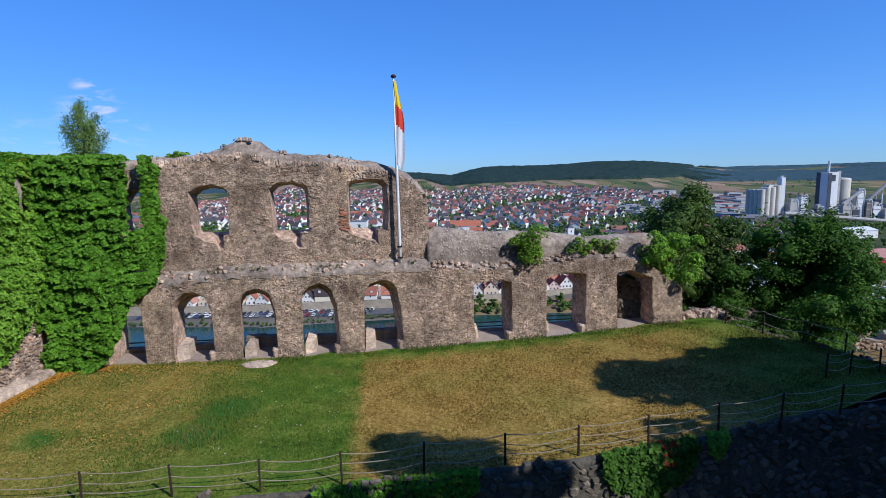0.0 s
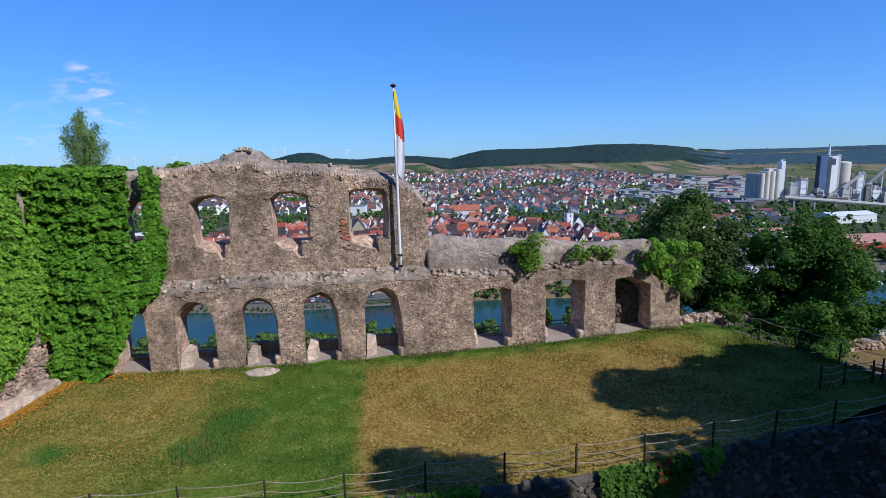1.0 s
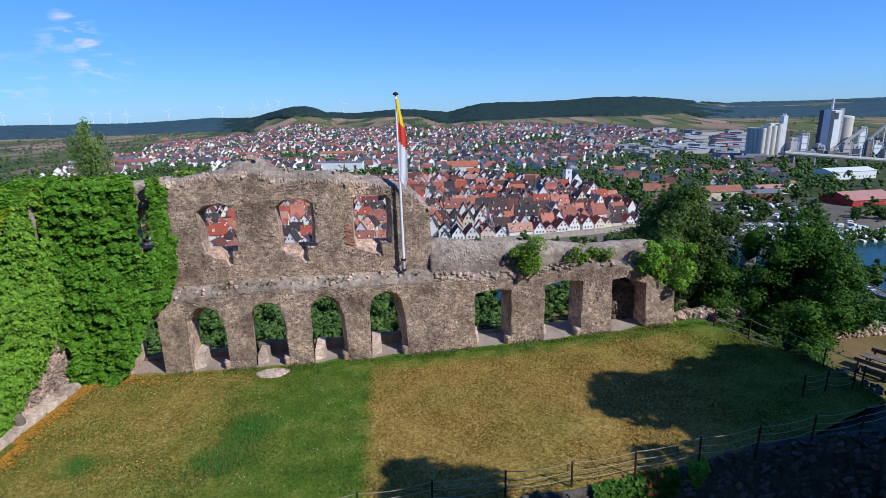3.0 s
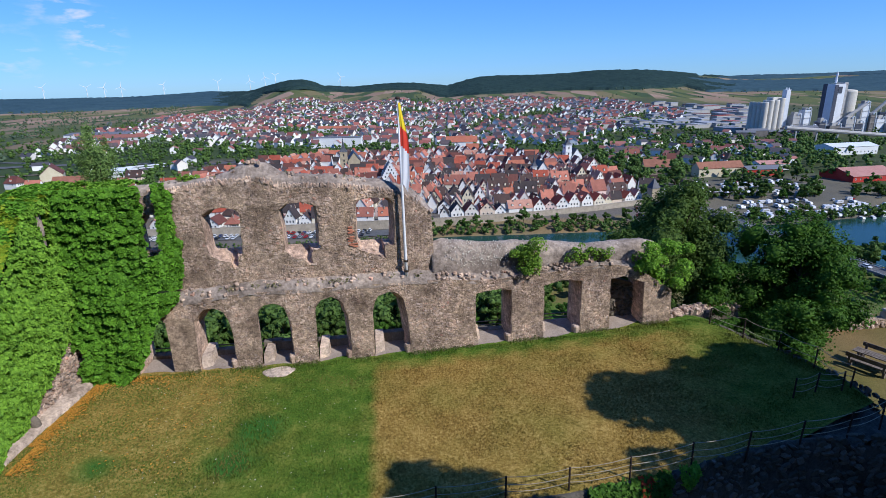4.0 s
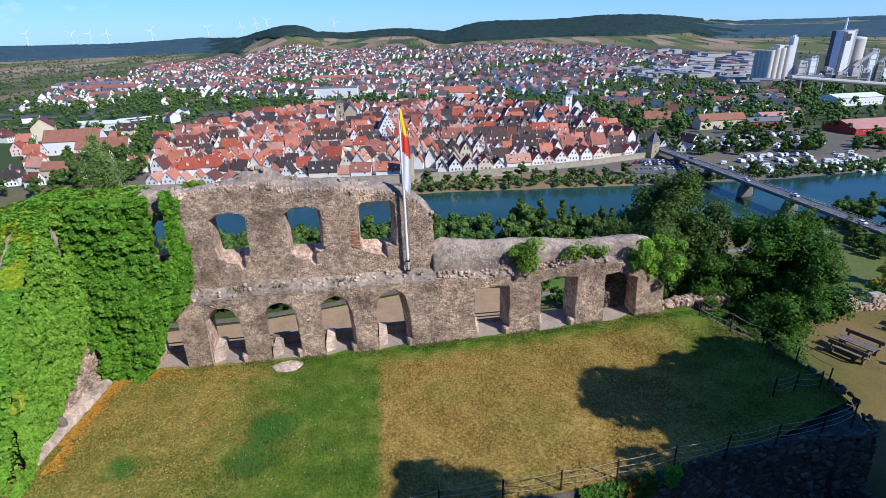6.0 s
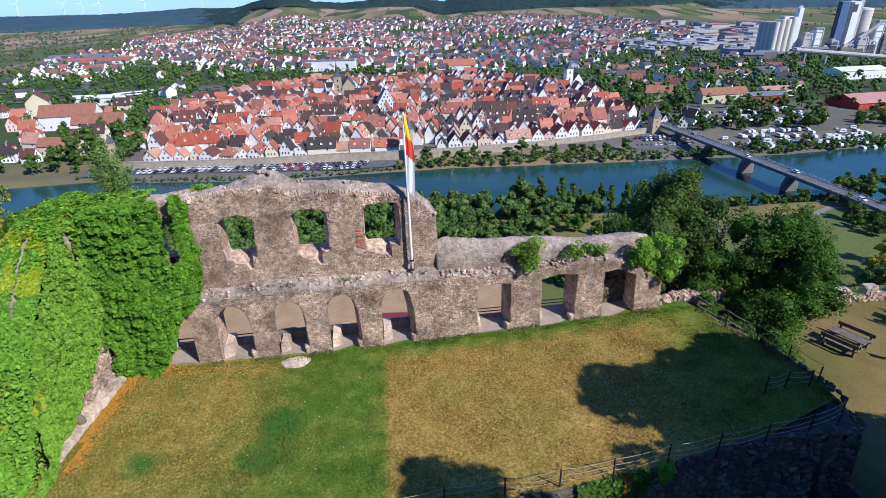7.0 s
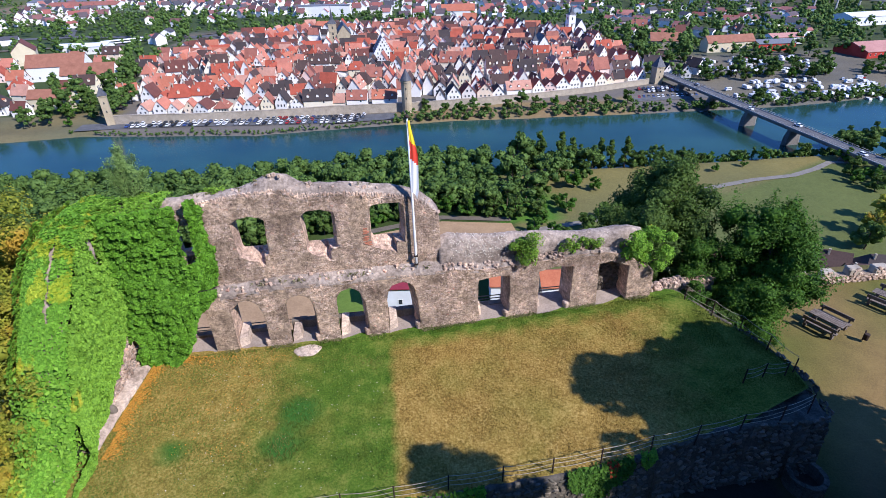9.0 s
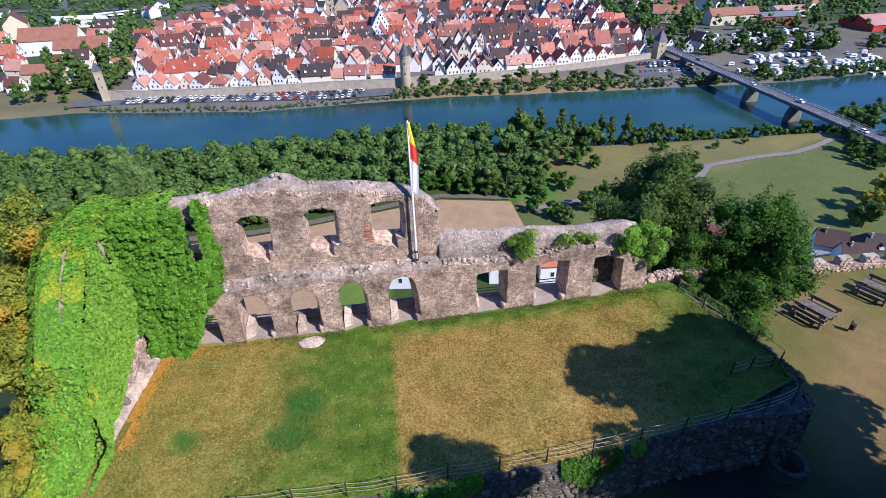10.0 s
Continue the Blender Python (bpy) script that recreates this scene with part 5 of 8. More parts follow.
        put_house(k, pose(xc, y, TOWN_Z, 0, 0, rot)).scale = (s, s, rnd.uniform(0.72, 1.08) if row else rnd.uniform(0.64, 0.92))
        count += 1
    y_off += 17.0 + rnd.uniform(-1, 1.5) + (3.0 if row == 0 else 0)
    row += 1


rear = thing("old_town", Matrix.Identity(4), "crowded rear rows of the old town with red roofs", "houses", kind="stuff")
tagged(add("walls", old_w.mesh("old_town_walls", M_HOUSE_FAR), rear), kind="stuff")
tagged(add("roofs", old_r.mesh("old_town_roofs", M_ROOF_OLD), rear), kind="stuff")


# a white gable house in the middle: the town hall with its stepped gable
def stepped_gable(w, d, h, rh, steps=7):
    g = Geo()
    a, c = w / 2, d / 2
    g.box(-a, -c, -2, a, c, h)
    gables = []
    for y0 in (-c, c - 0.6):
        left = [(-a, h)] + [p for i in range(steps) for p in ((-a * (1 - i / steps), h + rh * i / steps + (0.5 if i else 0)), (-a * (1 - i / steps), h + rh * (i + 1) / steps + 0.5))][1:]
        ring = left + [(-x, z) for x, z in reversed(left)]
        n = len(ring)
        gg = Geo()
        gg.solid([(x, y0, z) for x, z in ring] + [(x, y0 + 0.6, z) for x, z in ring], [tuple(range(n)), tuple(range(2 * n - 1, n - 1, -1))] + [(i, (i + 1) % n, n + (i + 1) % n, n + i) for i in range(n)])
        gables.append(gg.mesh("stepped_gable", M_FRAME))
    r = Geo()
    for k in (-1, 1):
        p = [(k * (a + 0.2), -c + 0.6, h), (k * (a + 0.2), c - 0.6, h), (0, c - 0.6, h + rh), (0, -c + 0.6, h + rh)]
        q = [(x, y, z + 0.3) for x, y, z in p]
        r.solid(p + q, [(0, 1, 2, 3), (4, 5, 6, 7), (0, 1, 5, 4), (2, 3, 7, 6)])
    return g.mesh("hall_wall", M_FRAME), r.mesh("hall_roof", M_SLATE), gables


hall = thing("town_hall", pose(-46, 480, TOWN_Z, 0, 0, 8), "white town hall with a high stepped gable and dark roof", "town hall")
mw, mr, gables = stepped_gable(15, 24, 7.5, 12.5)
add("wall", mw, hall)
add("roof", mr, hall)
for me in gables:
    add("stepped_gable", me, hall)
for z, n in ((2.6, 4), (5.8, 4), (9, 4), (12, 3), (15, 2), (17.6, 1)):
    for i in range(n):
        add("window", ME_PANE, hall, pose((i - (n - 1) / 2) * 2.9, -12.02, z))


def spire(g, r, h, z, sides=8, mi=0):
    n = [(r * math.cos(2 * math.pi * k / sides + math.pi / sides), r * math.sin(2 * math.pi * k / sides + math.pi / sides), z) for k in range(sides)]
    g.solid(n + [(0, 0, z + h)], [(k, (k + 1) % sides, sides) for k in range(sides)], mi)


def church(at, rot, tower_w, tower_h, spire_h, nave, wall_mat, spire_mat, roof_mat, label):
    t = thing("church", pose(*at, 0, 0, rot), label, "church")
    g = Geo()
    a = tower_w / 2
    g.box(-a, -a, -2, a, a, tower_h)
    g.box(-a - 0.3, -a - 0.3, tower_h * 0.6, a + 0.3, a + 0.3, tower_h * 0.6 + 0.5)
    g.box(-a - 0.4, -a - 0.4, tower_h, a + 0.4, a + 0.4, tower_h + 0.6)
    tower = add("tower", g.mesh("church_tower", wall_mat), t)
    s = Geo()
    spire(s, a * 1.5, spire_h * 0.45, tower_h + 0.6, 4)
    spire(s, a * 0.75, spire_h, tower_h + 0.6)
    s.tube([(0, 0, tower_h + spire_h), (0, 0, tower_h + spire_h + 2.5)], [0.2, 0.12], 5)
    add("spire", s.mesh("church_spire", spire_mat), tower)
    for z in (tower_h - 3.0, tower_h * 0.5, tower_h * 0.3):
        for k in range(4):
            w = add("window", ME_PANE, tower, pose(0, 0, 0, 0, 0, 90 * k) @ pose(0, -a - 0.03, z))
            w.scale = (1.3, 1, 1.6)
    nw, nl, nh, nr = nave
    mw, mr = gable_meshes(nw, nl, nh, nr)
    mw.materials[0], mr.materials[0] = wall_mat, roof_mat
    add("nave", mw, t, pose(a + nw * 0.5, nl * 0.32, 0))
    add("roof", mr, t, pose(a + nw * 0.5, nl * 0.32, 0))
    for k in range(4):
        w = add("window", ME_PANE, t, pose(a + nw - 0.0 + 0.03, nl * 0.32 + (k - 1.5) * nl / 4.5, nh * 0.6, 0, 0, 90))
        w.scale = (1.4, 1, 2.6)
    return t


church((-105, 585, TOWN_Z), 10, 8.0, 17.5, 15, (14, 32, 8, 9), M_SANDSTONE, M_SLATE, M_SLATE, "sandstone parish church with pointed slate spire and dark roof")
church((141, 595, TOWN_Z), 14, 7.5, 19, 9.5, (12, 28, 7, 8), M_FRAME, M_SLATE, M_SLATE, "white church tower with slate helm and dark nave roof")
church((88, 500, TOWN_Z), 5, 4.5, 10, 13, (11, 22, 7, 8), M_FRAME, M_SLATE, M_SLATE, "small white church with a needle-thin slate spire")


def tower(name, at, r, h, cone, sides, label, mat=M_SANDSTONE, square=False, rot=0):
    t = thing(name, pose(*at, 0, 0, rot), label, "tower")
    g = Geo()
    if square:
        g.box(-r, -r, -4, r, r, h)
        g.box(-r - 0.25, -r - 0.25, h - 0.8, r + 0.25, r + 0.25, h)
    else:
        g.tube([(0, 0, -4), (0, 0, h - 1.2), (0, 0, h - 1.2), (0, 0, h)], [r, r, r * 1.1, r * 1.1], sides)
    add("wall", g.mesh(name + "_wall", mat), t)
    c = Geo()
    if square:
        c.solid([(-r - 0.5, -r - 0.5, h), (r + 0.5, -r - 0.5, h), (r + 0.5, r + 0.5, h), (-r - 0.5, r + 0.5, h), (0, 0, h + cone)], [(0, 1, 4), (1, 2, 4), (2, 3, 4), (3, 0, 4), (0, 3, 2, 1)])
    else:
        spire(c, r * 1.2, cone, h, sides)
    add("roof", c.mesh(name + "_roof", M_SLATE), t)
    for z in (h * 0.45, h * 0.75):
        w = add("window", ME_PANE, t, pose(0, -r - 0.05, z))
        w.scale = (0.6, 1, 0.8)
    return t


tower("round_tower", (-19, 330, TOWN_Z - 1), 3.0, 19, 7, 16, "round stone town tower with pointed slate roof")
tower("square_tower", (-198, 320, TOWN_Z - 1), 2.1, 17, 5, 4, "slim square stone tower with slate pyramid roof", M_SANDSTONE, True, 25)
tower("gate_tower", (154, 380, TOWN_Z - 1), 3.0, 12.5, 7, 4, "stone bridge gate tower with slate pyramid roof", M_SANDSTONE, True, 15)

# town wall along the bank, in stretches
WALL_LINE = [(-196, 320), (-150, 320.5), (-105, 323), (-60, 329.5), (-22, 332), (20, 338), (62, 347), (105, 360), (148, 378)]
for (x0, y0), (x1, y1) in zip(WALL_LINE, WALL_LINE[1:]):
    L = math.hypot(x1 - x0, y1 - y0)
    g = Geo()
    n = int(L / 4)
    for i in range(n):
        h = 4.6 + 0.3 * rnd.random()
        g.box(L * i / n, -0.5, -4, L * (i + 1) / n, 0.5, h)
        g.box(L * i / n, -0.62, h, L * (i + 1) / n - 0.02, 0.62, h + 0.25)
    tagged(add("town_wall", g.mesh("town_wall", M_BRICKWALL), None, pose(x0, y0, TOWN_Z - 1.2, 0, 0, math.degrees(math.atan2(y1 - y0, x1 - x0)))), "grey stone town wall along the river bank", "town wall", kind="structure")

# ---- bridge ----
BR0, BR1 = Vector((160.5, 388, 0)), Vector((193, 190, 0))
bl = (BR1 - BR0).length
bm_ = pose(BR0.x, BR0.y, -68.6, 0, 0, math.degrees(math.atan2(BR1.y - BR0.y, BR1.x - BR0.x)))
bridge = thing("bridge", bm_, "long concrete road bridge on stone piers over the river", "bridge")
g = Geo()
g.box(0, -3.8, -0.8, bl, 3.8, 0)
g.box(0, -3.0, -1.7, bl, 3.0, -0.8)
add("deck", g.mesh("bridge_deck", M_PIER), bridge)
g = Geo()
g.box(0, -2.9, 0.0, bl, 2.9, 0.06)
road_me = g.mesh("bridge_road", M_ASPHALT)
add("roadway", road_me, bridge, None, "grey asphalt roadway")
for s in (-1, 1):
    g = Geo()
    g.box(0, s * 3.65 - 0.12, 0, bl, s * 3.65 + 0.12, 0.35)
    for k in range(int(bl / 3)):
        g.box(k * 3, s * 3.65 - 0.06, 0.35, k * 3 + 0.12, s * 3.65 + 0.06, 1.1)
    g.box(0, s * 3.65 - 0.06, 1.05, bl, s * 3.65 + 0.06, 1.15)
    add("railing", g.mesh("bridge_railing", M_CONCRETE), bridge)
for x in (27, 61, 95, 128, 162):
    g = Geo()
    ring = [(-1.6, -3.8), (0, -5.8), (1.6, -3.8), (1.6, 3.8), (0, 5.8), (-1.6, 3.8)]
    g.solid([(x + a, c, -15) for a, c in ring] + [(x + a * 0.85, c * 0.85, -4.5) for a, c in ring] + [(x + a * 0.8, c * 0.6, -1.7) for a, c in ring],
            [(i, (i + 1) % 6, 6 + (i + 1) % 6, 6 + i) for i in range(6)] + [(6 + i, 6 + (i + 1) % 6, 12 + (i + 1) % 6, 12 + i) for i in range(6)])
    add("pier", g.mesh("bridge_pier", M_PIER), bridge)

# ---- far town: houses too many to count ----
gw, gr = Geo(), Geo()
far_houses = 0
tree_spots = []
for gy in range(82):
    for gx in range(112):
        y = 715 + gy * 19.3 + rnd.uniform(-5, 5)
        x = -1420 + gx * 22.6 + rnd.uniform(-6, 6)
        d = math.hypot(x, y)
        az = math.degrees(math.atan2(x, y))
        limit = pw([(-36, 1000), (-33, 1250), (-30, 1550), (-25, 1850), (-18, 2000), (-10, 2050), (0, 2000), (10, 1950), (18, 1800), (22, 1500), (40, 1400)], az)
        start = pw([(-36, 930), (-22, 880), (-12, 800), (0, 730), (12, 760), (15, 900), (20, 1000), (34, 1150)], az)
        if d > limit or d < start or az < -37 or az > 24:
            continue
        q = noise.noise((x * 0.006, y * 0.006, 2))
        if q > 0.26 or rnd.random() < 0.24:
            tree_spots.append((x, y))
            continue
        w, dd = rnd.uniform(8, 11), rnd.uniform(9.5, 15)
        stuff_house(gw, gr, x, y, ground(x, y), w, dd, rnd.uniform(5.5, 8.5), rnd.uniform(3.4, 5.6), 0.5 * round(4 * noise.noise((x * 0.003, y * 0.003, 5))) + rnd.choice((0, 1.571)) + rnd.uniform(-0.1, 0.1))
        far_houses += 1
        if rnd.random() < 0.6:
            tree_spots.append((x + 11, y + rnd.uniform(-9, 9)))
for _ in range(110):
    if rnd.random() < 0.88:
        x, y = rnd.uniform(185, 540), rnd.uniform(520, 850)
        if x < pw(RIGHT, y) + 14 or x > 0.66 * y or (230 < x < 345 and y < 545) or (430 < x < 510 and 585 < y < 655):
            continue
    else:
        x, y = rnd.uniform(-560, -262), rnd.uniform(545, 900)
        if x > pw(LEFT, min(y, 705)) - 20 or -x > 0.8 * y:
            continue
    stuff_house(gw, gr, x, y, ground(x, y), rnd.uniform(7, 11), rnd.uniform(9, 20), rnd.uniform(4, 7.5), rnd.uniform(1.5, 4), rnd.uniform(0, 3.1))
suburb = thing("suburb", Matrix.Identity(4), "wide spread of white suburban houses with red and grey roofs", "houses", kind="stuff")
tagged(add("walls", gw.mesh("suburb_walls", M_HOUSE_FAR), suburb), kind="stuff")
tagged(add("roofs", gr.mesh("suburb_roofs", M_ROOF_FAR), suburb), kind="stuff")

# ---- rubble masonry: stones proud of the mortar ----
def stone_shape(rng, w, h, out):
    """A rough stone: outline on the wall, and a smaller raised face."""
    a0, turn = rng.uniform(0, 1.05), rng.gauss(0, 0.42)
    base = []
    for k in range(6):
        a = a0 + k * math.pi / 3 + rng.uniform(-0.3, 0.3)
        c, s = math.cos(a), math.sin(a)
        q = 1.0 / max(abs(c), abs(s)) ** 0.55
        x, z = c * q * w * 0.5 * rng.uniform(0.85, 1.08), s * q * h * 0.5 * rng.uniform(0.85, 1.08)
        base.append((x * math.cos(turn) - z * math.sin(turn), x * math.sin(turn) + z * math.cos(turn)))
    tilt, shrink = rng.uniform(-0.5, 0.5), rng.uniform(0.5, 0.88)
    top = [(x * shrink * rng.uniform(0.9, 1.1), z * shrink * rng.uniform(0.85, 1.1), out * (1 + tilt * z / h) * rng.uniform(0.8, 1.2)) for x, z in base]
    return [(x, z, -0.03) for x, z in base] + top


STONE_FACES = [(k, (k + 1) % 6, 6 + (k + 1) % 6, 6 + k) for k in range(6)] + [(6, 7, 8, 9, 10, 11)]


def courses(rng, u0, u1, z0, z1, ok, wmin=0.04, wmax=0.18, hmin=0.045, hmax=0.095):
    out, z = [], z0
    while z < z1:
        h, u = rng.uniform(hmin, hmax), u0 + rng.uniform(0, 0.1)
        while u < u1:
            w = rng.uniform(wmin, wmax)
            hh = h * rng.choice((0.6, 0.85, 1.0, 1.1, 1.4, 1.9))
            uc, zc = u + w / 2, z + h / 2 + 0.22 * noise.noise((u * 0.55, z * 0.5, 0)) + rng.uniform(-0.035, 0.035)
            if all(ok(uc + a * w * 0.4, zc + c * hh * 0.4) for a in (-1, 1) for c in (-1, 1)) and rng.random() > 0.16 + 0.3 * noise.noise((u * 1.3, z * 1.3, 30)):
                out.append((uc, zc, w * rng.uniform(0.95, 1.2), hh * 1.08))
            u += w
        z += h
    return out


rng_s = random.Random(77)
low_ok = lambda u, z: not (0.2 < u < 1.25 and z < 2.6 and noise.noise((u * 2, z * 2, 14)) < 0.3) and wall_ground(u) - 0.05 < z < pw(LOW_TOP, u) + 0.02 and u < 24.6 and not any(inside(h, u, z) for h in low_holes) and not (u > 23.4 and z > pw(LOW_TOP, u) - 0.1)
up_ok = lambda u, z: pw(LOW_TOP, u) + 0.3 < z < pw(UP_TOP, u) + 0.05 and u < 12.4 and not any(inside(h, u, z) for h in up_holes)
stone_sets = [(lower_wall, LOW_F, courses(rng_s, 0.1, 24.6, -0.1, 4.0, low_ok), "lower"), (upper_wall, UP_F, courses(rng_s, 0.0, 12.4, 3.6, 8.7, up_ok), "upper")]
PIECE_MESHES = []
for k in range(14):
    vs = stone_shape(rng_s, 1.0, 1.0, 1.0)
    PIECE_MESHES.append(mesh_of("stone", [(x, -o, z) for x, z, o in vs], STONE_FACES, M_STONE_PIECE))
single_stones = []
for owner, f, stones, nm in stone_sets:
    g = Geo()
    for u, z, w, h in stones:
        out = rng_s.choice((0.0, 0.003, 0.006, 0.011, 0.024)) * rng_s.uniform(0.7, 1.3)
        bias = 0.05 * noise.noise((u * 0.9, z * 0.9, 3)) + 0.028 * noise.noise((u * 4.1, z * 4.1, 3))
        if len(single_stones) < 300 and nm == "lower" and 9.0 < u < 16.6 and 0.4 < z < 3.7 and w > 0.13 and rng_s.random() < 0.6:
            single_stones.append((owner, f, u, z, w, h, out))
            continue
        g.solid([tuple(wp(u + a, f + o + bias, z + c)) for a, c, o in stone_shape(rng_s, w, h, out)], STONE_FACES)
    tagged(add("rubble", g.mesh("rubble_" + nm, M_STONE), owner, None, "grey-brown rubble stones in lime mortar"), kind="stuff")

# a patch of red brickwork beside the third window
g = Geo()
g.box(-0.11, -0.05, -0.028, 0.11, 0.05, 0.028, 0, None, 0.008)
brick_me = g.mesh("brick", M_BRICK)
for r in range(17):
    for c in range(2):
        u, z = 8.53 + 0.235 * c + 0.08 * (r % 2) + 0.012 * r * 0.3, 5.42 + 0.066 * r
        if up_ok(u + 0.09, z) and not (c == 0 and r in (0, 3, 8, 9, 13, 15, 16)):
            q = wp(u, UP_F + 0.0 + rng_s.uniform(-0.012, 0.012), z)
            e = wp(u + 0.1, UP_F, z) - q
            add("brick", brick_me, upper_wall, pose(q.x, q.y, q.z, rng_s.uniform(-3, 3), rng_s.uniform(-3, 3), math.degrees(math.atan2(e.y, e.x))))

# a coping course of thin stones on edge under the mortar crest
g, u = Geo(), 0.2
while u < 11.9:
    w, h = rng_s.uniform(0.06, 0.14), rng_s.uniform(0.2, 0.36)
    g.solid([tuple(wp(u + a, UP_F + o - 0.01, pw(UP_TOP, u) + 0.1 + c)) for a, c, o in stone_shape(rng_s, w, h, rng_s.uniform(0.0, 0.03))], STONE_FACES)
    u += w * 1.02
tagged(add("coping_stones", g.mesh("coping_stones", M_STONE), upper_wall, None, "coping course of thin stones set on edge"), kind="stuff")

# bare rubble at the foot of the side wall
g = Geo()
side_ok = lambda a, c: 16.6 < a < 21.6 and lawn_z(WEST_X, a) < c < 3.0
for uc, zc, w, h in courses(rng_s, 16.0, 21.9, -0.2, 3.0, side_ok, 0.08, 0.26, 0.06, 0.14):
    o0 = rng_s.uniform(0.0, 0.06)
    g.solid([(WEST_X + 0.07 + o, uc + a, zc + c) for a, c, o in stone_shape(rng_s, w, h, o0)], STONE_FACES)
tagged(add("rubble", g.mesh("side_rubble", M_STONE), west), kind="stuff")

# the last opening is walled up at the back with dark rubble
u0, u1 = min(p[0] for p in low_holes_raw[-1]), max(p[0] for p in low_holes_raw[-1])
g = Geo()
blk = [tuple(wp(u, f, z)) for f in (-1.38, -1.05) for u, z in ((u0 - 0.2, -0.4), (u1 + 0.2, -0.4), (u1 + 0.2, 2.2), (u0 + 0.5, 2.75), (u0 - 0.2, 2.7))]
g.solid(blk, [(0, 1, 2, 3, 4), (9, 8, 7, 6, 5)] + [(k, (k + 1) % 5, 5 + (k + 1) % 5, 5 + k) for k in range(5)])
for uc, zc, w, h in courses(rng_s, u0 - 0.1, u1 + 0.1, 0.1, 2.6, lambda a, c: u0 - 0.1 < a < u1 + 0.1 and c < 2.4, 0.12, 0.34, 0.1, 0.18):
    o0 = rng_s.uniform(0.04, 0.14)
    g.solid([tuple(wp(uc + a, -1.05 + o, zc + c)) for a, c, o in stone_shape(rng_s, w, h, o0)], STONE_FACES)
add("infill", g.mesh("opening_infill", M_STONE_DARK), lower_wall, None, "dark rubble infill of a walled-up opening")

# jamb stones: larger dressed blocks beside the openings, left as found
g = Geo()
for h in low_holes_raw[1:5] + up_holes_raw[1:]:
    for u, z in h:
        if rng_s.random() < 0.8:
            a, c = rng_s.uniform(0.16, 0.3), rng_s.uniform(0.1, 0.18)
            f = (LOW_F if z < 3.4 else UP_F)
            uc = u + (-a * 0.5 if u < sum(p[0] for p in h) / len(h) else a * 0.5)
            zc = z + 0.05
            if z > 0.3:
                g.solid([tuple(wp(uc + p, f + o, zc + q)) for p, q, o in stone_shape(rng_s, a * 0.8, c * 0.8, 0.03)], STONE_FACES)
tagged(add("jamb_stones", g.mesh("jamb_stones", M_STONE), ruin), kind="stuff")

# loose stones on the ledge and crest
g = Geo()
for _ in range(230):
    u = rng_s.uniform(0.2, 24.0)
    k = rng_s.random()
    if u < 12.3 and k < 0.45:
        fr, z = rng_s.uniform(UP_F, -0.02), 0
        z = pw(LOW_TOP, u) + 0.06 + 0.75 * (-fr)
    elif u < 12.3:
        fr = UP_F - rng_s.choice((0.02, 0.05, 0.3, 0.6))
        z = pw(UP_TOP, u) + (0.02 if fr > UP_F - 0.1 else 0.75 * (pw(CREST, u) - pw(UP_TOP, u)))
    else:
        fr = rng_s.uniform(-0.35, -0.02)
        z = pw(LOW_TOP, u) + 0.03 - fr * 0.8
        if u > 21.5:
            continue
    s = rng_s.uniform(0.03, 0.08)
    m = Matrix.Translation(wp(u, fr, z)) @ Euler((rng_s.uniform(-0.5, 0.5), rng_s.uniform(-0.5, 0.5), rng_s.uniform(0, 3))).to_matrix().to_4x4()
    g.box(-s * 1.4, -s, -s, s * 1.4, s, s * 0.9, 0, m, s * 0.3)
tagged(add("loose_stones", g.mesh("loose_stones", M_STONE), ruin), kind="stuff")
g = Geo()
for u, fr in ((6.05, -0.85), (6.2, -0.9), (8.15, -0.8), (4.4, -0.8), (4.6, -0.85), (4.85, -0.7), (2.6, -0.9)):
    s = rng_s.uniform(0.05, 0.09)
    g.box(-s, -s, 0, s, s, s * 2.0, 0, Matrix.Translation(wp(u, fr, pw(CREST, u) - 0.06)) @ pose(0, 0, 0, 6, 4, 40 * u), s * 0.3)
tagged(add("crest_stone", g.mesh("crest_stones", M_STONE), ruin), kind="stuff")
# pale pebbles set in the broad cap
g = Geo()
for _ in range(520):
    u = 12.9 + abs(rng_s.gauss(1.7, 1.1))
    if u > 16.4:
        u = rng_s.uniform(13.0, 23.0)
    pr = lowcap_profile(u)
    k = rng_s.choice((1, 2, 2, 3, 3, 4))
    t = rng_s.random()
    fr, z = pr[k][0] + (pr[k + 1][0] - pr[k][0]) * t, pr[k][1] + (pr[k + 1][1] - pr[k][1]) * t
    s = rng_s.uniform(0.010, 0.022)
    g.box(-s, -s, -s, s, s, s, 0, Matrix.Translation(wp(u, fr + 0.02, z + 0.02)) @ pose(0, 0, 0, rng_s.uniform(-40, 40), rng_s.uniform(-40, 40), rng_s.uniform(0, 90)), s * 0.4)
tagged(add("pebbles", g.mesh("pebbles", M_PEBBLE), lower_wall), kind="stuff")

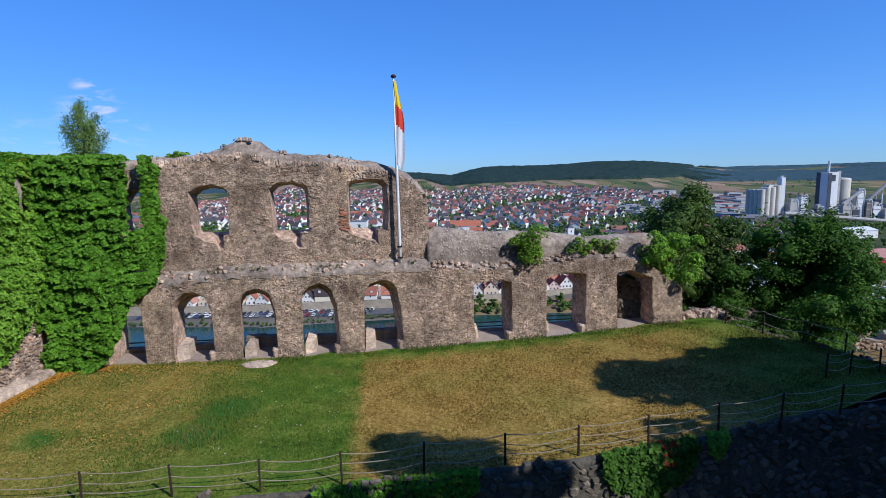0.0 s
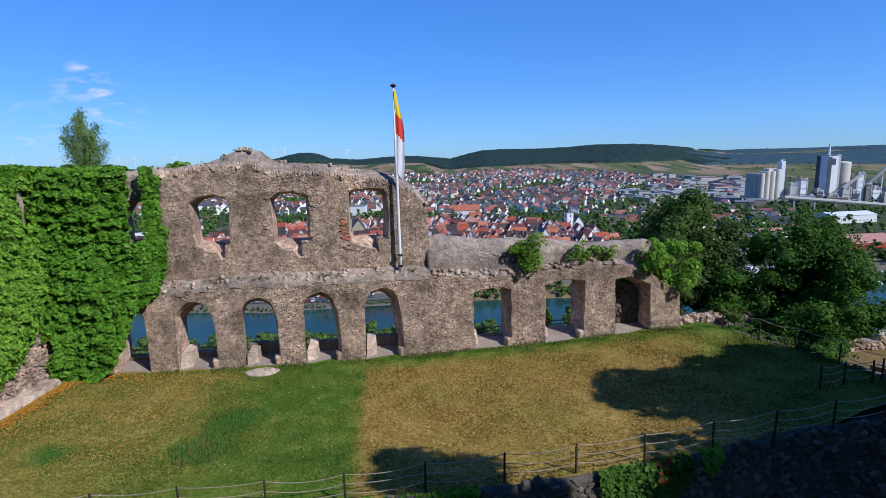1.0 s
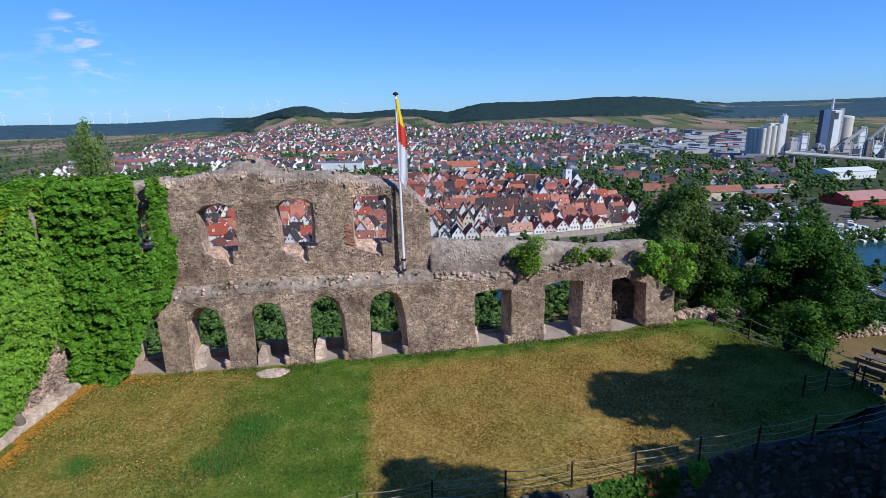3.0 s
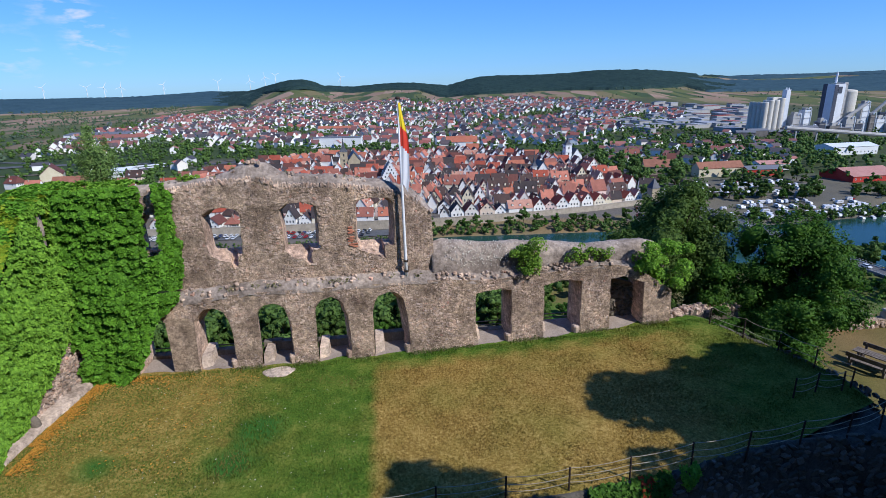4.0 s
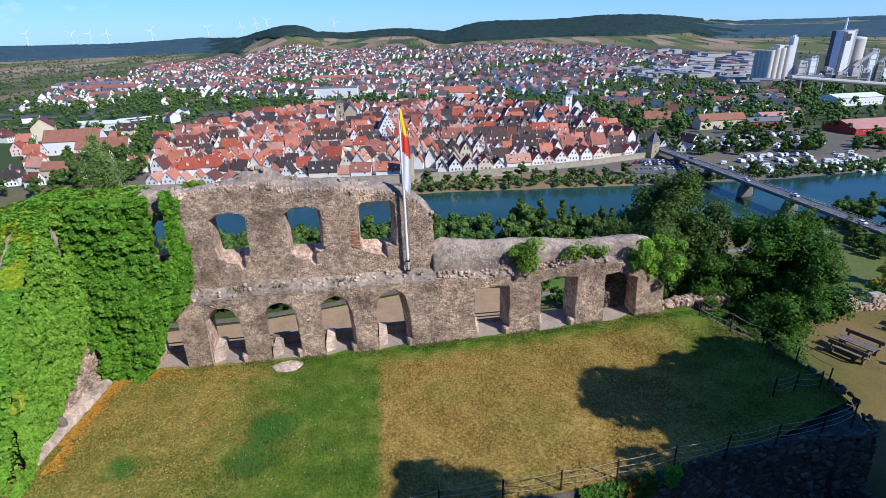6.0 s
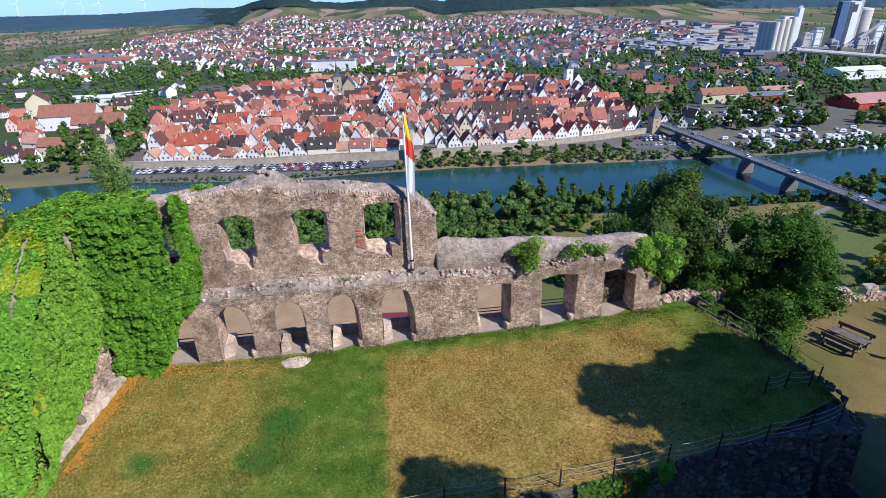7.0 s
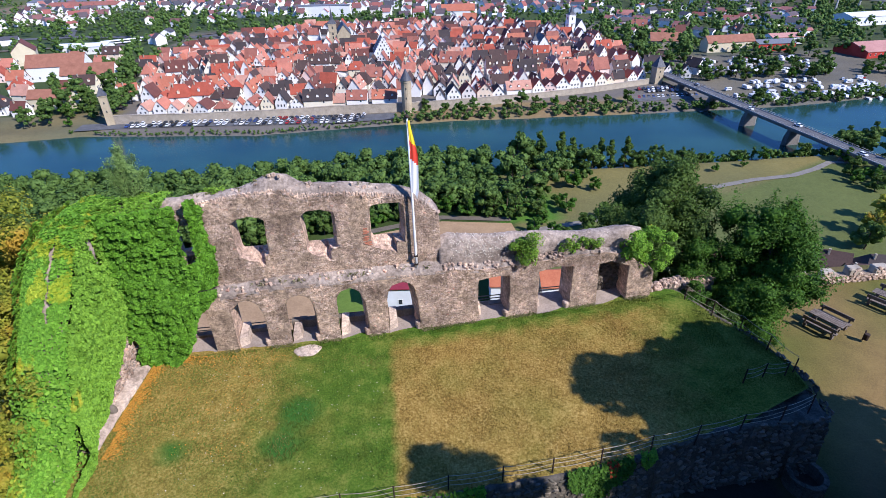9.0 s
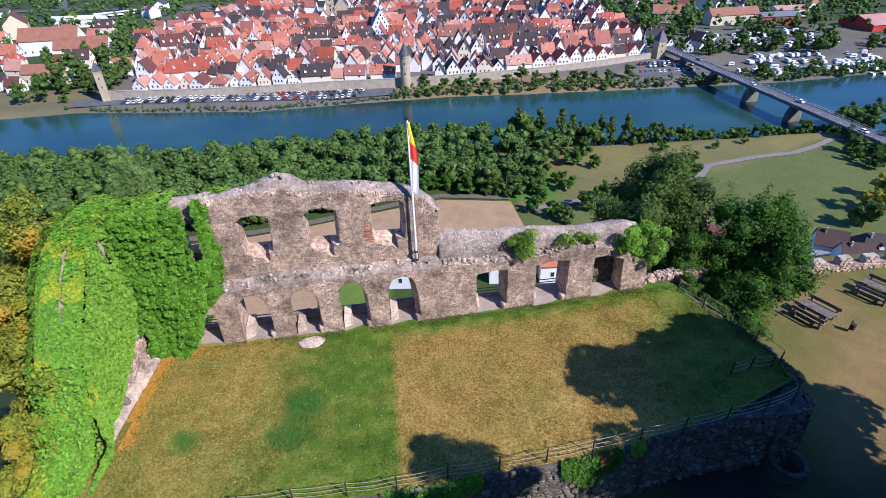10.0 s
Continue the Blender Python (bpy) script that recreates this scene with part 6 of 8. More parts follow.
# floors, seats and rear rails of the lower openings
for k, h in enumerate(low_holes_raw):
    u0, u1 = min(p[0] for p in h), max(p[0] for p in h)
    zf = wall_ground((u0 + u1) / 2)
    g = Geo()
    z = zf + 0.10
    lip = 0.14
    vs = [(u0 - 0.05, lip, zf - 0.02), (u1 + 0.02, lip * 0.5, zf - 0.02), (u1 - 0.05, -1.5, z + 0.1), (u0 + 0.1, -1.5, z + 0.1)]
    g.solid([tuple(wp(u, f, zz)) for u, f, zz in vs] + [tuple(wp(u, f, zz - 0.5)) for u, f, zz in vs], [(0, 1, 2, 3), (0, 1, 5, 4), (1, 2, 6, 5), (2, 3, 7, 6), (3, 0, 4, 7)])
    if k < 7:
        top = (0.35, 0.40, 0.64, 0.52, 0.62, 0.3, 0.35)[k]
        gp = Geo()
        for q in range(4):
            a, c = u0 - 0.1 + (u1 - u0 + 0.2) * q / 4, u0 - 0.1 + (u1 - u0 + 0.2) * (q + 1) / 4
            h = top + 0.05 * noise.noise((a * 3, k, 1))
            gp.solid([tuple(wp(u, f, zz)) for u, f, zz in ((a, -1.12, zf - 0.3), (c, -1.12, zf - 0.3), (c, -1.44, zf - 0.3), (a, -1.44, zf - 0.3), (a, -1.14, h - 0.04), (c, -1.14, h - 0.04), (c, -1.44, h), (a, -1.44, h))],
                     [(0, 1, 5, 4), (4, 5, 6, 7), (1, 2, 6, 5), (3, 0, 4, 7), (2, 3, 7, 6)])
        # dark stone copy here: shade inside the opening put into the colour
        add("rear_parapet", gp.mesh("rear_parapet", M_STONE_DARK), lower_wall, None, "low rubble parapet in a shade-dark tone at the back of an opening")
    add("floor_slab", g.mesh("floor_slab", M_SLAB), lower_wall, None, "pale concrete floor slab")
    if 1 <= k <= 6:
        g = Geo()
        a = [(u0 + 0.02, -0.15), (u0 + 0.48, -0.35), (u0 + 0.52, -1.4), (u0 + 0.05, -1.4)] if k < 5 else [(u0 - 0.05, -0.3), (u0 + 0.32, -0.45), (u0 + 0.35, -1.0), (u0, -1.0)]
        hh = (0.62, 0.5, 0.55, 0.6, 0.5, 0.45)[k - 1]
        g.solid([tuple(wp(u, f, zf)) for u, f in a] + [tuple(wp(u + (0.02 if i in (0, 3) else -0.05), f - 0.02, zf + hh + (0.12 if i > 1 else 0))) for i, (u, f) in enumerate(a)], [(0, 1, 5, 4), (1, 2, 6, 5), (2, 3, 7, 6), (3, 0, 4, 7), (4, 5, 6, 7)])
        add("seat_block", g.mesh("seat_block", M_PLASTER), lower_wall, None, "pale plastered seat block")
        g = Geo()
        g.box(-0.16, -0.2, -0.1, 0.16, 0.2, 0.42, 0, Matrix.Translation(wp(u1 - 0.12, -0.2, zf)) @ pose(0, 0, 0, 3, -4, 20), 0.06)
        add("side_stone", g.mesh("side_stone", M_STONE_PIECE), lower_wall)
    g = Geo()
    for zz in (0.25, 0.45):
        g.tube([tuple(wp(u0 - 0.3, -1.62, zf + zz + 0.02)), tuple(wp(u1 + 0.3, -1.62, zf + zz))], [0.03, 0.03], 6)
    add("rail", g.mesh("rear_rail", M_DARKWOOD), lower_wall, None, "weathered wooden safety rail")
# flat stone let into the lawn
slab_me = Geo()
ring = [(math.cos(a) * (0.72 + 0.08 * math.sin(3 * a)), math.sin(a) * (0.45 + 0.03 * math.cos(5 * a))) for a in [2 * math.pi * k / 18 for k in range(18)]]
slab_me.solid([(x, y, -0.1) for x, y in ring] + [(x, y, 0.05) for x, y in ring] + [(x * 0.94, y * 0.9, 0.075) for x, y in ring], [(i, (i + 1) % 18, 18 + (i + 1) % 18, 18 + i) for i in range(18)] + [(18 + i, 18 + (i + 1) % 18, 36 + (i + 1) % 18, 36 + i) for i in range(18)] + [tuple(range(36, 54))])
p = Vector((-7.95, 21.75, 0))
tagged(add("stone_slab", slab_me.mesh("stone_slab", M_PLASTER), None, pose(p.x, p.y, lawn_z(p.x, p.y) - 0.03, 1.5, 0.5, 11)), "flat pale stone slab let into the grass", "stone slab")

# ---- flagpole and flag ----
fp = wp(11.05, -0.2, 3.9)
flagpole = thing("flagpole", pose(fp.x, fp.y, fp.z, 0, -0.5, 0), "white flagpole fixed to the ruin with a limp flag", "flagpole")
g = Geo()
g.tube([(0, 0, -0.1), (0, 0, 1.0), (0, 0, 4), (0, 0, 8.05)], [0.075, 0.07, 0.06, 0.04], 10)
add("pole", g.mesh("pole", M_POLE, True), flagpole)
g = Geo()
g.tube([(0, 0, 8.02), (0, 0, 8.08), (0, 0, 8.14)], [0.11, 0.12, 0.06], 10)
add("finial", g.mesh("finial", M_RUST, True), flagpole, None, "dark pole cap")
for z in (0.25, 0.75):
    g = Geo()
    g.box(-0.11, -0.1, z - 0.04, 0.11, 0.1, z + 0.04)
    add("bracket", g.mesh("bracket", M_RUST), flagpole, None, "iron fixing clamp")
g = Geo()
rows_, cols_ = 40, 12
fv = []
for i in range(rows_ + 1):
    t = i / rows_
    z = 7.88 - 3.35 * t
    w = 0.09 + 0.28 * smooth(0.0, 0.6, t) * (1 - 0.35 * smooth(0.85, 1.0, t))
    for j in range(cols_ + 1):
        s = j / cols_
        fold = 0.028 * math.sin(s * 8.5 + 2.2 * t) * smooth(0, 0.3, t)
        fv.append((0.02 + w * s + 0.03 * math.sin(5 * t), -0.07 + 0.10 * s + fold, z - 0.55 * s * smooth(0.5, 1.0, t)))
fi = []
for i in range(rows_):
    for j in range(cols_):
        t = (i + 0.5) / rows_ - 0.10 * (j / cols_)
        g_idx = 0 if t < 0.28 else 1 if t < 0.54 else 2
        fi.append(g_idx)
fm = mesh_of("flag", fv, [(i * 13 + j, i * 13 + j + 1, (i + 1) * 13 + j + 1, (i + 1) * 13 + j) for i in range(rows_) for j in range(cols_)], [M_FLAG_Y, M_FLAG_R, M_FLAG_W], fi, True)
add("flag", fm, flagpole, None, "hanging yellow, red and white cloth flag")

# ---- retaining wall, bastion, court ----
# second dark rubble, for the court walls: their shade put into the colour
M_DARKRUBBLE = simple("shaded_rubble", (0.0333, 0.029, 0.021), (0.106, 0.0906, 0.072), 1.2, 0.95, bump_s=0.9, bump_d=0.08)
EDGE = [(-16.8, 11.2), (-12, 11.65), (-7.5, 12.1), (-2.7, 12.65), (1.5, 13.25), (5.6, 13.85), (8, 14.45), (10, 15.1), (12.4, 15.45), (14.6, 15.7), (16.3, 15.95), (16.5, 17.2), (16.3, 19.0), (15.85, 20.6), (14.95, 22.2), (13.2, 25.6)]
terrace_wall = thing("retaining_wall", Matrix.Identity(4), "rough rubble retaining wall carrying the castle lawn", "retaining wall", kind="structure")
g, gs = Geo(), Geo()
for (x0, y0), (x1, y1) in zip(EDGE, EDGE[1:]):
    d = Vector((x1 - x0, y1 - y0, 0))
    L = d.length
    d.normalize()
    nrm = Vector((d.y, -d.x, 0))
    n = max(2, int(L / 0.4))
    vs = []
    for i in range(n + 1):
        q = Vector((x0, y0, 0)) + d * (L * i / n)
        zt = lawn_z(q.x, q.y) - (0.5 if q.x > 14 and q.y < 18.2 else 0.0)
        for off, z in ((-0.2, zt - 0.05), (0.0, zt + 0.04), (0.08, zt - 0.1), (0.2, zt - 1.4), (0.35, COURT_Z - 0.5)):
            w = 0.09 * noise.noise((q.x * 1.4, q.y * 1.4, z * 1.4))
            p = q + nrm * (off + w)
            vs.append((p.x, p.y, z + (0.08 * noise.noise((q.x * 2, q.y * 2, 5)) if z > zt - 0.2 else 0)))
    g.solid(vs, [(i * 5 + j, i * 5 + j + 1, (i + 1) * 5 + j + 1, (i + 1) * 5 + j) for i in range(n) for j in range(4)])
    for uc, zc, w, h in courses(rng_s, 0.05, L - 0.05, COURT_Z, lawn_z(x0, y0) - 0.05, lambda a, c: 0 < a < L, 0.18, 0.5, 0.12, 0.22):
        q = Vector((x0, y0, 0)) + d * uc
        fr = 0.08 + (lawn_z(q.x, q.y) - zc) * 0.085
        out = rng_s.uniform(0.03, 0.09)
        gs.solid([tuple(q + d * a + nrm * (fr + o) + Vector((0, 0, zc + c))) for a, c, o in stone_shape(rng_s, w, h, out)], STONE_FACES)
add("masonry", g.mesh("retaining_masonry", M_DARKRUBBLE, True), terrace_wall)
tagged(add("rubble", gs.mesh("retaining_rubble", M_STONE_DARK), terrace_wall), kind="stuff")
g = Geo()
nb = 18
vs = []
for i in range(nb + 1):
    for j in range(nb + 1):
        a, c = i / nb, j / nb
        p = Vector((12.2, 15.4, 0)).lerp(Vector((16.4, 15.9, 0)), a).lerp(Vector((14.0, 17.0, 0)).lerp(Vector((16.45, 18.2, 0)), a), c)
        vs.append((p.x, p.y, lawn_z(p.x, p.y) - 0.35 + 0.35 * noise.noise((p.x * 1.1, p.y * 1.1, 2)) + 0.12 * noise.noise((p.x * 4, p.y * 4, 2))))
g.solid(vs, [(i * (nb + 1) + j, (i + 1) * (nb + 1) + j, (i + 1) * (nb + 1) + j + 1, i * (nb + 1) + j + 1) for i in range(nb) for j in range(nb)])
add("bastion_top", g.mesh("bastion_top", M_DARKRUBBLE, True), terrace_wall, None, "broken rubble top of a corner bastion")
# low remains beside the wall's end
g, gs = Geo(), Geo()
for i in range(11):
    x, y = 11.7 + i * 0.4, 25.6 + i * 0.12
    h = lawn_z(x, y) + 0.22 + 0.2 * noise.noise((x * 1.3, 0, 0)) - 0.02 * i
    g.box(x, y - 0.1, -1.5, x + 0.42, y + 0.75 + 0.1 * noise.noise((x, 3, 3)), h, 0, None, 0.08)
    for _ in range(22):
        s = rng_s.uniform(0.05, 0.13)
        gs.box(-s, -s, -s, s, s, s, 0, Matrix.Translation((x + rng_s.random() * 0.4, y - 0.1 + rng_s.random() * 0.6, h + rng_s.uniform(-0.3, 0.08) * (1 if rng_s.random() < 0.5 else 0.2))) @ pose(0, 0, 0, rng_s.uniform(-30, 30), 20 * rng_s.random(), 90 * rng_s.random()), s * 0.3)
low_rem = thing("wall_stump", Matrix.Identity(4), "low broken remains of a rubble wall by the lawn", "wall remains", kind="structure")
add("masonry", g.mesh("stump_masonry", M_STONE_DARK), low_rem)
tagged(add("rubble", gs.mesh("stump_rubble", M_STONE), low_rem), kind="stuff")

# ---- rope fence round the lawn ----
def fence(points, label, rails=(0.32, 0.58, 0.86)):
    t = thing("rope_fence", Matrix.Identity(4), label, "fence")
    tops = []
    for x, y in points:
        z = lawn_z(x, y)
        g = Geo()
        lean = rng_s.uniform(-0.03, 0.03)
        g.box(-0.026, -0.026, -0.35, 0.026, 0.026, 0.90, 0, Matrix.Translation((x, y, z)) @ pose(0, 0, 0, lean * 40, lean * 60, 20), 0.008)
        add("post", g.mesh("fence_post", M_RUST), t)
        tops.append(Vector((x, y, z)))
    for p, q in zip(tops, tops[1:]):
        for k in rails:
            sag = 0.10 * rng_s.uniform(0.6, 1.3)
            pts = [tuple(p.lerp(q, i / 8) + Vector((0, 0, k - sag * 4 * (i / 8) * (1 - i / 8)))) for i in range(9)]
            g = Geo()
            g.tube(pts, [0.013] * 9, 5)
            add("cable", g.mesh("fence_cable", M_ROPE), t)
    return t


fence([(-15.6, 11.5), (-13.5, 11.7), (-11.3, 11.95), (-9.05, 12.15), (-6.95, 12.4), (-4.8, 12.6), (-2.75, 12.82), (-0.64, 13.2), (1.55, 13.5), (3.6, 13.75), (5.65, 14.08), (7.85, 14.55), (9.87, 14.9), (11.95, 15.35), (13.9, 15.75), (15.6, 16.4)], "rusty iron post fence with three slack cables along the lawn edge")
fence([(13.3, 24.6), (14.2, 23.1), (15.05, 21.7), (15.7, 20.2), (16.1, 18.6)], "iron post fence along the lawn's steep side", (0.5, 1.0))
fence([(13.4, 18.0), (14.5, 18.35), (15.6, 18.4)], "short cable fence guarding the broken bastion")

# ivy tuft over the retaining wall
def edge_ivy(x0, x1, drop, n, seed, label, mat):
    def samp(rng):
        x = rng.uniform(x0, x1)
        t = (x - x0) / (x1 - x0)
        i = np.interp(x, [e[0] for e in EDGE[:9]], [e[1] for e in EDGE[:9]])
        z = lawn_z(x, i) + 0.15 - rng.uniform(0, 1) ** 1.2 * drop * (0.35 + 0.65 * math.sin(math.pi * t)) 
        return (x, i - 0.18 - 0.12 * rng.random() - 0.15 * noise.noise((x * 2, z * 2, 1)) + (0.3 * rng.random() if z > lawn_z(x, i) else 0), z), (0, -1, 0.4)
    t = thing("ivy", pose(0, 0, 0), label, "ivy")
    add("leaves", ivy_sheet("edge_ivy", n, samp, 0.14, mat, seed, ""), t)


edge_ivy(4.2, 7.0, 1.8, 1900, 51, "dark green ivy hanging over the retaining wall", M_TREE)
edge_ivy(7.35, 8.0, 0.8, 260, 52, "small tuft of ivy on the retaining wall", M_IVY_SUN)
edge_ivy(-3.4, 0.8, 1.4, 1500, 53, "green grass and ivy over the retaining wall's edge", M_IVY)

M_RED_LEAF = leafy("red_creeper_leaf", (0.22, 0.03, 0.015), (0.38, 0.07, 0.02), translucent=0.2)
edge_ivy(5.9, 6.3, 0.7, 110, 54, "few red autumn leaves of creeper on the retaining wall", M_RED_LEAF)

# old well in the court
well = thing("well", pose(15.5, 15.0, COURT_Z), "round stone well curb in the shaded lower court", "well")
ns = 20
for k in range(ns):
    g = Geo()
    a0, a1 = 2 * math.pi * k / ns, 2 * math.pi * (k + 0.93) / ns
    hh = 0.75 + 0.05 * rng_s.random()
    ring = [(0.64 * math.cos(a0), 0.64 * math.sin(a0)), (0.64 * math.cos(a1), 0.64 * math.sin(a1)), (0.86 * math.cos(a1), 0.86 * math.sin(a1)), (0.86 * math.cos(a0), 0.86 * math.sin(a0))]
    g.solid([(x, y, -0.3) for x, y in ring] + [(x, y, hh) for x, y in ring], [(0, 1, 5, 4), (1, 2, 6, 5), (2, 3, 7, 6), (3, 0, 4, 7), (4, 5, 6, 7)])
    add("curb_stone", g.mesh("well_curb", M_DARKRUBBLE), well)
g = Geo()
g.tube([(0, 0, 0.05), (0, 0, 0.12)], [0.64, 0.64], 20)
add("grille", g.mesh("well_grille", M_RUST), well, None, "dark iron cover")

# ---- lower terrace: picnic tables and battlement ----
def picnic(m, label):
    t = thing("picnic_table", m, label, "picnic table", "picnic tables on the terrace")
    for k in range(4):
        g = Geo()
        g.box(-1.0, -0.36 + k * 0.185, 0.70, 1.0, -0.36 + k * 0.185 + 0.17, 0.75, 0, None, 0.012)
        add("tabletop_board", g.mesh("tabletop_board", M_DARKWOOD), t)
    for x in (-0.7, 0.7):
        g = Geo()
        g.box(x - 0.05, -0.3, 0.0, x + 0.05, -0.2, 0.70)
        g.box(x - 0.05, 0.2, 0.0, x + 0.05, 0.3, 0.70)
        g.box(x - 0.05, -0.95, 0.30, x + 0.05, 0.95, 0.40)
        add("leg", g.mesh("table_leg", M_DARKWOOD), t)
    for s in (-1, 1):
        g = Geo()
        g.box(-1.0, s * 0.82 - 0.16, 0.41, 1.0, s * 0.82 + 0.16, 0.46, 0, None, 0.012)
        for x in (-0.8, 0.8):
            g.box(x - 0.06, s * 0.82 - 0.14, 0.0, x + 0.06, s * 0.82 + 0.14, 0.41)
        bench = add("bench", g.mesh("table_bench", M_DARKWOOD), t)
        g = Geo()
        g.box(-1.0, s * 1.05 - 0.03, 0.62, 1.0, s * 1.05 + 0.03, 0.86, 0, None, 0.01)
        for x in (-0.8, 0.8):
            g.box(x - 0.05, s * 1.02 - 0.04, 0.3, x + 0.05, s * 1.02 + 0.04, 0.8)
        add("backrest", g.mesh("bench_backrest", M_DARKWOOD), bench)
    return t


tz = COURT_Z + 0.02
picnic(pose(23.5, 25.95, tz, 0, 0, -59), "weathered wooden picnic table with two fixed benches")
picnic(pose(29.0, 28.0, tz, 0, 0, -56), "weathered wooden picnic table near the battlement")
bin_ = thing("litter_bin", pose(25.0, 24.5, tz), "small dark litter bin on a post", "bin")
bin_.scale = (0.7, 0.7, 0.75)
g = Geo()
g.tube([(0, 0, 0.25), (0, 0, 0.8)], [0.2, 0.23], 12)
add("bucket", g.mesh("bin_bucket", M_RUST), bin_)
g = Geo()
g.box(-0.04, 0.2, -0.1, 0.04, 0.28, 1.0)
add("post", g.mesh("bin_post", M_RUST), bin_)

batt = thing("battlement", Matrix.Identity(4), "low crenellated stone parapet at the terrace edge", "parapet", kind="structure")
b0, b1 = Vector((24.0, 30.4, COURT_Z)), Vector((46.0, 32.6, COURT_Z))
bd = (b1 - b0).normalized()
bq = pose(b0.x, b0.y, b0.z, 0, 0, math.degrees(math.atan2(bd.y, bd.x)))
g = Geo()
g.box(0, 0, -2.5, 22, 0.6, 0.55)
add("parapet", g.mesh("parapet", M_MORTAR), batt, bq)
for k in range(11):
    g = Geo()
    g.box(k * 2.0 + 0.1, -0.02, 0.55, k * 2.0 + 1.25 - 0.2 * rng_s.random(), 0.62, 1.0 + 0.15 * rng_s.random(), 0, None, 0.09)
    add("merlon", g.mesh("merlon", M_BRICKWALL), batt, bq)
gs = Geo()
for uc, zc, w, h in courses(rng_s, 0.05, 21.9, 0.0, 1.1, lambda a, c: c < 0.5 or 0.1 < (a % 2.0) < 1.2, 0.2, 0.5, 0.12, 0.2):
    gs.solid([tuple(bq @ Vector((uc + a, -0.02 - o, zc + c))) for a, c, o in stone_shape(rng_s, w, h, 0.05)], STONE_FACES)
tagged(add("rubble", gs.mesh("battlement_rubble", M_STONE), batt), kind="stuff")

# ---- unseen behind the camera: tower and trees placed to shade the lawn ----
# made-up tower, out of view, that throws the court into shade
keep = thing("castle_keep", pose(37.2, 1.2, COURT_Z - 0.5, 0, 0, 36), "square rubble tower added out of view to shade the court", "castle keep", kind="structure")
g = Geo()
g.box(-5.6, -5.2, -1, 5.6, 5.2, 12.5)
for k in range(4):
    g.box(-5.6 + k * 3.0, -5.2, 12.5, -4.0 + k * 3.0, 5.2, 13.6 + 0.8 * rng_s.random())
add("masonry", g.mesh("shade_tower_masonry", M_MORTAR), keep)
big_tree(8, 19.8, 5.1, 8.0, M_WOODS, (22.5, 8.7, COURT_Z - 0.2), "tall dense broadleaf tree shading the castle lawn", 130, 260, 0.5)
big_tree(10, 18.5, 5.2, 6.0, M_WOODS, (24.9, 10.6, COURT_Z - 0.2), "dense broadleaf tree beside the castle court", 100, 220, 0.52)
big_tree(11, 15.6, 4.6, 5.0, M_WOODS, (30.4, 3.9, COURT_Z - 0.2), "tall broadleaf tree out of view shading the terrace", 80, 170, 0.6)
big_tree(9, 21, 2.5, 13.0, M_TREE, (13.6, 3.0, COURT_Z - 0.2), "slender tall tree beside the castle court", 40, 150, 0.32)

# unseen ring of trees, added to cut the skylight on lawn and court
for k, (x, y, h) in enumerate(((-26, -20, 20), (-14, -24, 22), (-3, -26, 24), (9, -25, 22), (20, -22, 23), (32, -18, 22), (44, -12, 20), (50, 2, 18), (-30, -8, 18))):
    big_tree(30 + k, h, h * 0.3, h * 0.25, M_TREE, (x, y, ground(x, y) - 0.3), "tall broadleaf tree added out of view to block skylight", 40, 60, 0.8)

# two further unseen trees, added to block the southern sky
big_tree(41, 22, 6.2, 4.0, M_WOODS, (18.5, -9.0, ground(18.5, -9.0) - 0.3), "tall broadleaf tree added out of view to darken the court", 70, 110, 0.7)
big_tree(42, 21, 6.0, 4.0, M_WOODS, (6.0, -14.5, ground(6.0, -14.5) - 0.3), "tall broadleaf tree added out of view to darken the court", 70, 110, 0.7)

# birch sapling growing on the corner of the wall
birch = thing("birch", pose(-15.1, 22.9, 8.2), "slender young birch growing out of the ivy-covered wall", "birch tree")
rngb = np.random.default_rng(61)
g = Geo()
pts = []
for k in range(9):
    a, tilt = k * 2.4, (0.08 + 0.05 * k) if k else 0.0
    hgt = 2.9 - 0.16 * k
    tip = Vector((math.cos(a) * tilt * hgt, math.sin(a) * tilt * hgt, hgt))
    g.tube([(0, 0, -0.3), tuple(tip * 0.5), tuple(tip)], [0.03, 0.018, 0.004], 5, caps=False)
    for _ in range(1150):
        s = rngb.uniform(0.12, 1.0) ** 0.85
        o = rngb.normal(0, 0.27 * (1.15 - s * 0.8), 3)
        pts.append((np.array(tip * s) + o, np.array([math.cos(a), math.sin(a), 0.2])))
v, f = leaf_cloud(pts, 0.065, rngb)
add("stem", g.mesh("birch_stems", M_BARK), birch)
add("foliage", raw_mesh("birch_leaves", v, f, M_BIRCH), birch)

# trees on the slope west of the ruin
big_tree(21, 7.0, 2.1, 1.0, M_TREE_DRY, (-18.6, 15.0, -4.2), "low yellowing tree beside the end of the ivy wall", 60, 380, 0.12, twigs=40)
big_tree(22, 16.4, 3.4, 4.0, M_TREE_DRY, (-20.2, 21.7, -6.2), "autumn-tinged tree on the castle slope", 80, 400, 0.13, twigs=80)
big_tree(23, 11.6, 2.7, 3.0, M_TREE_DRY, (-19.4, 18.0, -4.6), "yellowing tree below the side wall", 70, 400, 0.12, twigs=60)

# fallen leaves along the west wall
rngl = np.random.default_rng(71)
pts = []
for _ in range(3300):
    y = rngl.uniform(15.0, 21.4)
    x = WEST_X + 0.7 + abs(rngl.normal(0, 0.30)) * (1.0 + 0.8 * noise.noise((y * 1.1, 0, 2))) + (0.3 if y < 16.5 else 0)
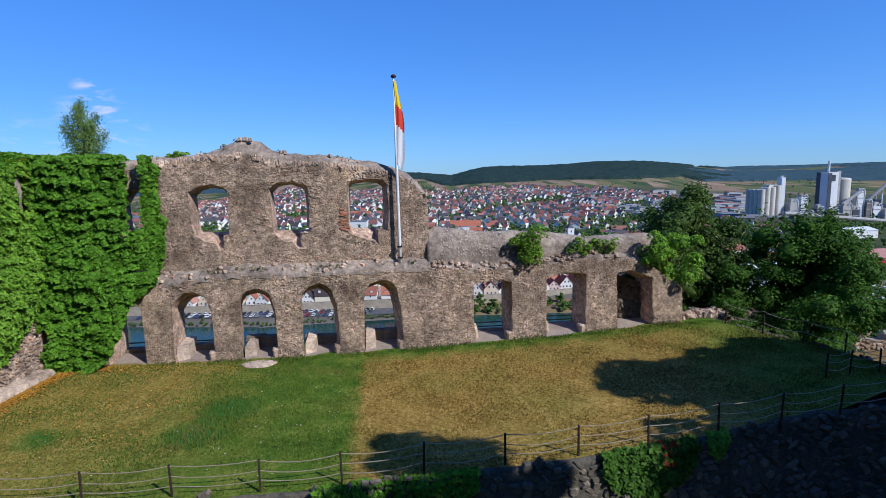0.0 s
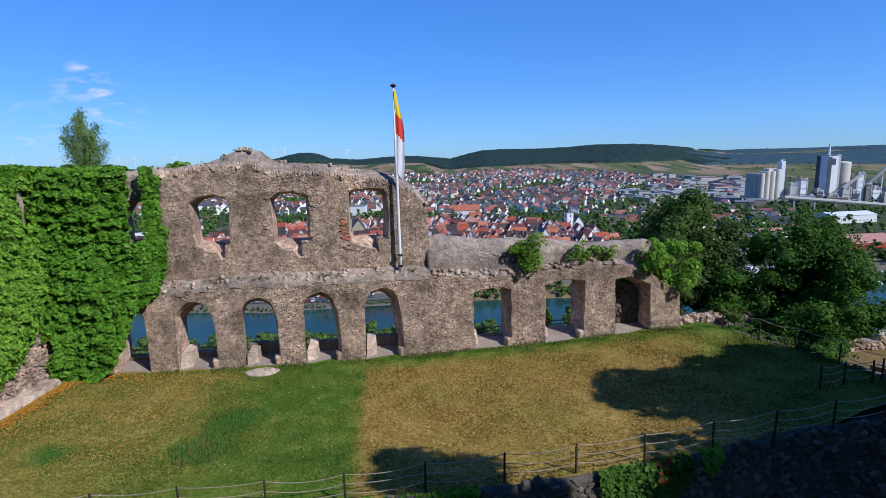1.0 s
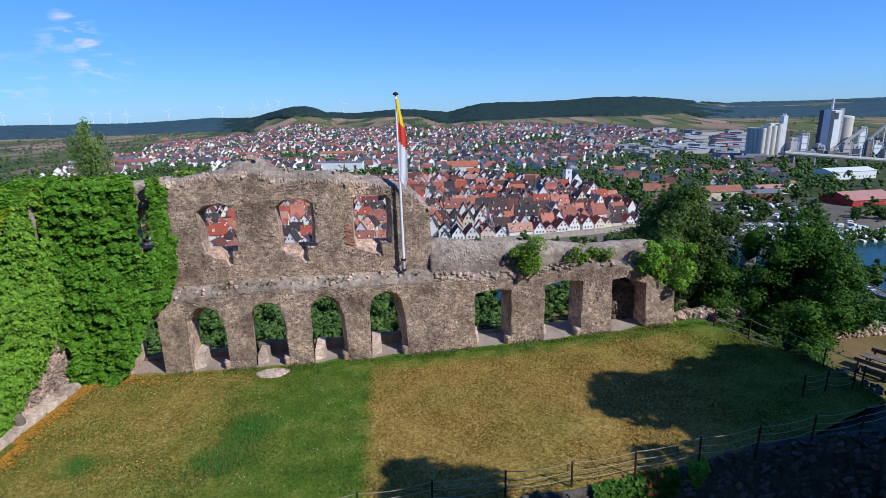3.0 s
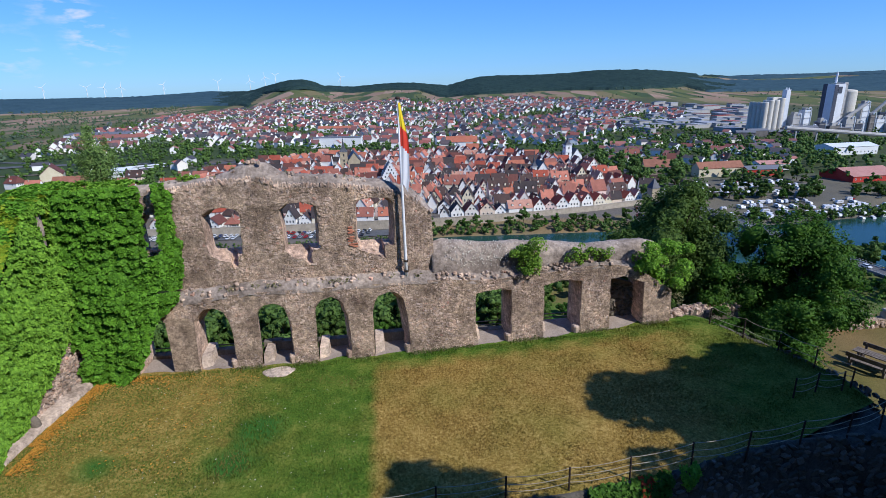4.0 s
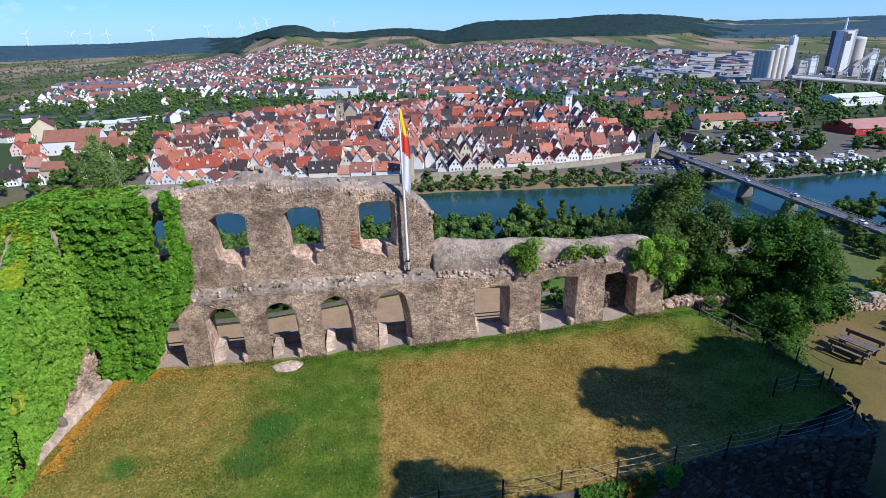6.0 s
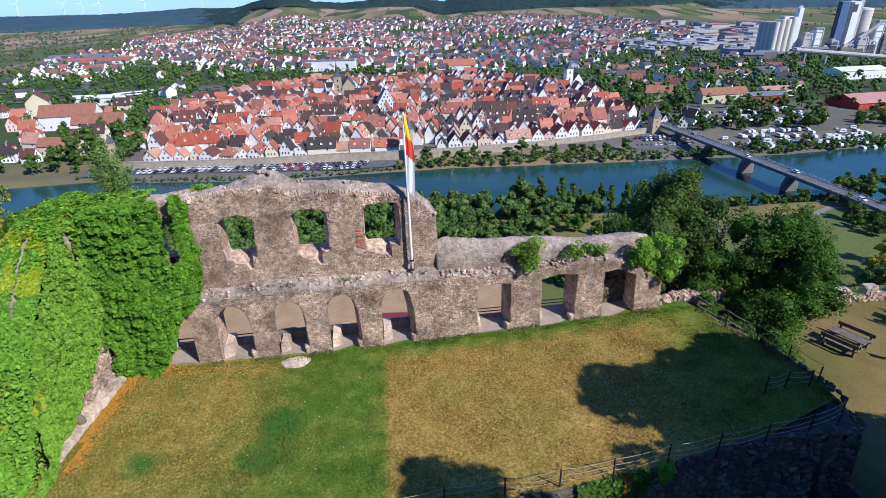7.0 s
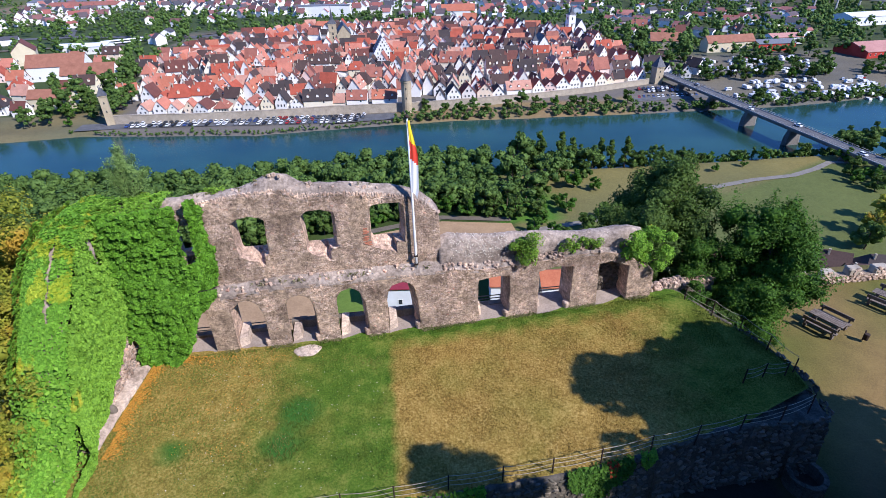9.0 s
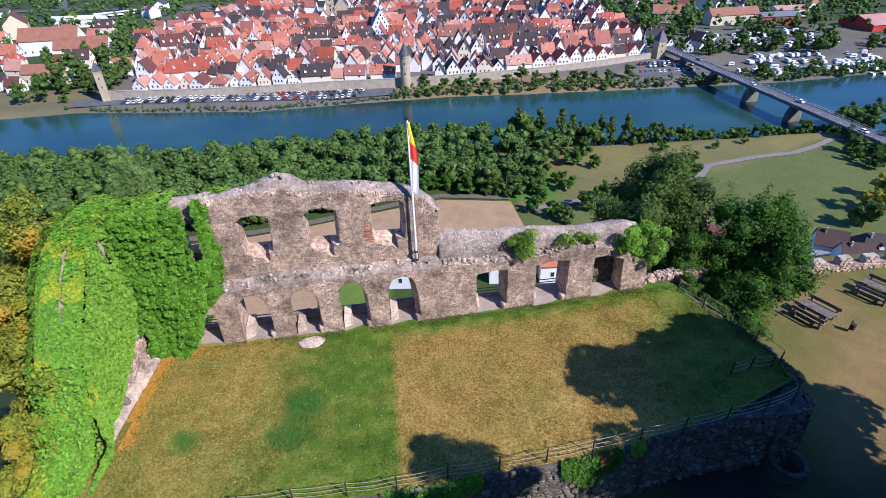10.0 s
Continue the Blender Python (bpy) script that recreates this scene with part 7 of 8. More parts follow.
    if rngl.random() < 0.3:
        x, y = -16 + abs(rngl.normal(0, 1.5)), 21.4 - abs(rngl.normal(0, 0.35)) + 0.0
    if rngl.random() < 0.12:
        x += rngl.uniform(0, 6)
    pts.append(((x, y, lawn_z(x, y) + 0.06), (0, 0, 3.0)))
v, f = leaf_cloud(pts, 0.08, rngl, up=2.0)
tagged(add("fallen_leaves", raw_mesh("fallen_leaves", v, f, M_LITTER)), "drift of orange fallen leaves along the wall foot", "leaves", kind="stuff")
# low plastered bench along the foot of the west wall, broken at its edges
g = Geo()
vs = []
for k in range(27):
    y = 15.2 + k * 0.23
    z = lawn_z(WEST_X, y)
    e = 0.07 * noise.noise((y * 2.3, 0, 8))
    for x, zz in ((WEST_X + 0.62 + e, z - 0.1), (WEST_X + 0.56 + e, z + 0.16), (WEST_X + 0.44 + e, z + 0.21), (WEST_X + 0.05, z + 0.26 + 0.05 * noise.noise((y * 4, 3, 1)))):
        vs.append((x + 0.03 * noise.noise((y * 5, zz * 5, 0)), y, zz + 0.03 * noise.noise((y * 4, zz, 1))))
g.solid(vs, [(i * 4 + j, (i + 1) * 4 + j, (i + 1) * 4 + j + 1, i * 4 + j + 1) for i in range(26) for j in range(3)] + [(3, 2, 1, 0), (104, 105, 106, 107)])
add("plinth", g.mesh("west_plinth", M_PLASTER, True), west, None, "pale plastered foot of the wall")
# unidentified dark rounded object on the ledge, given a stone's shape
g = Geo()
g.solid([(0.17 * math.cos(a) * r, 0.15 * math.sin(a) * r, h) for r, h in ((1.0, 0.0), (1.08, 0.18), (0.9, 0.36), (0.5, 0.46)) for a in [k * math.pi / 5 for k in range(10)]],
        [(q * 10 + k, q * 10 + (k + 1) % 10, q * 10 + 10 + (k + 1) % 10, q * 10 + 10 + k) for q in range(3) for k in range(10)] + [tuple(range(30, 40))])
tagged(add("boundary_stone", g.mesh("boundary_stone", M_STONE_DARK, True), None, pose(-15.98, 17.5, lawn_z(-16, 17.5) + 0.2, 6, -8, 30)), "small dark rounded object standing on the plastered ledge", "stone")

# grass blades
rngg = np.random.default_rng(81)
N = 100000
gx = rngg.uniform(-16.2, 16.2, N)
south_y = np.interp(gx, [p[0] for p in LAWN_S], [p[1] for p in LAWN_S])
north_y = np.minimum(21.9 + 0.137 * (gx + 12.9) - 0.25, np.interp(gx, [p[0] for p in LAWN_N], [p[1] for p in LAWN_N]) - 0.2)
gy = south_y + 0.1 + (north_y - south_y - 0.1) * rngg.uniform(0, 1, N)
gw = np.minimum(gx, 10.5)
gz = 0.0246 * gw + 0.0019 * gw * gw + 0.008 * gy - 0.18
a = rngg.uniform(0, 6.28, N)
hgt, wid = rngg.uniform(0.03, 0.085, N), rngg.uniform(0.012, 0.025, N)
lush = (np.hypot(gx + 7.5, gy - 17.5) < 1.1) | (np.hypot(gx + 7.9, gy - 15.7) < 1.0) | (np.abs(north_y - gy) < 0.45)
hgt = np.where(lush, hgt * 1.8, hgt)
lx_, ly_ = rngg.normal(0, 0.03, N), rngg.normal(0, 0.03, N)
v = np.stack([np.stack([gx - np.cos(a) * wid, gy - np.sin(a) * wid, gz], 1), np.stack([gx + np.cos(a) * wid, gy + np.sin(a) * wid, gz], 1), np.stack([gx + lx_, gy + ly_, gz + hgt], 1)], 1).reshape(-1, 3)
f = np.arange(3 * N).reshape(-1, 3)
M_BLADE = leafy("green_grass_blade", (0.045, 0.085, 0.010), (0.13, 0.18, 0.025), (0.22, 0.17, 0.05), 0.06, scale=0.9, translucent=0.3)
west_half = gx + 0.1 * gy < -1.6
for nm, keep_, mat, text in (("grass", ~west_half, m_lawn, "short dry grass blades of the castle lawn"), ("green_grass", west_half, M_BLADE, "short green grass blades of the castle lawn")):
    tri = v.reshape(-1, 9)[keep_].reshape(-1, 3)
    tagged(add(nm, raw_mesh(nm, tri, np.arange(len(tri)).reshape(-1, 3), mat)), text, "grass", kind="stuff")

# dry tufts on the ledge and at the wall foot, and daisies in the lawn
rngt = np.random.default_rng(91)
pts = []
for _ in range(230):
    u = rngt.uniform(0.5, 24.4)
    k = rngt.random()
    if k < 0.16 and u < 12.2:
        c = wp(u, rngt.uniform(-0.4, -0.1), pw(LOW_TOP, u) + 0.25)
    elif k < 0.24 and u < 12.2:
        c = wp(u, -0.9, pw(CREST, u) - 0.02)
    else:
        if any(min(p[0] for p in h) < u < max(p[0] for p in h) for h in low_holes_raw):
            continue
        c = wp(u, 0.12, wall_ground(u) + 0.02)
    for _ in range(16):
        pts.append((np.array(c) + rngt.normal(0, 0.07, 3) * np.array([1.4, 1, 0.7]), np.array([rngt.normal(0, 0.6), -0.8, 0.4])))
v, f = leaf_cloud(pts, 0.09, rngt)
tagged(add("wall_tufts", raw_mesh("wall_tufts", v, f, M_TUFT)), "small dry grass tufts growing on the wall", "grass", kind="stuff")
pts = []
for _ in range(150):
    x, y = rngt.uniform(-13, -3.5), rngt.uniform(13.2, 20.5)
    pts.append(((x, y, lawn_z(x, y) + 0.06), (0, 0, 4.0)))
v, f = leaf_cloud(pts, 0.05, rngt, up=3.0)
tagged(add("daisies", raw_mesh("daisies", v, f, M_PEBBLE)), "scattered small white daisies in the grass", "flowers", kind="stuff")

bush("shrub", wp(1.6, -1.15, pw(CREST, 1.6) - 0.25), (0.9, 0.4, 0.5), 420, 0.12, M_SHRUB, "small light green plant on the wall's crest", 44)

# ---- valley: woods, park, village ----
TREE_KINDS = [tree_meshes("valley_a", 101, 15, 5.0, 2.0, M_WOODS, 30, 34, 1.15, filled=0.82), tree_meshes("valley_b", 102, 18, 5.6, 2.2, M_WOODS, 34, 34, 1.25, filled=0.82),
              tree_meshes("valley_c", 103, 11, 4.2, 1.2, M_TREE_B, 26, 32, 1.0, filled=0.82), tree_meshes("valley_d", 104, 8, 3.2, 0.7, M_TREE, 22, 30, 0.8, filled=0.82),
              tree_meshes("poplar", 105, 17, 3.4, 1.2, M_TREE_B, 40, 34, 0.6, 0.0, 0.5, filled=0.82), tree_meshes("valley_e", 106, 13, 5.0, 2.4, M_TREE_DRY, 40, 34, 0.6, filled=0.82)]
TREE_LABELS = ["broad dark green broadleaf tree", "tall dark green broadleaf tree", "rounded olive green tree", "small dark green park tree", "slim upright poplar with olive green leaves", "broad tree with yellowing leaves"]
rt = random.Random(9)


def valley_tree(k, x, y, s, where, z=None):
    z = ground(x, y) if z is None else z
    t = plant_tree(TREE_KINDS[k], pose(x, y, z, 0, 0, rt.uniform(0, 360)), TREE_LABELS[k] + " " + where, "tree")
    t.scale = (s, s, s * rt.uniform(0.9, 1.12))
    return t


# riverside wood, down to the track along the field
TRACK = [(-120, 149), (-64, 157.5), (-44, 164), (-19, 174), (0, 181), (26, 178)]
wood_spots = []
for i in range(40):
    for j in range(9):
        x = -262 + i * 7.2 + rt.uniform(-2.5, 2.5)
        y = near_bank(x) - 5 - j * 7.2 + rt.uniform(-2.5, 2.5)
        if (x > 22 and j > 3) or y < pw(TRACK, x) + 7:
            continue
        wood_spots.append((x, y))
for i in range(26):
    x = -134 + i * 6.0 + rt.uniform(-1.5, 1.5)
    valley_tree(rt.choice((2, 3, 3, 0)), x, pw(TRACK, x) + rt.uniform(4.5, 7), rt.uniform(0.7, 1.0), "at the wood's edge beside the track")
for x, y, k, s in ((34, 222, 1, 1.25), (30, 205, 1, 1.1), (41, 228, 0, 1.0), (26, 190, 0, 0.9), (20, 182, 2, 0.9), (38, 184, 3, 0.9), (46, 190, 3, 0.7), (10, 182, 3, 1.0)):
    valley_tree(k, x, y, s, "at the edge of the park")
for k in range(24):
    x = 42 + k * 4.6 + rt.uniform(-1.5, 1.5)
    valley_tree(rt.choice((0, 2, 2, 3, 4)), x, near_bank(x) - 5 + rt.uniform(-3, 3), rt.uniform(0.6, 0.85) * pw([(40, 1.5), (85, 1.25), (115, 0.75), (155, 0.5)], x), "on the river bank")
for x, y, k, s in ((56, 206, 3, 1.1), (64, 203, 3, 0.8), (98, 218, 3, 0.7), (108, 207, 3, 0.6), (122, 219, 3, 0.5), (137, 224, 3, 0.5), (150, 232, 3, 0.8), (128, 238, 3, 0.9), (141, 240, 2, 0.7), (118, 236, 3, 0.8),
                   ):
    valley_tree(k, x, y, s, "in the riverside park")
for x, y, k, s in ((34, 192, 0, 1.0), (40, 197, 2, 1.1), (44, 206, 0, 1.0), (50, 213, 1, 0.9), (36, 180, 2, 0.9), (48, 184, 3, 1.0), (28, 180, 2, 1.0), (54, 219, 0, 0.9), (63, 216, 2, 0.8)):
    valley_tree(k, x, y, s, "beside the park's clearing")
for x, y, k, s in ((33, 167, 3, 0.8), (39, 163, 3, 0.9), (43, 159, 2, 0.7), (37, 173, 3, 0.8), (100, 190, 2, 0.7), (60, 176, 3, 0.9), (52, 168, 2, 0.8), (70, 160, 2, 0.9), (150, 160, 5, 1.1), (162, 168, 5, 1.0), (140, 150, 2, 1.1), (172, 238, 2, 0.8), (196, 232, 2, 1.1), (206, 226, 0, 1.0), (214, 236, 0, 1.0), (200, 210, 0, 0.9), (212, 205, 1, 0.8), (196, 196, 2, 1.0), (224, 214, 0, 1.0), (184, 226, 3, 1.0), (178, 176, 2, 0.8), (90, 130, 2, 0.8), (60, 128, 2, 0.9), (100, 122, 0, 0.7)):
    valley_tree(k, x, y, s, "in the riverside park")
# promenade on the far bank
for x in (-8, 4, 12, 24, 31, 44, 52, 66, 74, 90, 101, 108, 122, 60, 15, 84):
    valley_tree(rt.choice((2, 3, 0, 2)), x + rt.uniform(-2, 2), far_bank(x) + rt.uniform(8, 20), rt.uniform(0.6, 0.95), "on the river promenade")
for x in (-215, -12, 6, 20, 40, 58, 80, 95, 120, 230, 250, 262, 275, 290, 205, 190):
    valley_tree(3, x, far_bank(x) + 4, rt.uniform(0.3, 0.6), "at the water's edge")
# camping ground and right bank
for k in range(66):
    x = rt.uniform(188, 350)
    y = rt.choice((rt.uniform(376, 396), rt.uniform(376, 396), rt.uniform(332, 340), rt.uniform(400, 470)))
    valley_tree(rt.choice((0, 2, 2, 3)), x, y + (x - 200) * 0.05, rt.uniform(0.6, 1.05), "among the parked caravans")
for x, y in ((170, 470), (176, 455), (182, 490), (172, 510), (190, 520), (205, 470), (168, 540), (185, 548), (210, 505), (165, 430), (178, 425), (196, 440)):
    valley_tree(rt.choice((0, 1)), x, y, rt.uniform(0.8, 1.2), "in the town park")
for x, y, k, s in ((200, 252, 0, 1.0), (207, 257, 0, 1.0), (214, 262, 2, 1.1), (204, 245, 2, 1.1), (196, 245, 2, 0.8), (217, 254, 0, 1.0), (210, 248, 1, 0.8), (177, 211, 2, 0.9), (181, 204, 3, 1.0), (184, 197, 2, 0.8), (173, 203, 3, 0.9), (176, 195, 2, 0.8)):
    valley_tree(k, x, y, s, "beside the bridge")
for x, y, k, s in ((-205, 336, 0, 0.8), (-211, 343, 2, 1.0), (-204, 346, 0, 0.9), (-214, 352, 0, 0.9), (-208, 357, 1, 0.8), (-218, 362, 0, 0.9), (-222, 345, 2, 1.0), (-230, 334, 3, 1.0), (-226, 340, 2, 0.8), (-236, 338, 3, 0.9), (-243, 332, 2, 0.8)):
    valley_tree(k, x, y, s, "behind the slim stone tower")
# west of the old town
for x, y, k, s in ((-236, 322, 0, 0.9), (-228, 329, 2, 0.8), (-246, 318, 0, 0.8), (-214, 330, 2, 0.8), (-206, 338, 0, 0.7), (-208, 350, 0, 1.0), (-204, 360, 1, 0.9), (-256, 328, 2, 0.8), (-270, 320, 0, 0.9), (-285, 326, 3, 0.9), (-300, 318, 2, 0.9), (-222, 318, 3, 0.7), (-320, 335, 0, 0.9), (-340, 360, 2, 0.9), (-300, 405, 2, 0.7), (-275, 440, 0, 0.8)):
    valley_tree(k, x, y, s, "on the bank below the old town")
for k in range(26):
    x, y = rt.uniform(-262, -215), rt.uniform(335, 470)
    if x > pw(LEFT, y) - 6:
        x = pw(LEFT, y) - 8 - rt.uniform(0, 10)
    valley_tree(rt.choice((0, 1, 2)), x, y, rt.uniform(0.7, 1.1), "beside the old town")

# woods and garden trees past counting
def tree_stuff(name, spots, mat, label, cards, size, hmin, hmax, seed, up=0.35, fill=5):
    """Many trees in one mesh: ragged lobes with leaf sprays over them."""
    rng = np.random.default_rng(seed)
    cl = []
    for x, y in spots:
        h = rng.uniform(hmin, hmax)
        z = ground(x, y)
        wide = rng.uniform(0.30, 0.46)
        for _ in range(fill):
            a, q = rng.uniform(0, 6.28), rng.uniform(0, 1)
            reach = h * wide * rng.uniform(0.25, 0.8) * math.sqrt(1.05 - q * q)
            cl.append(((x + math.cos(a) * reach, y + math.sin(a) * reach, z + h * (0.24 + 0.56 * q)), h * rng.uniform(0.17, 0.27) * (1.05 - 0.25 * q)))
    v, f = lobes(rng, cl, 0.74 if cards else 1.0, 0.4)
    if cards:
        v2, f2 = leaf_cloud(crown_points(rng, cl, max(2, cards // fill), 0.85), size, rng, up)
        v, f = np.concatenate([v, v2]), np.concatenate([f, f2 + len(v)])
    tagged(add(name, raw_mesh(name, v, f, mat)), label, "trees", kind="stuff")


spots = list(tree_spots)
for _ in range(2600):
    az, d = radians(rt.uniform(-38, 38)), rt.uniform(430, 1150)
    x, y = d * math.sin(az), d * math.cos(az)
    a = math.degrees(az)
    start = pw([(-36, 930), (-22, 880), (-12, 800), (0, 730), (12, 760), (15, 900), (20, 1000), (34, 1150)], a)
    if y < 700 and -250 < x < 170 and d > 300 and pw(LEFT, y) - 5 < x < pw(RIGHT, y) + 5:
        continue
    if d > start + 30 or noise.noise((x * 0.012, y * 0.012, 3)) < -0.25 or (x > 430 and 700 < y < 960) or (185 < x < 345 and 325 < y < 460) or y < far_bank(x) + 40:
        continue
    spots.append((x, y))
for _ in range(620):
    x, y = rt.uniform(160, 560), rt.uniform(455, 830)
    if x < pw(RIGHT, y) + 12 or x > 0.72 * y or noise.noise((x * 0.015, y * 0.015, 6)) < 0.10 or (345 < x < 392 and 435 < y < 490) or (225 < x < 350 and 455 < y < 540) or (430 < x < 510 and 585 < y < 655):
        continue
    spots.append((x, y))
for _ in range(420):
    x, y = rt.uniform(400, 800), rt.uniform(560, 900)
    if x > 0.86 * y or x < 0.55 * y or noise.noise((x * 0.02, y * 0.02, 16)) < 0.0 or (430 < x < 510 and 585 < y < 655) or y > 800 + 0.12 * (x - 400):
        continue
    spots.append((x, y))
for _ in range(900):
    x, y = rt.uniform(-900, -260), rt.uniform(400, 1250)
    if -x < 0.25 * y or -x > 0.86 * y or noise.noise((x * 0.011, y * 0.011, 9)) < -0.1 or (x > -410 and y < 540):
        continue
    spots.append((x, y))
for _ in range(260):
    x, y = rt.uniform(168, 330), rt.uniform(480, 720)
    if x < pw(RIGHT, y) + 14 or x < 0.29 * y or x > 0.46 * y or noise.noise((x * 0.02, y * 0.02, 26)) < -0.15:
        continue
    spots.append((x, y))
for _ in range(330):
    x, y = rt.uniform(330, 620), rt.uniform(500, 800)
    if x < 0.5 * y or x > 0.85 * y or noise.noise((x * 0.02, y * 0.02, 36)) < -0.05 or (430 < x < 510 and 585 < y < 655) or (340 < x < 395 and 430 < y < 495):
        continue
    spots.append((x, y))
tree_stuff("riverside_wood", wood_spots, M_WOODS, "dense green broadleaf wood along the river", 290, 1.2, 10, 15, 207, fill=11)
tree_stuff("town_trees", spots, M_WOODS, "green garden and park trees among the houses", 8, 2.4, 8, 14, 201, fill=4)
# forest canopy over the hill tops, near hills and the distant ridges behind them
def canopy(name, label):
    naz, nd = 370, 82
    vs, wood, far = [], [], []
    for i in range(naz + 1):
        az = -41 + 82 * i / naz
        rd = ridge(az)[0]
        for j in range(nd + 1):
            d = rd * (0.54 + 0.53 * j / nd)
            x, y = d * math.sin(radians(az)), d * math.cos(radians(az))
            w = forest(x, y) and d < rd * 1.05
            wood.append(w)
            # far ridges take the canopy with haze in its colour
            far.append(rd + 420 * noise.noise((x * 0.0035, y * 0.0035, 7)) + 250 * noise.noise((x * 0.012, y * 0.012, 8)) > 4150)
            vs.append((x, y, ground(x, y) + (9 + 4 * noise.noise((x * 0.03, y * 0.03, 1)) + 3.5 * noise.noise((x * 0.11, y * 0.11, 2)) if w else -1)))
    fs, mi = [], []
    for i in range(naz):
        for j in range(nd):
            q = (i * (nd + 1) + j, (i + 1) * (nd + 1) + j, (i + 1) * (nd + 1) + j + 1, i * (nd + 1) + j + 1)
            if any(wood[k] for k in q):
                fs.append(q)
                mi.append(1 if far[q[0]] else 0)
    tagged(add(name, mesh_of(name, vs, fs, [M_CANOPY, M_CANOPY_HAZE], mi, True)), label, "forest", kind="stuff")


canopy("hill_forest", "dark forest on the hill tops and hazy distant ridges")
spots = []
for _ in range(2600):
    az, d = radians(rt.uniform(-40, 38)), rt.uniform(1300, 3300)
    x, y = d * math.sin(az), d * math.cos(az)
    if noise.noise((x * 0.0035, y * 0.012, 8)) > 0.22 and not forest(x, y):
        spots.append((x, y))
for _ in range(1500):
    az, d = radians(rt.uniform(-40, -24)), rt.uniform(900, 2600)
    x, y = d * math.sin(az), d * math.cos(az)
    if noise.noise((x * 0.005, y * 0.007, 12)) > -0.08 and noise.noise((x * 0.02, y * 0.02, 3)) > -0.2:
        spots.append((x, y))
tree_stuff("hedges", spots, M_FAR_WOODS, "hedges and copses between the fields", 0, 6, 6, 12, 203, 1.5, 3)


spots = []
for k in range(520):
    x = rt.uniform(-200, 330)
    if x > -25:
        spots.append((x, far_bank(x) + abs(rt.gauss(0, 4.5)) + 1))
for k in range(160):
    x = rt.uniform(30, 190)
    spots.append((x, near_bank(x) - 1 - abs(rt.gauss(0, 2.0))))
tree_stuff("bank_bushes", spots, M_WOODS, "green bushes and reeds along the river banks", 36, 0.8, 2.2, 6.0, 206)


tree_stuff("quay_bushes", [(-200 + 1.7 * k + rt.uniform(-0.8, 0.8), far_bank(-200 + 1.7 * k) + abs(rt.gauss(0, 1.6)) + 0.8) for k in range(105)], M_WOODS, "low green bushes below the quay car park", 30, 0.6, 1.6, 3.2, 208)

# slope below the ruin: scrub
spots = []
rs = np.random.default_rng(204)
for _ in range(700):
    x, y = rs.uniform(-75, 75), rs.uniform(29, 112)
    if y < plateau_edge(x) + (14 if -22 < x < 20 else 3) or (14 < x < 45 and y < 45):
        continue
    spots.append((x, y))
tree_stuff("scrub", spots, M_WOODS, "green scrub on the steep castle slope", 40, 0.75, 2.0, 4.5, 205)


# ---- patches laid on the ground ----
def patch(name, pts, z_up, mat, label, category):
    vs = [(x, y, ground(x, y) + z_up) for x, y in pts]
    g = Geo()
    g.face(vs)
    vs2 = [(x, y, z - 1.0) for x, y, z in vs]
    for i in range(len(vs)):
        k = (i + 1) % len(vs)
        g.face([vs[i], vs2[i], vs2[k], vs[k]])
    return tagged(add(name, g.mesh(name, mat)), label, category, kind="structure")


def ribbon(name, pts, w, z_up, mat, label, category, step=6.0, flat=None):
    P = [Vector((x, y, 0)) for x, y in pts]
    dense_pts = []
    for a, c in zip(P, P[1:]):
        n = max(1, int((c - a).length / step))
        dense_pts += [a.lerp(c, i / n) for i in range(n)]
    dense_pts.append(P[-1])
    g, vs = Geo(), []
    for i, p in enumerate(dense_pts):
        d = (dense_pts[min(i + 1, len(dense_pts) - 1)] - dense_pts[max(0, i - 1)]).normalized()
        s = Vector((d.y, -d.x, 0)) * (w / 2)
        for q in (p - s, p + s):
            vs.append((q.x, q.y, (max(ground(q.x, q.y), TOWN_Z - 2.2) if flat is None else flat) + z_up))
    g.solid(vs, [(2 * i, 2 * i + 1, 2 * i + 3, 2 * i + 2) for i in range(len(dense_pts) - 1)])
    return tagged(add(name, g.mesh(name, mat)), label, category, kind="structure")


ribbon("field_road", TRACK, 3.2, 0.3, M_TRACK, "narrow brown track along the field", "road")
patch("field", [(-105, 112), (-60, 108), (-36, 110), (-35, 138), (-23, 141), (-22, 139), (22, 140), (29, 152), (26, 175), (0, 178), (-19, 171), (-44, 161.5), (-64, 155), (-105, 147)], 0.15, M_SOIL, "bare tan field at the foot of the hill", "field")
ribbon("footpath", [(30, 168), (52, 174), (80, 184), (104, 192), (111.2, 201.4), (133.8, 208.5), (152.8, 212), (166.6, 218.6), (177.3, 225.7), (188.3, 224.7)], 3.0, 0.25, M_PATH, "pale gravel footpath through the park", "path")
ribbon("road", [(192.5, 193), (203, 150), (214, 100)], 8, 0.3, M_ASPHALT, "grey road at the bridge's end", "road", flat=TOWN_Z)
ribbon("quay_road", [(-215, 314), (-190, 317), (-150, 318), (-105, 317), (-60, 317), (-25, 323)], 13, 0.35, M_ASPHALT, "asphalt car park along the quay", "car park", 4.0, TOWN_Z - 1.9)
patch("car_park", [(124, 340), (178, 345), (184, 368), (140, 368)], 0.4, M_ASPHALT, "asphalt car park below the bridge gate", "car park")
ribbon("main_road", [(-560, 640), (-470, 655), (-420, 662), (-330, 650), (-270, 640), (-240, 655)], 14, 0.5, M_ASPHALT, "grey main road behind the old town", "road", 10, TOWN_Z)
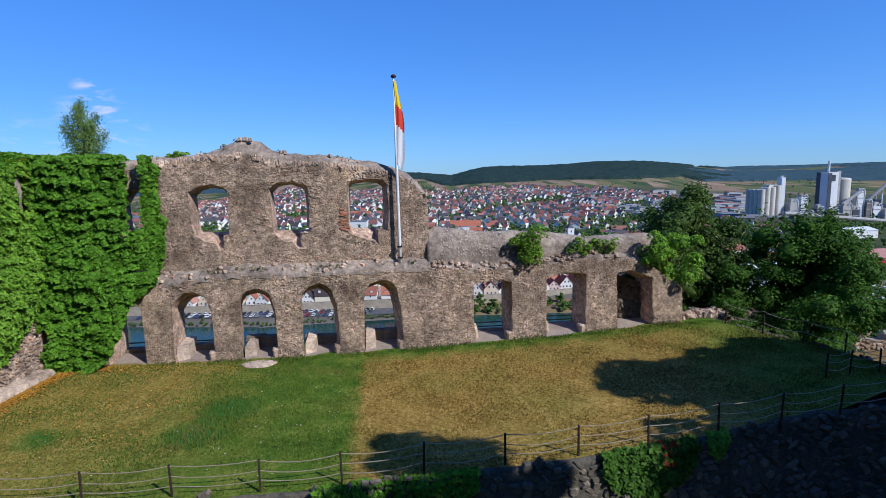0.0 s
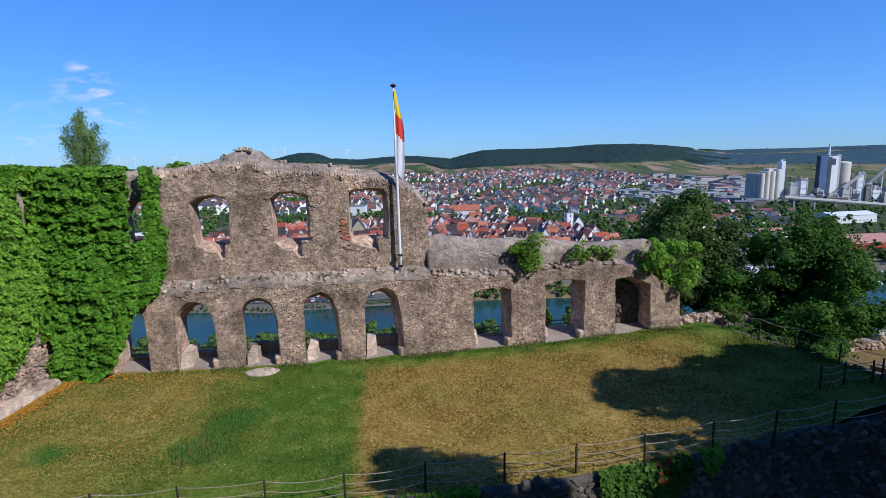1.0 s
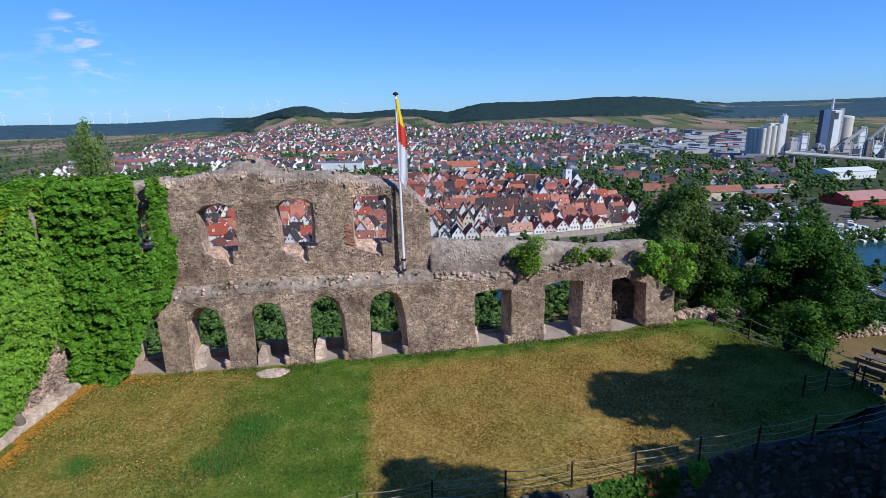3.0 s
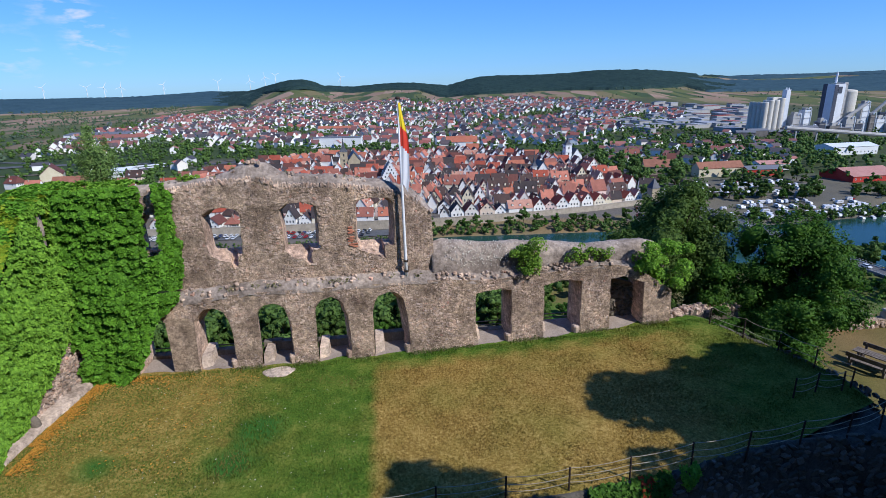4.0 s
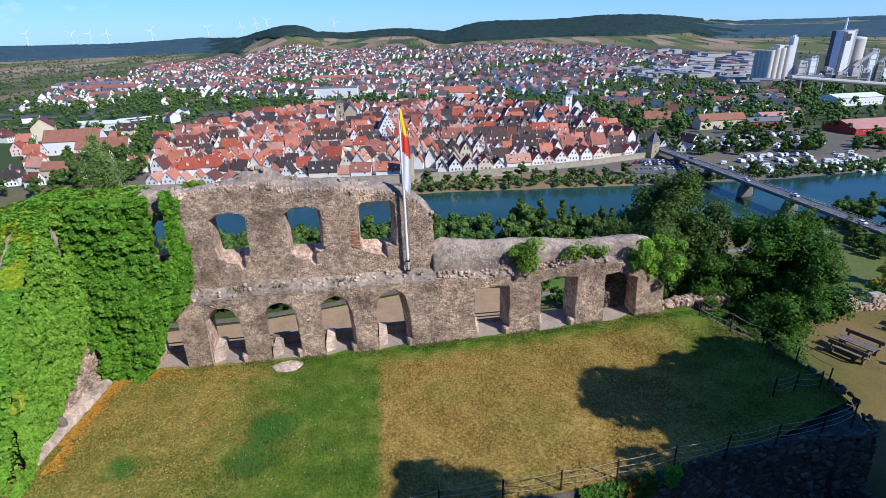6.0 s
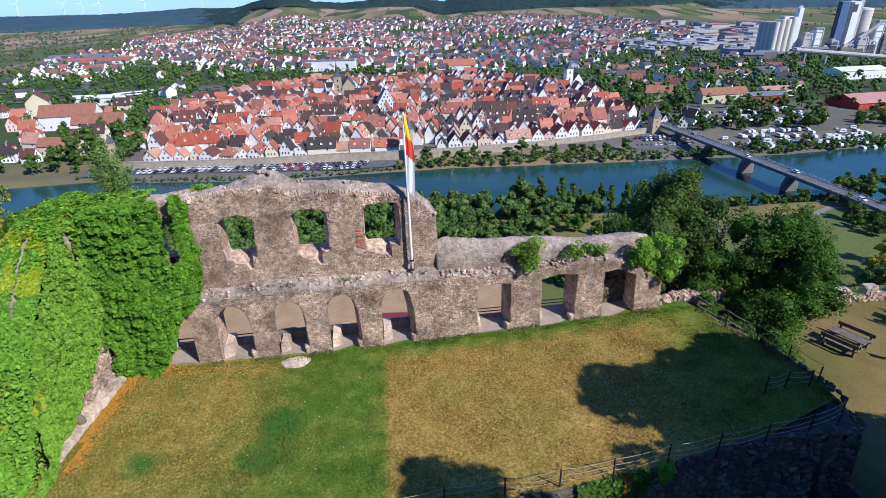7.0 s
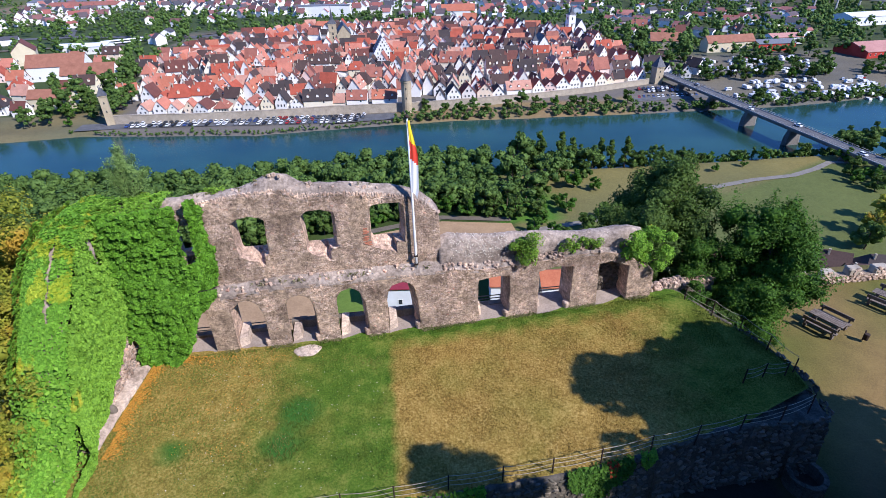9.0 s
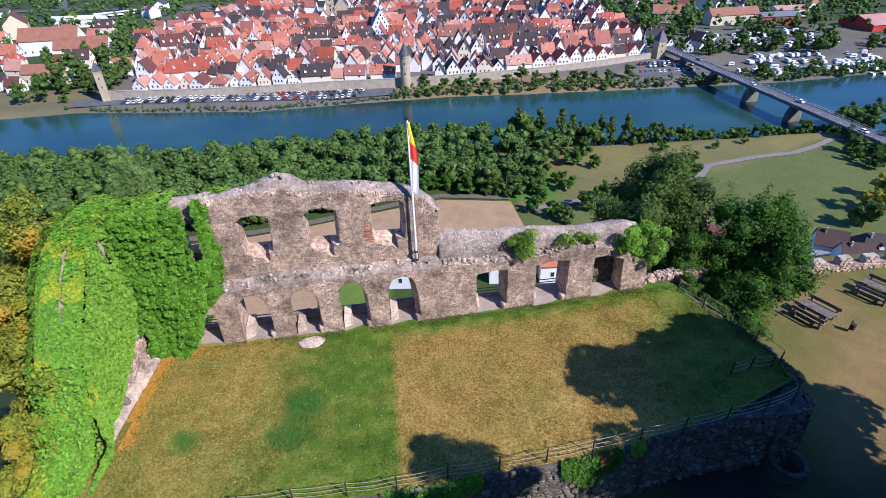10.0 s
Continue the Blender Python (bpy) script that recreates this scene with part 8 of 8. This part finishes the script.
ribbon("valley_road", [(-425, 665), (-520, 850), (-700, 1150), (-900, 1500)], 11, 0.6, M_ASPHALT, "straight grey road climbing out of the valley", "road", 20)
ribbon("curved_road", [(-640, 640), (-560, 690), (-520, 680), (-500, 650), (-540, 620)], 9, 0.6, M_ASPHALT, "curved grey slip road", "road", 8, TOWN_Z)
ribbon("side_street", [(165, 400), (176, 470), (190, 560), (215, 700), (240, 860)], 9, 0.45, M_ASPHALT, "grey street past the old town", "street", 10)


# railway with a standing train behind the old town
ribbon("railway", [(-520, 560), (-400, 588), (-313, 626), (-240, 676)], 9, 0.7, M_TRACK, "brown railway track bed", "railway", 8, TOWN_Z)
train = thing("train", pose(-353, 597, TOWN_Z + 0.8, 0, 0, 33), "white and blue passenger train on the railway", "train")
for k in range(3):
    g = Geo()
    g.box(k * 22.0, -1.4, 0.5, k * 22.0 + 21.0, 1.4, 4.0, 0, None, 0.35)
    coach = add("coach", g.mesh("coach", M_STEEL_W), train)
    g = Geo()
    g.box(k * 22.0 + 0.8, -1.46, 1.9, k * 22.0 + 20.2, 1.46, 2.9)
    add("window_band", g.mesh("window_band", M_PANE), coach, None, "dark window band")


# ---- vehicles ----
def car_pattern():
    t = thing("car", Matrix.Identity(4), "small parked car seen across the river", "car", "cars parked by the river")
    g = Geo()
    prof = [(-2.1, 0.35), (-2.1, 0.8), (-1.3, 0.95), (1.7, 0.98), (2.1, 0.85), (2.1, 0.35)]
    g.solid([(x, -0.85, z) for x, z in prof] + [(x, 0.85, z) for x, z in prof], [tuple(range(5, -1, -1)), tuple(range(6, 12))] + [(i, (i + 1) % 6, 6 + (i + 1) % 6, 6 + i) for i in range(6)])
    g.box(-0.5, -0.68, 1.38, 1.15, 0.68, 1.47)
    add("body", g.mesh("car_body", M_CARPAINT), t)
    g = Geo()
    g.solid([(-1.25, -0.8, 0.95), (1.75, -0.8, 0.97), (1.75, 0.8, 0.97), (-1.25, 0.8, 0.95), (-0.5, -0.68, 1.38), (1.2, -0.68, 1.38), (1.2, 0.68, 1.38), (-0.5, 0.68, 1.38)], [(0, 1, 5, 4), (1, 2, 6, 5), (2, 3, 7, 6), (3, 0, 4, 7)])
    add("glazing", g.mesh("car_glass", M_PANE), t, None, "dark car glazing")
    g = Geo()
    g.tube([(0, -0.1, 0), (0, 0.1, 0)], [0.32, 0.32], 10)
    me = g.mesh("car_wheel", M_TYRE)
    for x in (-1.3, 1.3):
        for y in (-0.8, 0.8):
            add("wheel", me, t, pose(x, y, 0.32))
    return t


def caravan_pattern(name, label, L, H, nose):
    t = thing(name, Matrix.Identity(4), label, "caravan", "caravans on the camping ground")
    g = Geo()
    prof = [(-L / 2, 0.5), (-L / 2 - nose * 0.3, 1.4), (-L / 2 + nose, H), (L / 2 - 0.2, H), (L / 2, H - 0.3), (L / 2, 0.5)]
    g.solid([(x, -1.1, z) for x, z in prof] + [(x, 1.1, z) for x, z in prof], [tuple(range(5, -1, -1)), tuple(range(6, 12))] + [(i, (i + 1) % 6, 6 + (i + 1) % 6, 6 + i) for i in range(6)])
    body = add("body", g.mesh(name + "_body", M_CARAVAN), t)
    for s in (-1, 1):
        g = Geo()
        g.box(-L * 0.3, s * 1.12 - 0.02, 1.5, L * 0.3, s * 1.12 + 0.02, 2.0)
        add("window", g.mesh(name + "_window", M_PANE), body)
    g = Geo()
    g.tube([(0, -1.0, 0.35), (0, 1.0, 0.35)], [0.35, 0.35], 10)
    for x in ((-L * 0.3, L * 0.3) if name == "motorhome" else (0.1,)):
        add("wheel", g.mesh(name + "_wheel", M_TYRE), t, pose(x, 0, 0))
    return t


car = car_pattern()
first = [True]


def put(pattern, m, flag):
    if flag[0]:
        flag[0] = False
        pattern.matrix_basis = m
        return pattern
    return copy_thing(pattern, m)


for r_, y_o in ((0, -4.0), (1, 1.0), (2, 5.2)):
    for k in range(42):
        x = -185 + k * 3.4
        if rt.random() < 0.14:
            continue
        y = pw([(-215, 314), (-190, 317), (-150, 318), (-105, 317), (-60, 317), (-25, 323)], x) + y_o
        put(car, pose(x, y, TOWN_Z - 1.5, 0, 0, (90 if r_ < 2 else 75) + rt.uniform(-6, 6)), first)
for r_ in range(3):
    for k in range(13):
        if rt.random() < 0.15:
            continue
        put(car, pose(132 + k * 3.2 + r_ * 2, 349 + r_ * 6.5 + k * 0.2, TOWN_Z - 1.55 if r_ == 0 else ground(150, 349 + r_ * 6.5) + 0.45, 0, 0, 85 + rt.uniform(-5, 5)), first)
bm_inv = bm_
for u, s, r_ in ((40, 1.6, 0), (96, -1.6, 180), (128, 1.6, 0), (170, -1.6, 180)):
    put(car, bm_inv @ pose(u, s, 0.06, 0, 0, r_), first)
van, mh = caravan_pattern("caravan", "white touring caravan on the camping ground", 5.6, 2.6, 0.5), caravan_pattern("motorhome", "white motorhome on the camping ground", 7.0, 3.0, 0.9)
fv_, fm_ = [True], [True]
for k in range(196):
    if k < 110:
        x, y = rt.uniform(192, 318), 0
        y = rt.choice((336, 342, 349, 356, 363, 370)) + (x - 192) * 0.06 + rt.uniform(-2, 2)
    else:
        x = rt.uniform(206, 300)
        y = rt.choice((398, 406, 413, 421, 430, 439, 447)) + (x - 208) * 0.05
    if k % 3 == 0:
        put(car, pose(x + 3.2, y + 1.5, ground(x, y) + 0.02, 0, 0, rt.choice((70, 85, 100, 10)) + rt.uniform(-8, 8)), first)
    if k % 5 == 1:
        continue
    p, fl = (van, fv_) if rt.random() < 0.5 else (mh, fm_)
    put(p, pose(x, y, ground(x, y) + 0.02, 0, 0, rt.choice((70, 85, 100, 10)) + rt.uniform(-8, 8)), fl).scale = (0.8, 0.8, 0.8)

# ---- more houses ----
def hall_building(name, at, rot, w, d, h, rh, wall_mat, roof_mat, label, band=None):
    t = thing(name, pose(*at, 0, 0, rot), label, "building")
    mw, mr = gable_meshes(w, d, h, rh)
    mw.materials[0], mr.materials[0] = wall_mat, roof_mat
    add("wall", mw, t)
    add("roof", mr, t)
    for k in range(max(2, int(w / 5))):
        add("window", ME_WINDOW, t, pose((k + 0.5) * w / max(2, int(w / 5)) - w / 2, -d / 2 - 0.03, min(h * 0.6, 5)))
    for k in range(max(2, int(d / 5))):
        add("window", ME_WINDOW, t, pose(-w / 2 - 0.03, (k + 0.5) * d / max(2, int(d / 5)) - d / 2, min(h * 0.55, 3), 0, 0, -90))
    return t


M_ROOF_PINK = simple("pale_red_sheet_roof", (0.311, 0.148, 0.118), (0.4, 0.207, 0.17), 0.1, 0.7, bump_s=0.05)
M_ROOF_BROWN = simple("brown_tile_roof", (0.178, 0.074, 0.0444), (0.266, 0.118, 0.074), 0.3, 0.85)
M_ROOF_ORANGE = simple("orange_tile_roof", (0.281, 0.0814, 0.037), (0.37, 0.126, 0.0592), 0.3, 0.85)
M_WALL_CREAM = simple("cream_plaster", (0.459, 0.4, 0.266), (0.548, 0.488, 0.34), 0.2, 0.9, bump_s=0.05)
hall_building("market_hall", (366, 462, TOWN_Z), 100, 34, 46, 5, 5, M_REDMETAL, M_ROOF_PINK, "wide market hall with pale red sheet roof and red walls")
hall_building("shop_building", (296, 490, TOWN_Z), 95, 14, 34, 6, 2.5, M_REDMETAL, M_FLATROOF, "low shop building with red fascia and grey roof")
hall_building("shop_building", (322, 520, TOWN_Z), 95, 16, 30, 6, 2.5, M_FRAME, M_ROOF_PINK, "low white shop building with reddish roof")
hall_building("school_building", (256, 490, TOWN_Z), 98, 12, 44, 8, 5, M_WALL_CREAM, M_ROOF_BROWN, "long cream building with a brown tiled roof")
hall_building("brick_building", (206, 505, TOWN_Z), 80, 14, 26, 8, 6, M_BRICKWALL, M_ROOF_BROWN, "brick building with steep brown roof among trees")
hall_building("warehouse", (470, 620, TOWN_Z), 100, 26, 60, 9, 3, M_FRAME, M_STEEL_W, "white warehouse with light metal roof")
hall_building("manor_house", (-372, 512, TOWN_Z), 30, 18, 24, 12, 8, M_WALL_CREAM, M_ROOF, "cream manor house with red hipped roof")
hall_building("apartment_house", (-252, 356, TOWN_Z), 93, 11, 27, 7.5, 4.5, M_WALL_CREAM, M_ROOF_BROWN, "cream apartment house with brown roof and balconies")
hall_building("apartment_house", (-262, 420, TOWN_Z), 96, 13, 38, 9, 7, M_HOUSE, M_ROOF_BROWN, "long apartment house with brown roof")
hall_building("church_hall", (-300, 445, TOWN_Z), 100, 18, 42, 11, 8, M_FRAME, M_ROOF_BROWN, "large white hall with broad brown roof")
hall_building("commercial_hall", (-345, 560, TOWN_Z), 95, 20, 46, 7, 2, M_FRAME, M_STEEL_W, "white commercial hall with light roof")
hall_building("factory_hall", (-560, 950, TOWN_Z), 92, 40, 110, 9, 4, M_FRAME, M_ROOF, "long factory hall with bright red roof")
hall_building("factory_hall", (-640, 1040, TOWN_Z), 92, 50, 120, 8, 3, M_FRAME, M_FLATROOF, "long factory hall with pale roof")
hall_building("hotel", (30, 745, TOWN_Z), 90, 16, 42, 10, 7, M_FRAME, M_ROOF, "white hotel with bright red roof")
hall_building("school_building", (-190, 1060, TOWN_Z), 88, 16, 90, 8, 4, M_FRAME, M_ROOF, "long white school with red roof")
hall_building("apartment_block", (-150, 800, TOWN_Z), 88, 14, 70, 14, 1, M_FRAME, M_FLATROOF, "long white flat-roofed apartment block")
for x, y, k, r_ in ((168, 402, 4, 10), (182, 398, 4, -15), (192, 408, 0, 30), (163, 416, 1, 80), (174, 436, 0, 70), (-222, 380, 4, 20), (-210, 372, 0, 100), (-282, 372, 1, 80), (-300, 395, 3, 10), (-318, 420, 1, 95), (-330, 470, 3, 5), (-286, 480, 0, 80), (-270, 395, 4, 100), (-345, 440, 0, 15), (-255, 372, 4, 75)):
    put_house(k, pose(x, y, TOWN_Z, 0, 0, r_)).scale = (0.95, 0.95, 0.9)
for x, y, k, r_ in ((-360, 470, 1, 95), (-235, 450, 1, 92), (-400, 500, 3, 80), (-320, 500, 3, 88), (-295, 515, 2, 90), (-280, 345, 3, 10), (-262, 338, 4, 85), (-305, 352, 4, 20), (-252, 395, 2, 95), (-345, 395, 3, 100), (-370, 420, 2, 95), (-395, 455, 1, 10), (-245, 510, 0, 80), (300, 560, 3, 20), (240, 560, 1, 80), (215, 600, 2, 70), (260, 590, 3, 10)):
    put_house(k, pose(x, y, TOWN_Z, 0, 0, r_)).scale = (0.95, 0.95, 0.9)
# village at the foot of the castle hill
hall_building("workshop", (-12.5, 128, TOWN_Z), 90, 9, 15, 7.5, 1.3, M_STEEL_W, M_CRIMSON, "pale grey workshop with a low crimson roof")
hall_building("farmhouse", (20, 129, TOWN_Z), 88, 9, 13, 6.8, 2.8, M_FRAME, M_ROOF_ORANGE, "white farmhouse with an orange tiled roof")
hall_building("farmhouse", (35, 129, TOWN_Z), 91, 9, 14, 6.0, 2.6, M_FRAME, M_ROOF_ORANGE, "white farmhouse with an orange tiled roof beside a barn")
for x, y, k, r_, s in ((83, 138, 4, 35, 0.95), (76, 143, 4, 80, 0.9), (119, 136, 4, 65, 0.8), (129, 131, 3, 78, 0.75), (121, 128, 0, 80, 0.7), (141, 133, 4, 80, 0.8)):
    put_house(k, pose(x, y, TOWN_Z, 0, 0, r_)).scale = (s, s, s)

# ---- industry ----
gf = Geo()
gfr = Geo()
for _ in range(160):
    az, d = radians(rt.uniform(13, 31)), rt.uniform(980, 1750)
    x, y = d * math.sin(az), d * math.cos(az)
    w, l, h = rt.uniform(10, 28), rt.uniform(16, 55), rt.uniform(5, 9)
    m = pose(x, y, ground(x, y), 0, 0, rt.choice((0, 90)) + 15)
    gf.box(-w / 2, -l / 2, -2, w / 2, l / 2, h, 0, m)
    gfr.box(-w / 2 - 0.3, -l / 2 - 0.3, h, w / 2 + 0.3, l / 2 + 0.3, h + 0.7, 0, m)
ind = thing("industrial_estate", Matrix.Identity(4), "industrial estate of low flat-roofed halls", "industrial halls", kind="stuff")
tagged(add("walls", gf.mesh("estate_walls", M_CONCRETE), ind), kind="stuff")
tagged(add("roofs", gfr.mesh("estate_roofs", M_FLATROOF), ind), kind="stuff")

silos = thing("silo_block", pose(520, 862, TOWN_Z, 0, 0, 9), "row of tall pale concrete cement silos with lift tower", "silos")
for k in range(4):
    for j in range(4):
        if k and j > 1:
            continue
        g = Geo()
        g.tube([(0, 0, -2), (0, 0, 48 + 3 * ((k + 1) // 2)), (0, 0, 49 + 3 * ((k + 1) // 2))], [4.75, 4.75, 4.5], 24)
        add("silo", g.mesh("silo", M_SILO, False), silos, pose(-18 + k * 9.2, -12 + j * 9.2, 0))
g = Geo()
g.box(-17, -10, -2, 10, 16, 47)
g.box(-4, -10, 50, 12, 4, 56)
add("head_house", g.mesh("silo_head", M_SILO), silos)
g = Geo()
g.box(14.5, -14, -2, 21.5, -5, 67)
for x in (15.0, 17.5, 20.0):
    g.box(x, -11, 67, x + 0.8, -10, 70)
add("lift_tower", g.mesh("lift_tower", M_STEEL_W), silos, None, "light grey lift tower")

kiln = thing("cement_tower", pose(614, 858, TOWN_Z, 0, 0, 14), "tall clad preheater tower of a cement works", "industrial tower")
g = Geo()
g.box(-10, -10, -2, 10, 10, 74)
add("tower_body", g.mesh("kiln_body", M_STEEL_W), kiln)
g = Geo()
g.box(-10.4, 3.5, 14, -9.9, 10.5, 74)
g.box(-3, -10.4, 60, 4, -9.9, 70)
g.box(-10.4, -10.4, 4, -3.6, -9.9, 73)
add("cladding", g.mesh("kiln_cladding", M_STEEL_D), kiln, None, "dark metal cladding panel")
g = Geo()
g.box(11, -7, -2, 18, 7, 76)
for z in range(10, 76, 9):
    g.box(10.6, -7.6, z, 18.5, 7.6, z + 0.8)
add("stair_tower", g.mesh("kiln_stairs", M_CONCRETE), kiln)
g = Geo()
g.tube([(8, 6, 75), (8, 6, 92)], [1.8, 1.5], 12)
add("stack", g.mesh("kiln_stack", M_STEEL_W), kiln)
drum = thing("storage_silo", pose(648, 872, TOWN_Z), "beige cylindrical storage silo with conical roof", "silo")
g = Geo()
g.tube([(0, 0, -2), (0, 0, 62), (0, 0, 64), (0, 0, 65)], [12, 12, 11, 3], 32)
add("shell", g.mesh("drum_shell", M_SILO), drum)
for k in range(7):
    t = thing("plant_building", pose(700 + k * 24 + rt.uniform(-6, 6), 880 + rt.uniform(-25, 20), TOWN_Z, 0, 0, -12), "grey plant building of the cement works", "industrial building")
    g = Geo()
    w, h = rt.uniform(8, 15), rt.uniform(14, 40)
    g.box(-w, -w * 0.7, -2, w, w * 0.7, h)
    g.box(-w * 0.5, -w * 0.4, h, w * 0.4, w * 0.3, h + rt.uniform(4, 12))
    add("block", g.mesh("plant_block", rt.choice((M_STEEL_W, M_CONCRETE, M_STEEL_D))), t)
    g = Geo()
    g.tube([(w * 0.6, 0, h), (w * 0.6, 0, h + 16)], [1.3, 1.2], 10)
    add("duct", g.mesh("plant_duct", M_STEEL_W), t)
for x, y, w, d, h, up, mat in ((553, 850, 6, 6, 28, 5, M_CONCRETE), (570, 852, 5, 6, 36, 3, M_STEEL_W), (569, 832, 5, 4, 12, 0, M_FRAME), (586, 836, 5, 5, 18, 6, M_STEEL_D), (604, 832, 9, 4, 13, 4, M_PIER),
                               (628, 836, 7, 5, 22, 3, M_CONCRETE), (644, 838, 6, 5, 16, 5, M_STEEL_D), (656, 846, 5, 5, 44, 4, M_STEEL_W), (668, 844, 4, 5, 27, 3, M_PIER), (683, 846, 7, 5, 20, 6, M_STEEL_W), (697, 842, 6, 6, 14, 2, M_CONCRETE), (536, 838, 7, 4, 11, 2, M_PIER)):
    t = thing("plant_building", pose(x, y, TOWN_Z, 0, 0, 10), "small plant building of the cement works", "industrial building")
    g = Geo()
    g.box(-w, -d, -2, w, d, h)
    add("block", g.mesh("plant_block", mat), t)
    g = Geo()
    g.box(-w * 0.5, -d * 0.6, h, w * 0.6, d * 0.6, h + up + 0.5)
    add("roof_house", g.mesh("plant_roof_house", M_CONCRETE), t)
    for z in range(6, int(h), 9):
        g = Geo()
        g.box(-w - 0.6, -d - 0.6, z, w + 0.6, -d - 0.02, z + 0.6)
        add("platform", g.mesh("plant_platform", M_CONCRETE), t)
    g = Geo()
    g.tube([(w + 1.5, -d, 0), (w + 1.5, -d, h * 0.9), (w + 0.5, -d, h + 3), (w - 2.5, -d, h + 4), (w - 4, -d, h + 1)], [0.9] * 5, 8)
    add("duct", g.mesh("plant_duct", M_STEEL_W), t)
for p0, p1 in (((462, 722, 21), (604, 722, 8)), ((600, 838, 4), (655, 840, 44)), ((600, 868, 15), (900, 905, 13)), ((725, 930, 10), (775, 925, 62)), ((790, 930, 70), (815, 925, 20))):
    g = Geo()
    g.tube([p0[:2] + (TOWN_Z + p0[2],), p1[:2] + (TOWN_Z + p1[2],)], [2.6, 2.6], 8)
    c = thing("conveyor_gallery", Matrix.Identity(4), "long raised conveyor gallery of the cement works", "conveyor")
    add("gallery", g.mesh("gallery", M_CONCRETE), c)
    for k in range(5):
        q = Vector(p0).lerp(Vector(p1), (k + 0.5) / 5)
        g = Geo()
        g.box(q.x - 0.8, q.y - 0.8, TOWN_Z - 1, q.x + 0.8, q.y + 0.8, TOWN_Z + q.z)
        add("support", g.mesh("gallery_support", M_CONCRETE), c)
for k in range(9):
    t = thing("low_shed", pose(420 + k * 34 + rt.uniform(-8, 8), 815 + k * 6 + rt.uniform(-18, 8), TOWN_Z, 0, 0, rt.uniform(-20, 5)), "low grey shed of the cement works", "shed")
    w, l, h = rt.uniform(10, 18), rt.uniform(8, 12), rt.uniform(6, 13)
    mw, mr = gable_meshes(l, w * 2, h, 2.5)
    mw.materials[0], mr.materials[0] = M_PIER, M_FLATROOF
    add("wall", mw, t, pose(0, 0, 0, 0, 0, 90))
    add("roof", mr, t, pose(0, 0, 0, 0, 0, 90))

# ---- wind turbines on the ridge ----
tg, ng, bgeo = Geo(), Geo(), Geo()
tg.tube([(0, 0, -5), (0, 0, 85)], [2.4, 1.5], 8)
ng.box(-2.0, -4, 84, 2.0, 5, 88)
bgeo.solid([(-1.7, 0, 0), (1.7, 0, 0), (0.6, 0.2, 40), (-0.6, 0.2, 40), (0, 0.8, 10)], [(0, 1, 2, 3), (0, 4, 3), (1, 4, 2), (3, 4, 2)])
tm, nm_, blm = tg.mesh("turbine_tower", M_FRAME), ng.mesh("nacelle", M_FRAME), bgeo.mesh("blade", M_FRAME)
for az, d in ((-38.4, 4650), (-35.3, 4550), (-32.2, 4700), (-30.9, 4600), (-29.6, 4650), (-26.2, 4800), (-18.6, 4700), (-17.2, 4600), (-16.2, 4700), (-21.5, 4750), (-9.9, 4600)):
    x, y = d * math.sin(radians(az)), d * math.cos(radians(az))
    t = thing("wind_turbine", pose(x, y, ridge(az)[1] - 6, 0, 0, 20), "white wind turbine on a far ridge", "wind turbine", "wind turbines on the ridge")
    add("tower", tm, t)
    add("nacelle", nm_, t)
    a0 = rt.uniform(0, 120)
    for k in range(3):
        add("blade", blm, t, pose(0, -4.5, 86, 0, a0 + 120 * k, 0))

# single stones of the palace wall
for owner, f, u, z, w, h, out in single_stones:
    p = wp(u, f, z)
    m = Matrix.Translation(p) @ Matrix.Rotation(math.atan2(WU.y, WU.x), 4, "Z") @ Matrix.Diagonal((w, out, h, 1))
    add("stone", PIECE_MESHES[rng_s.randrange(14)], owner, m)
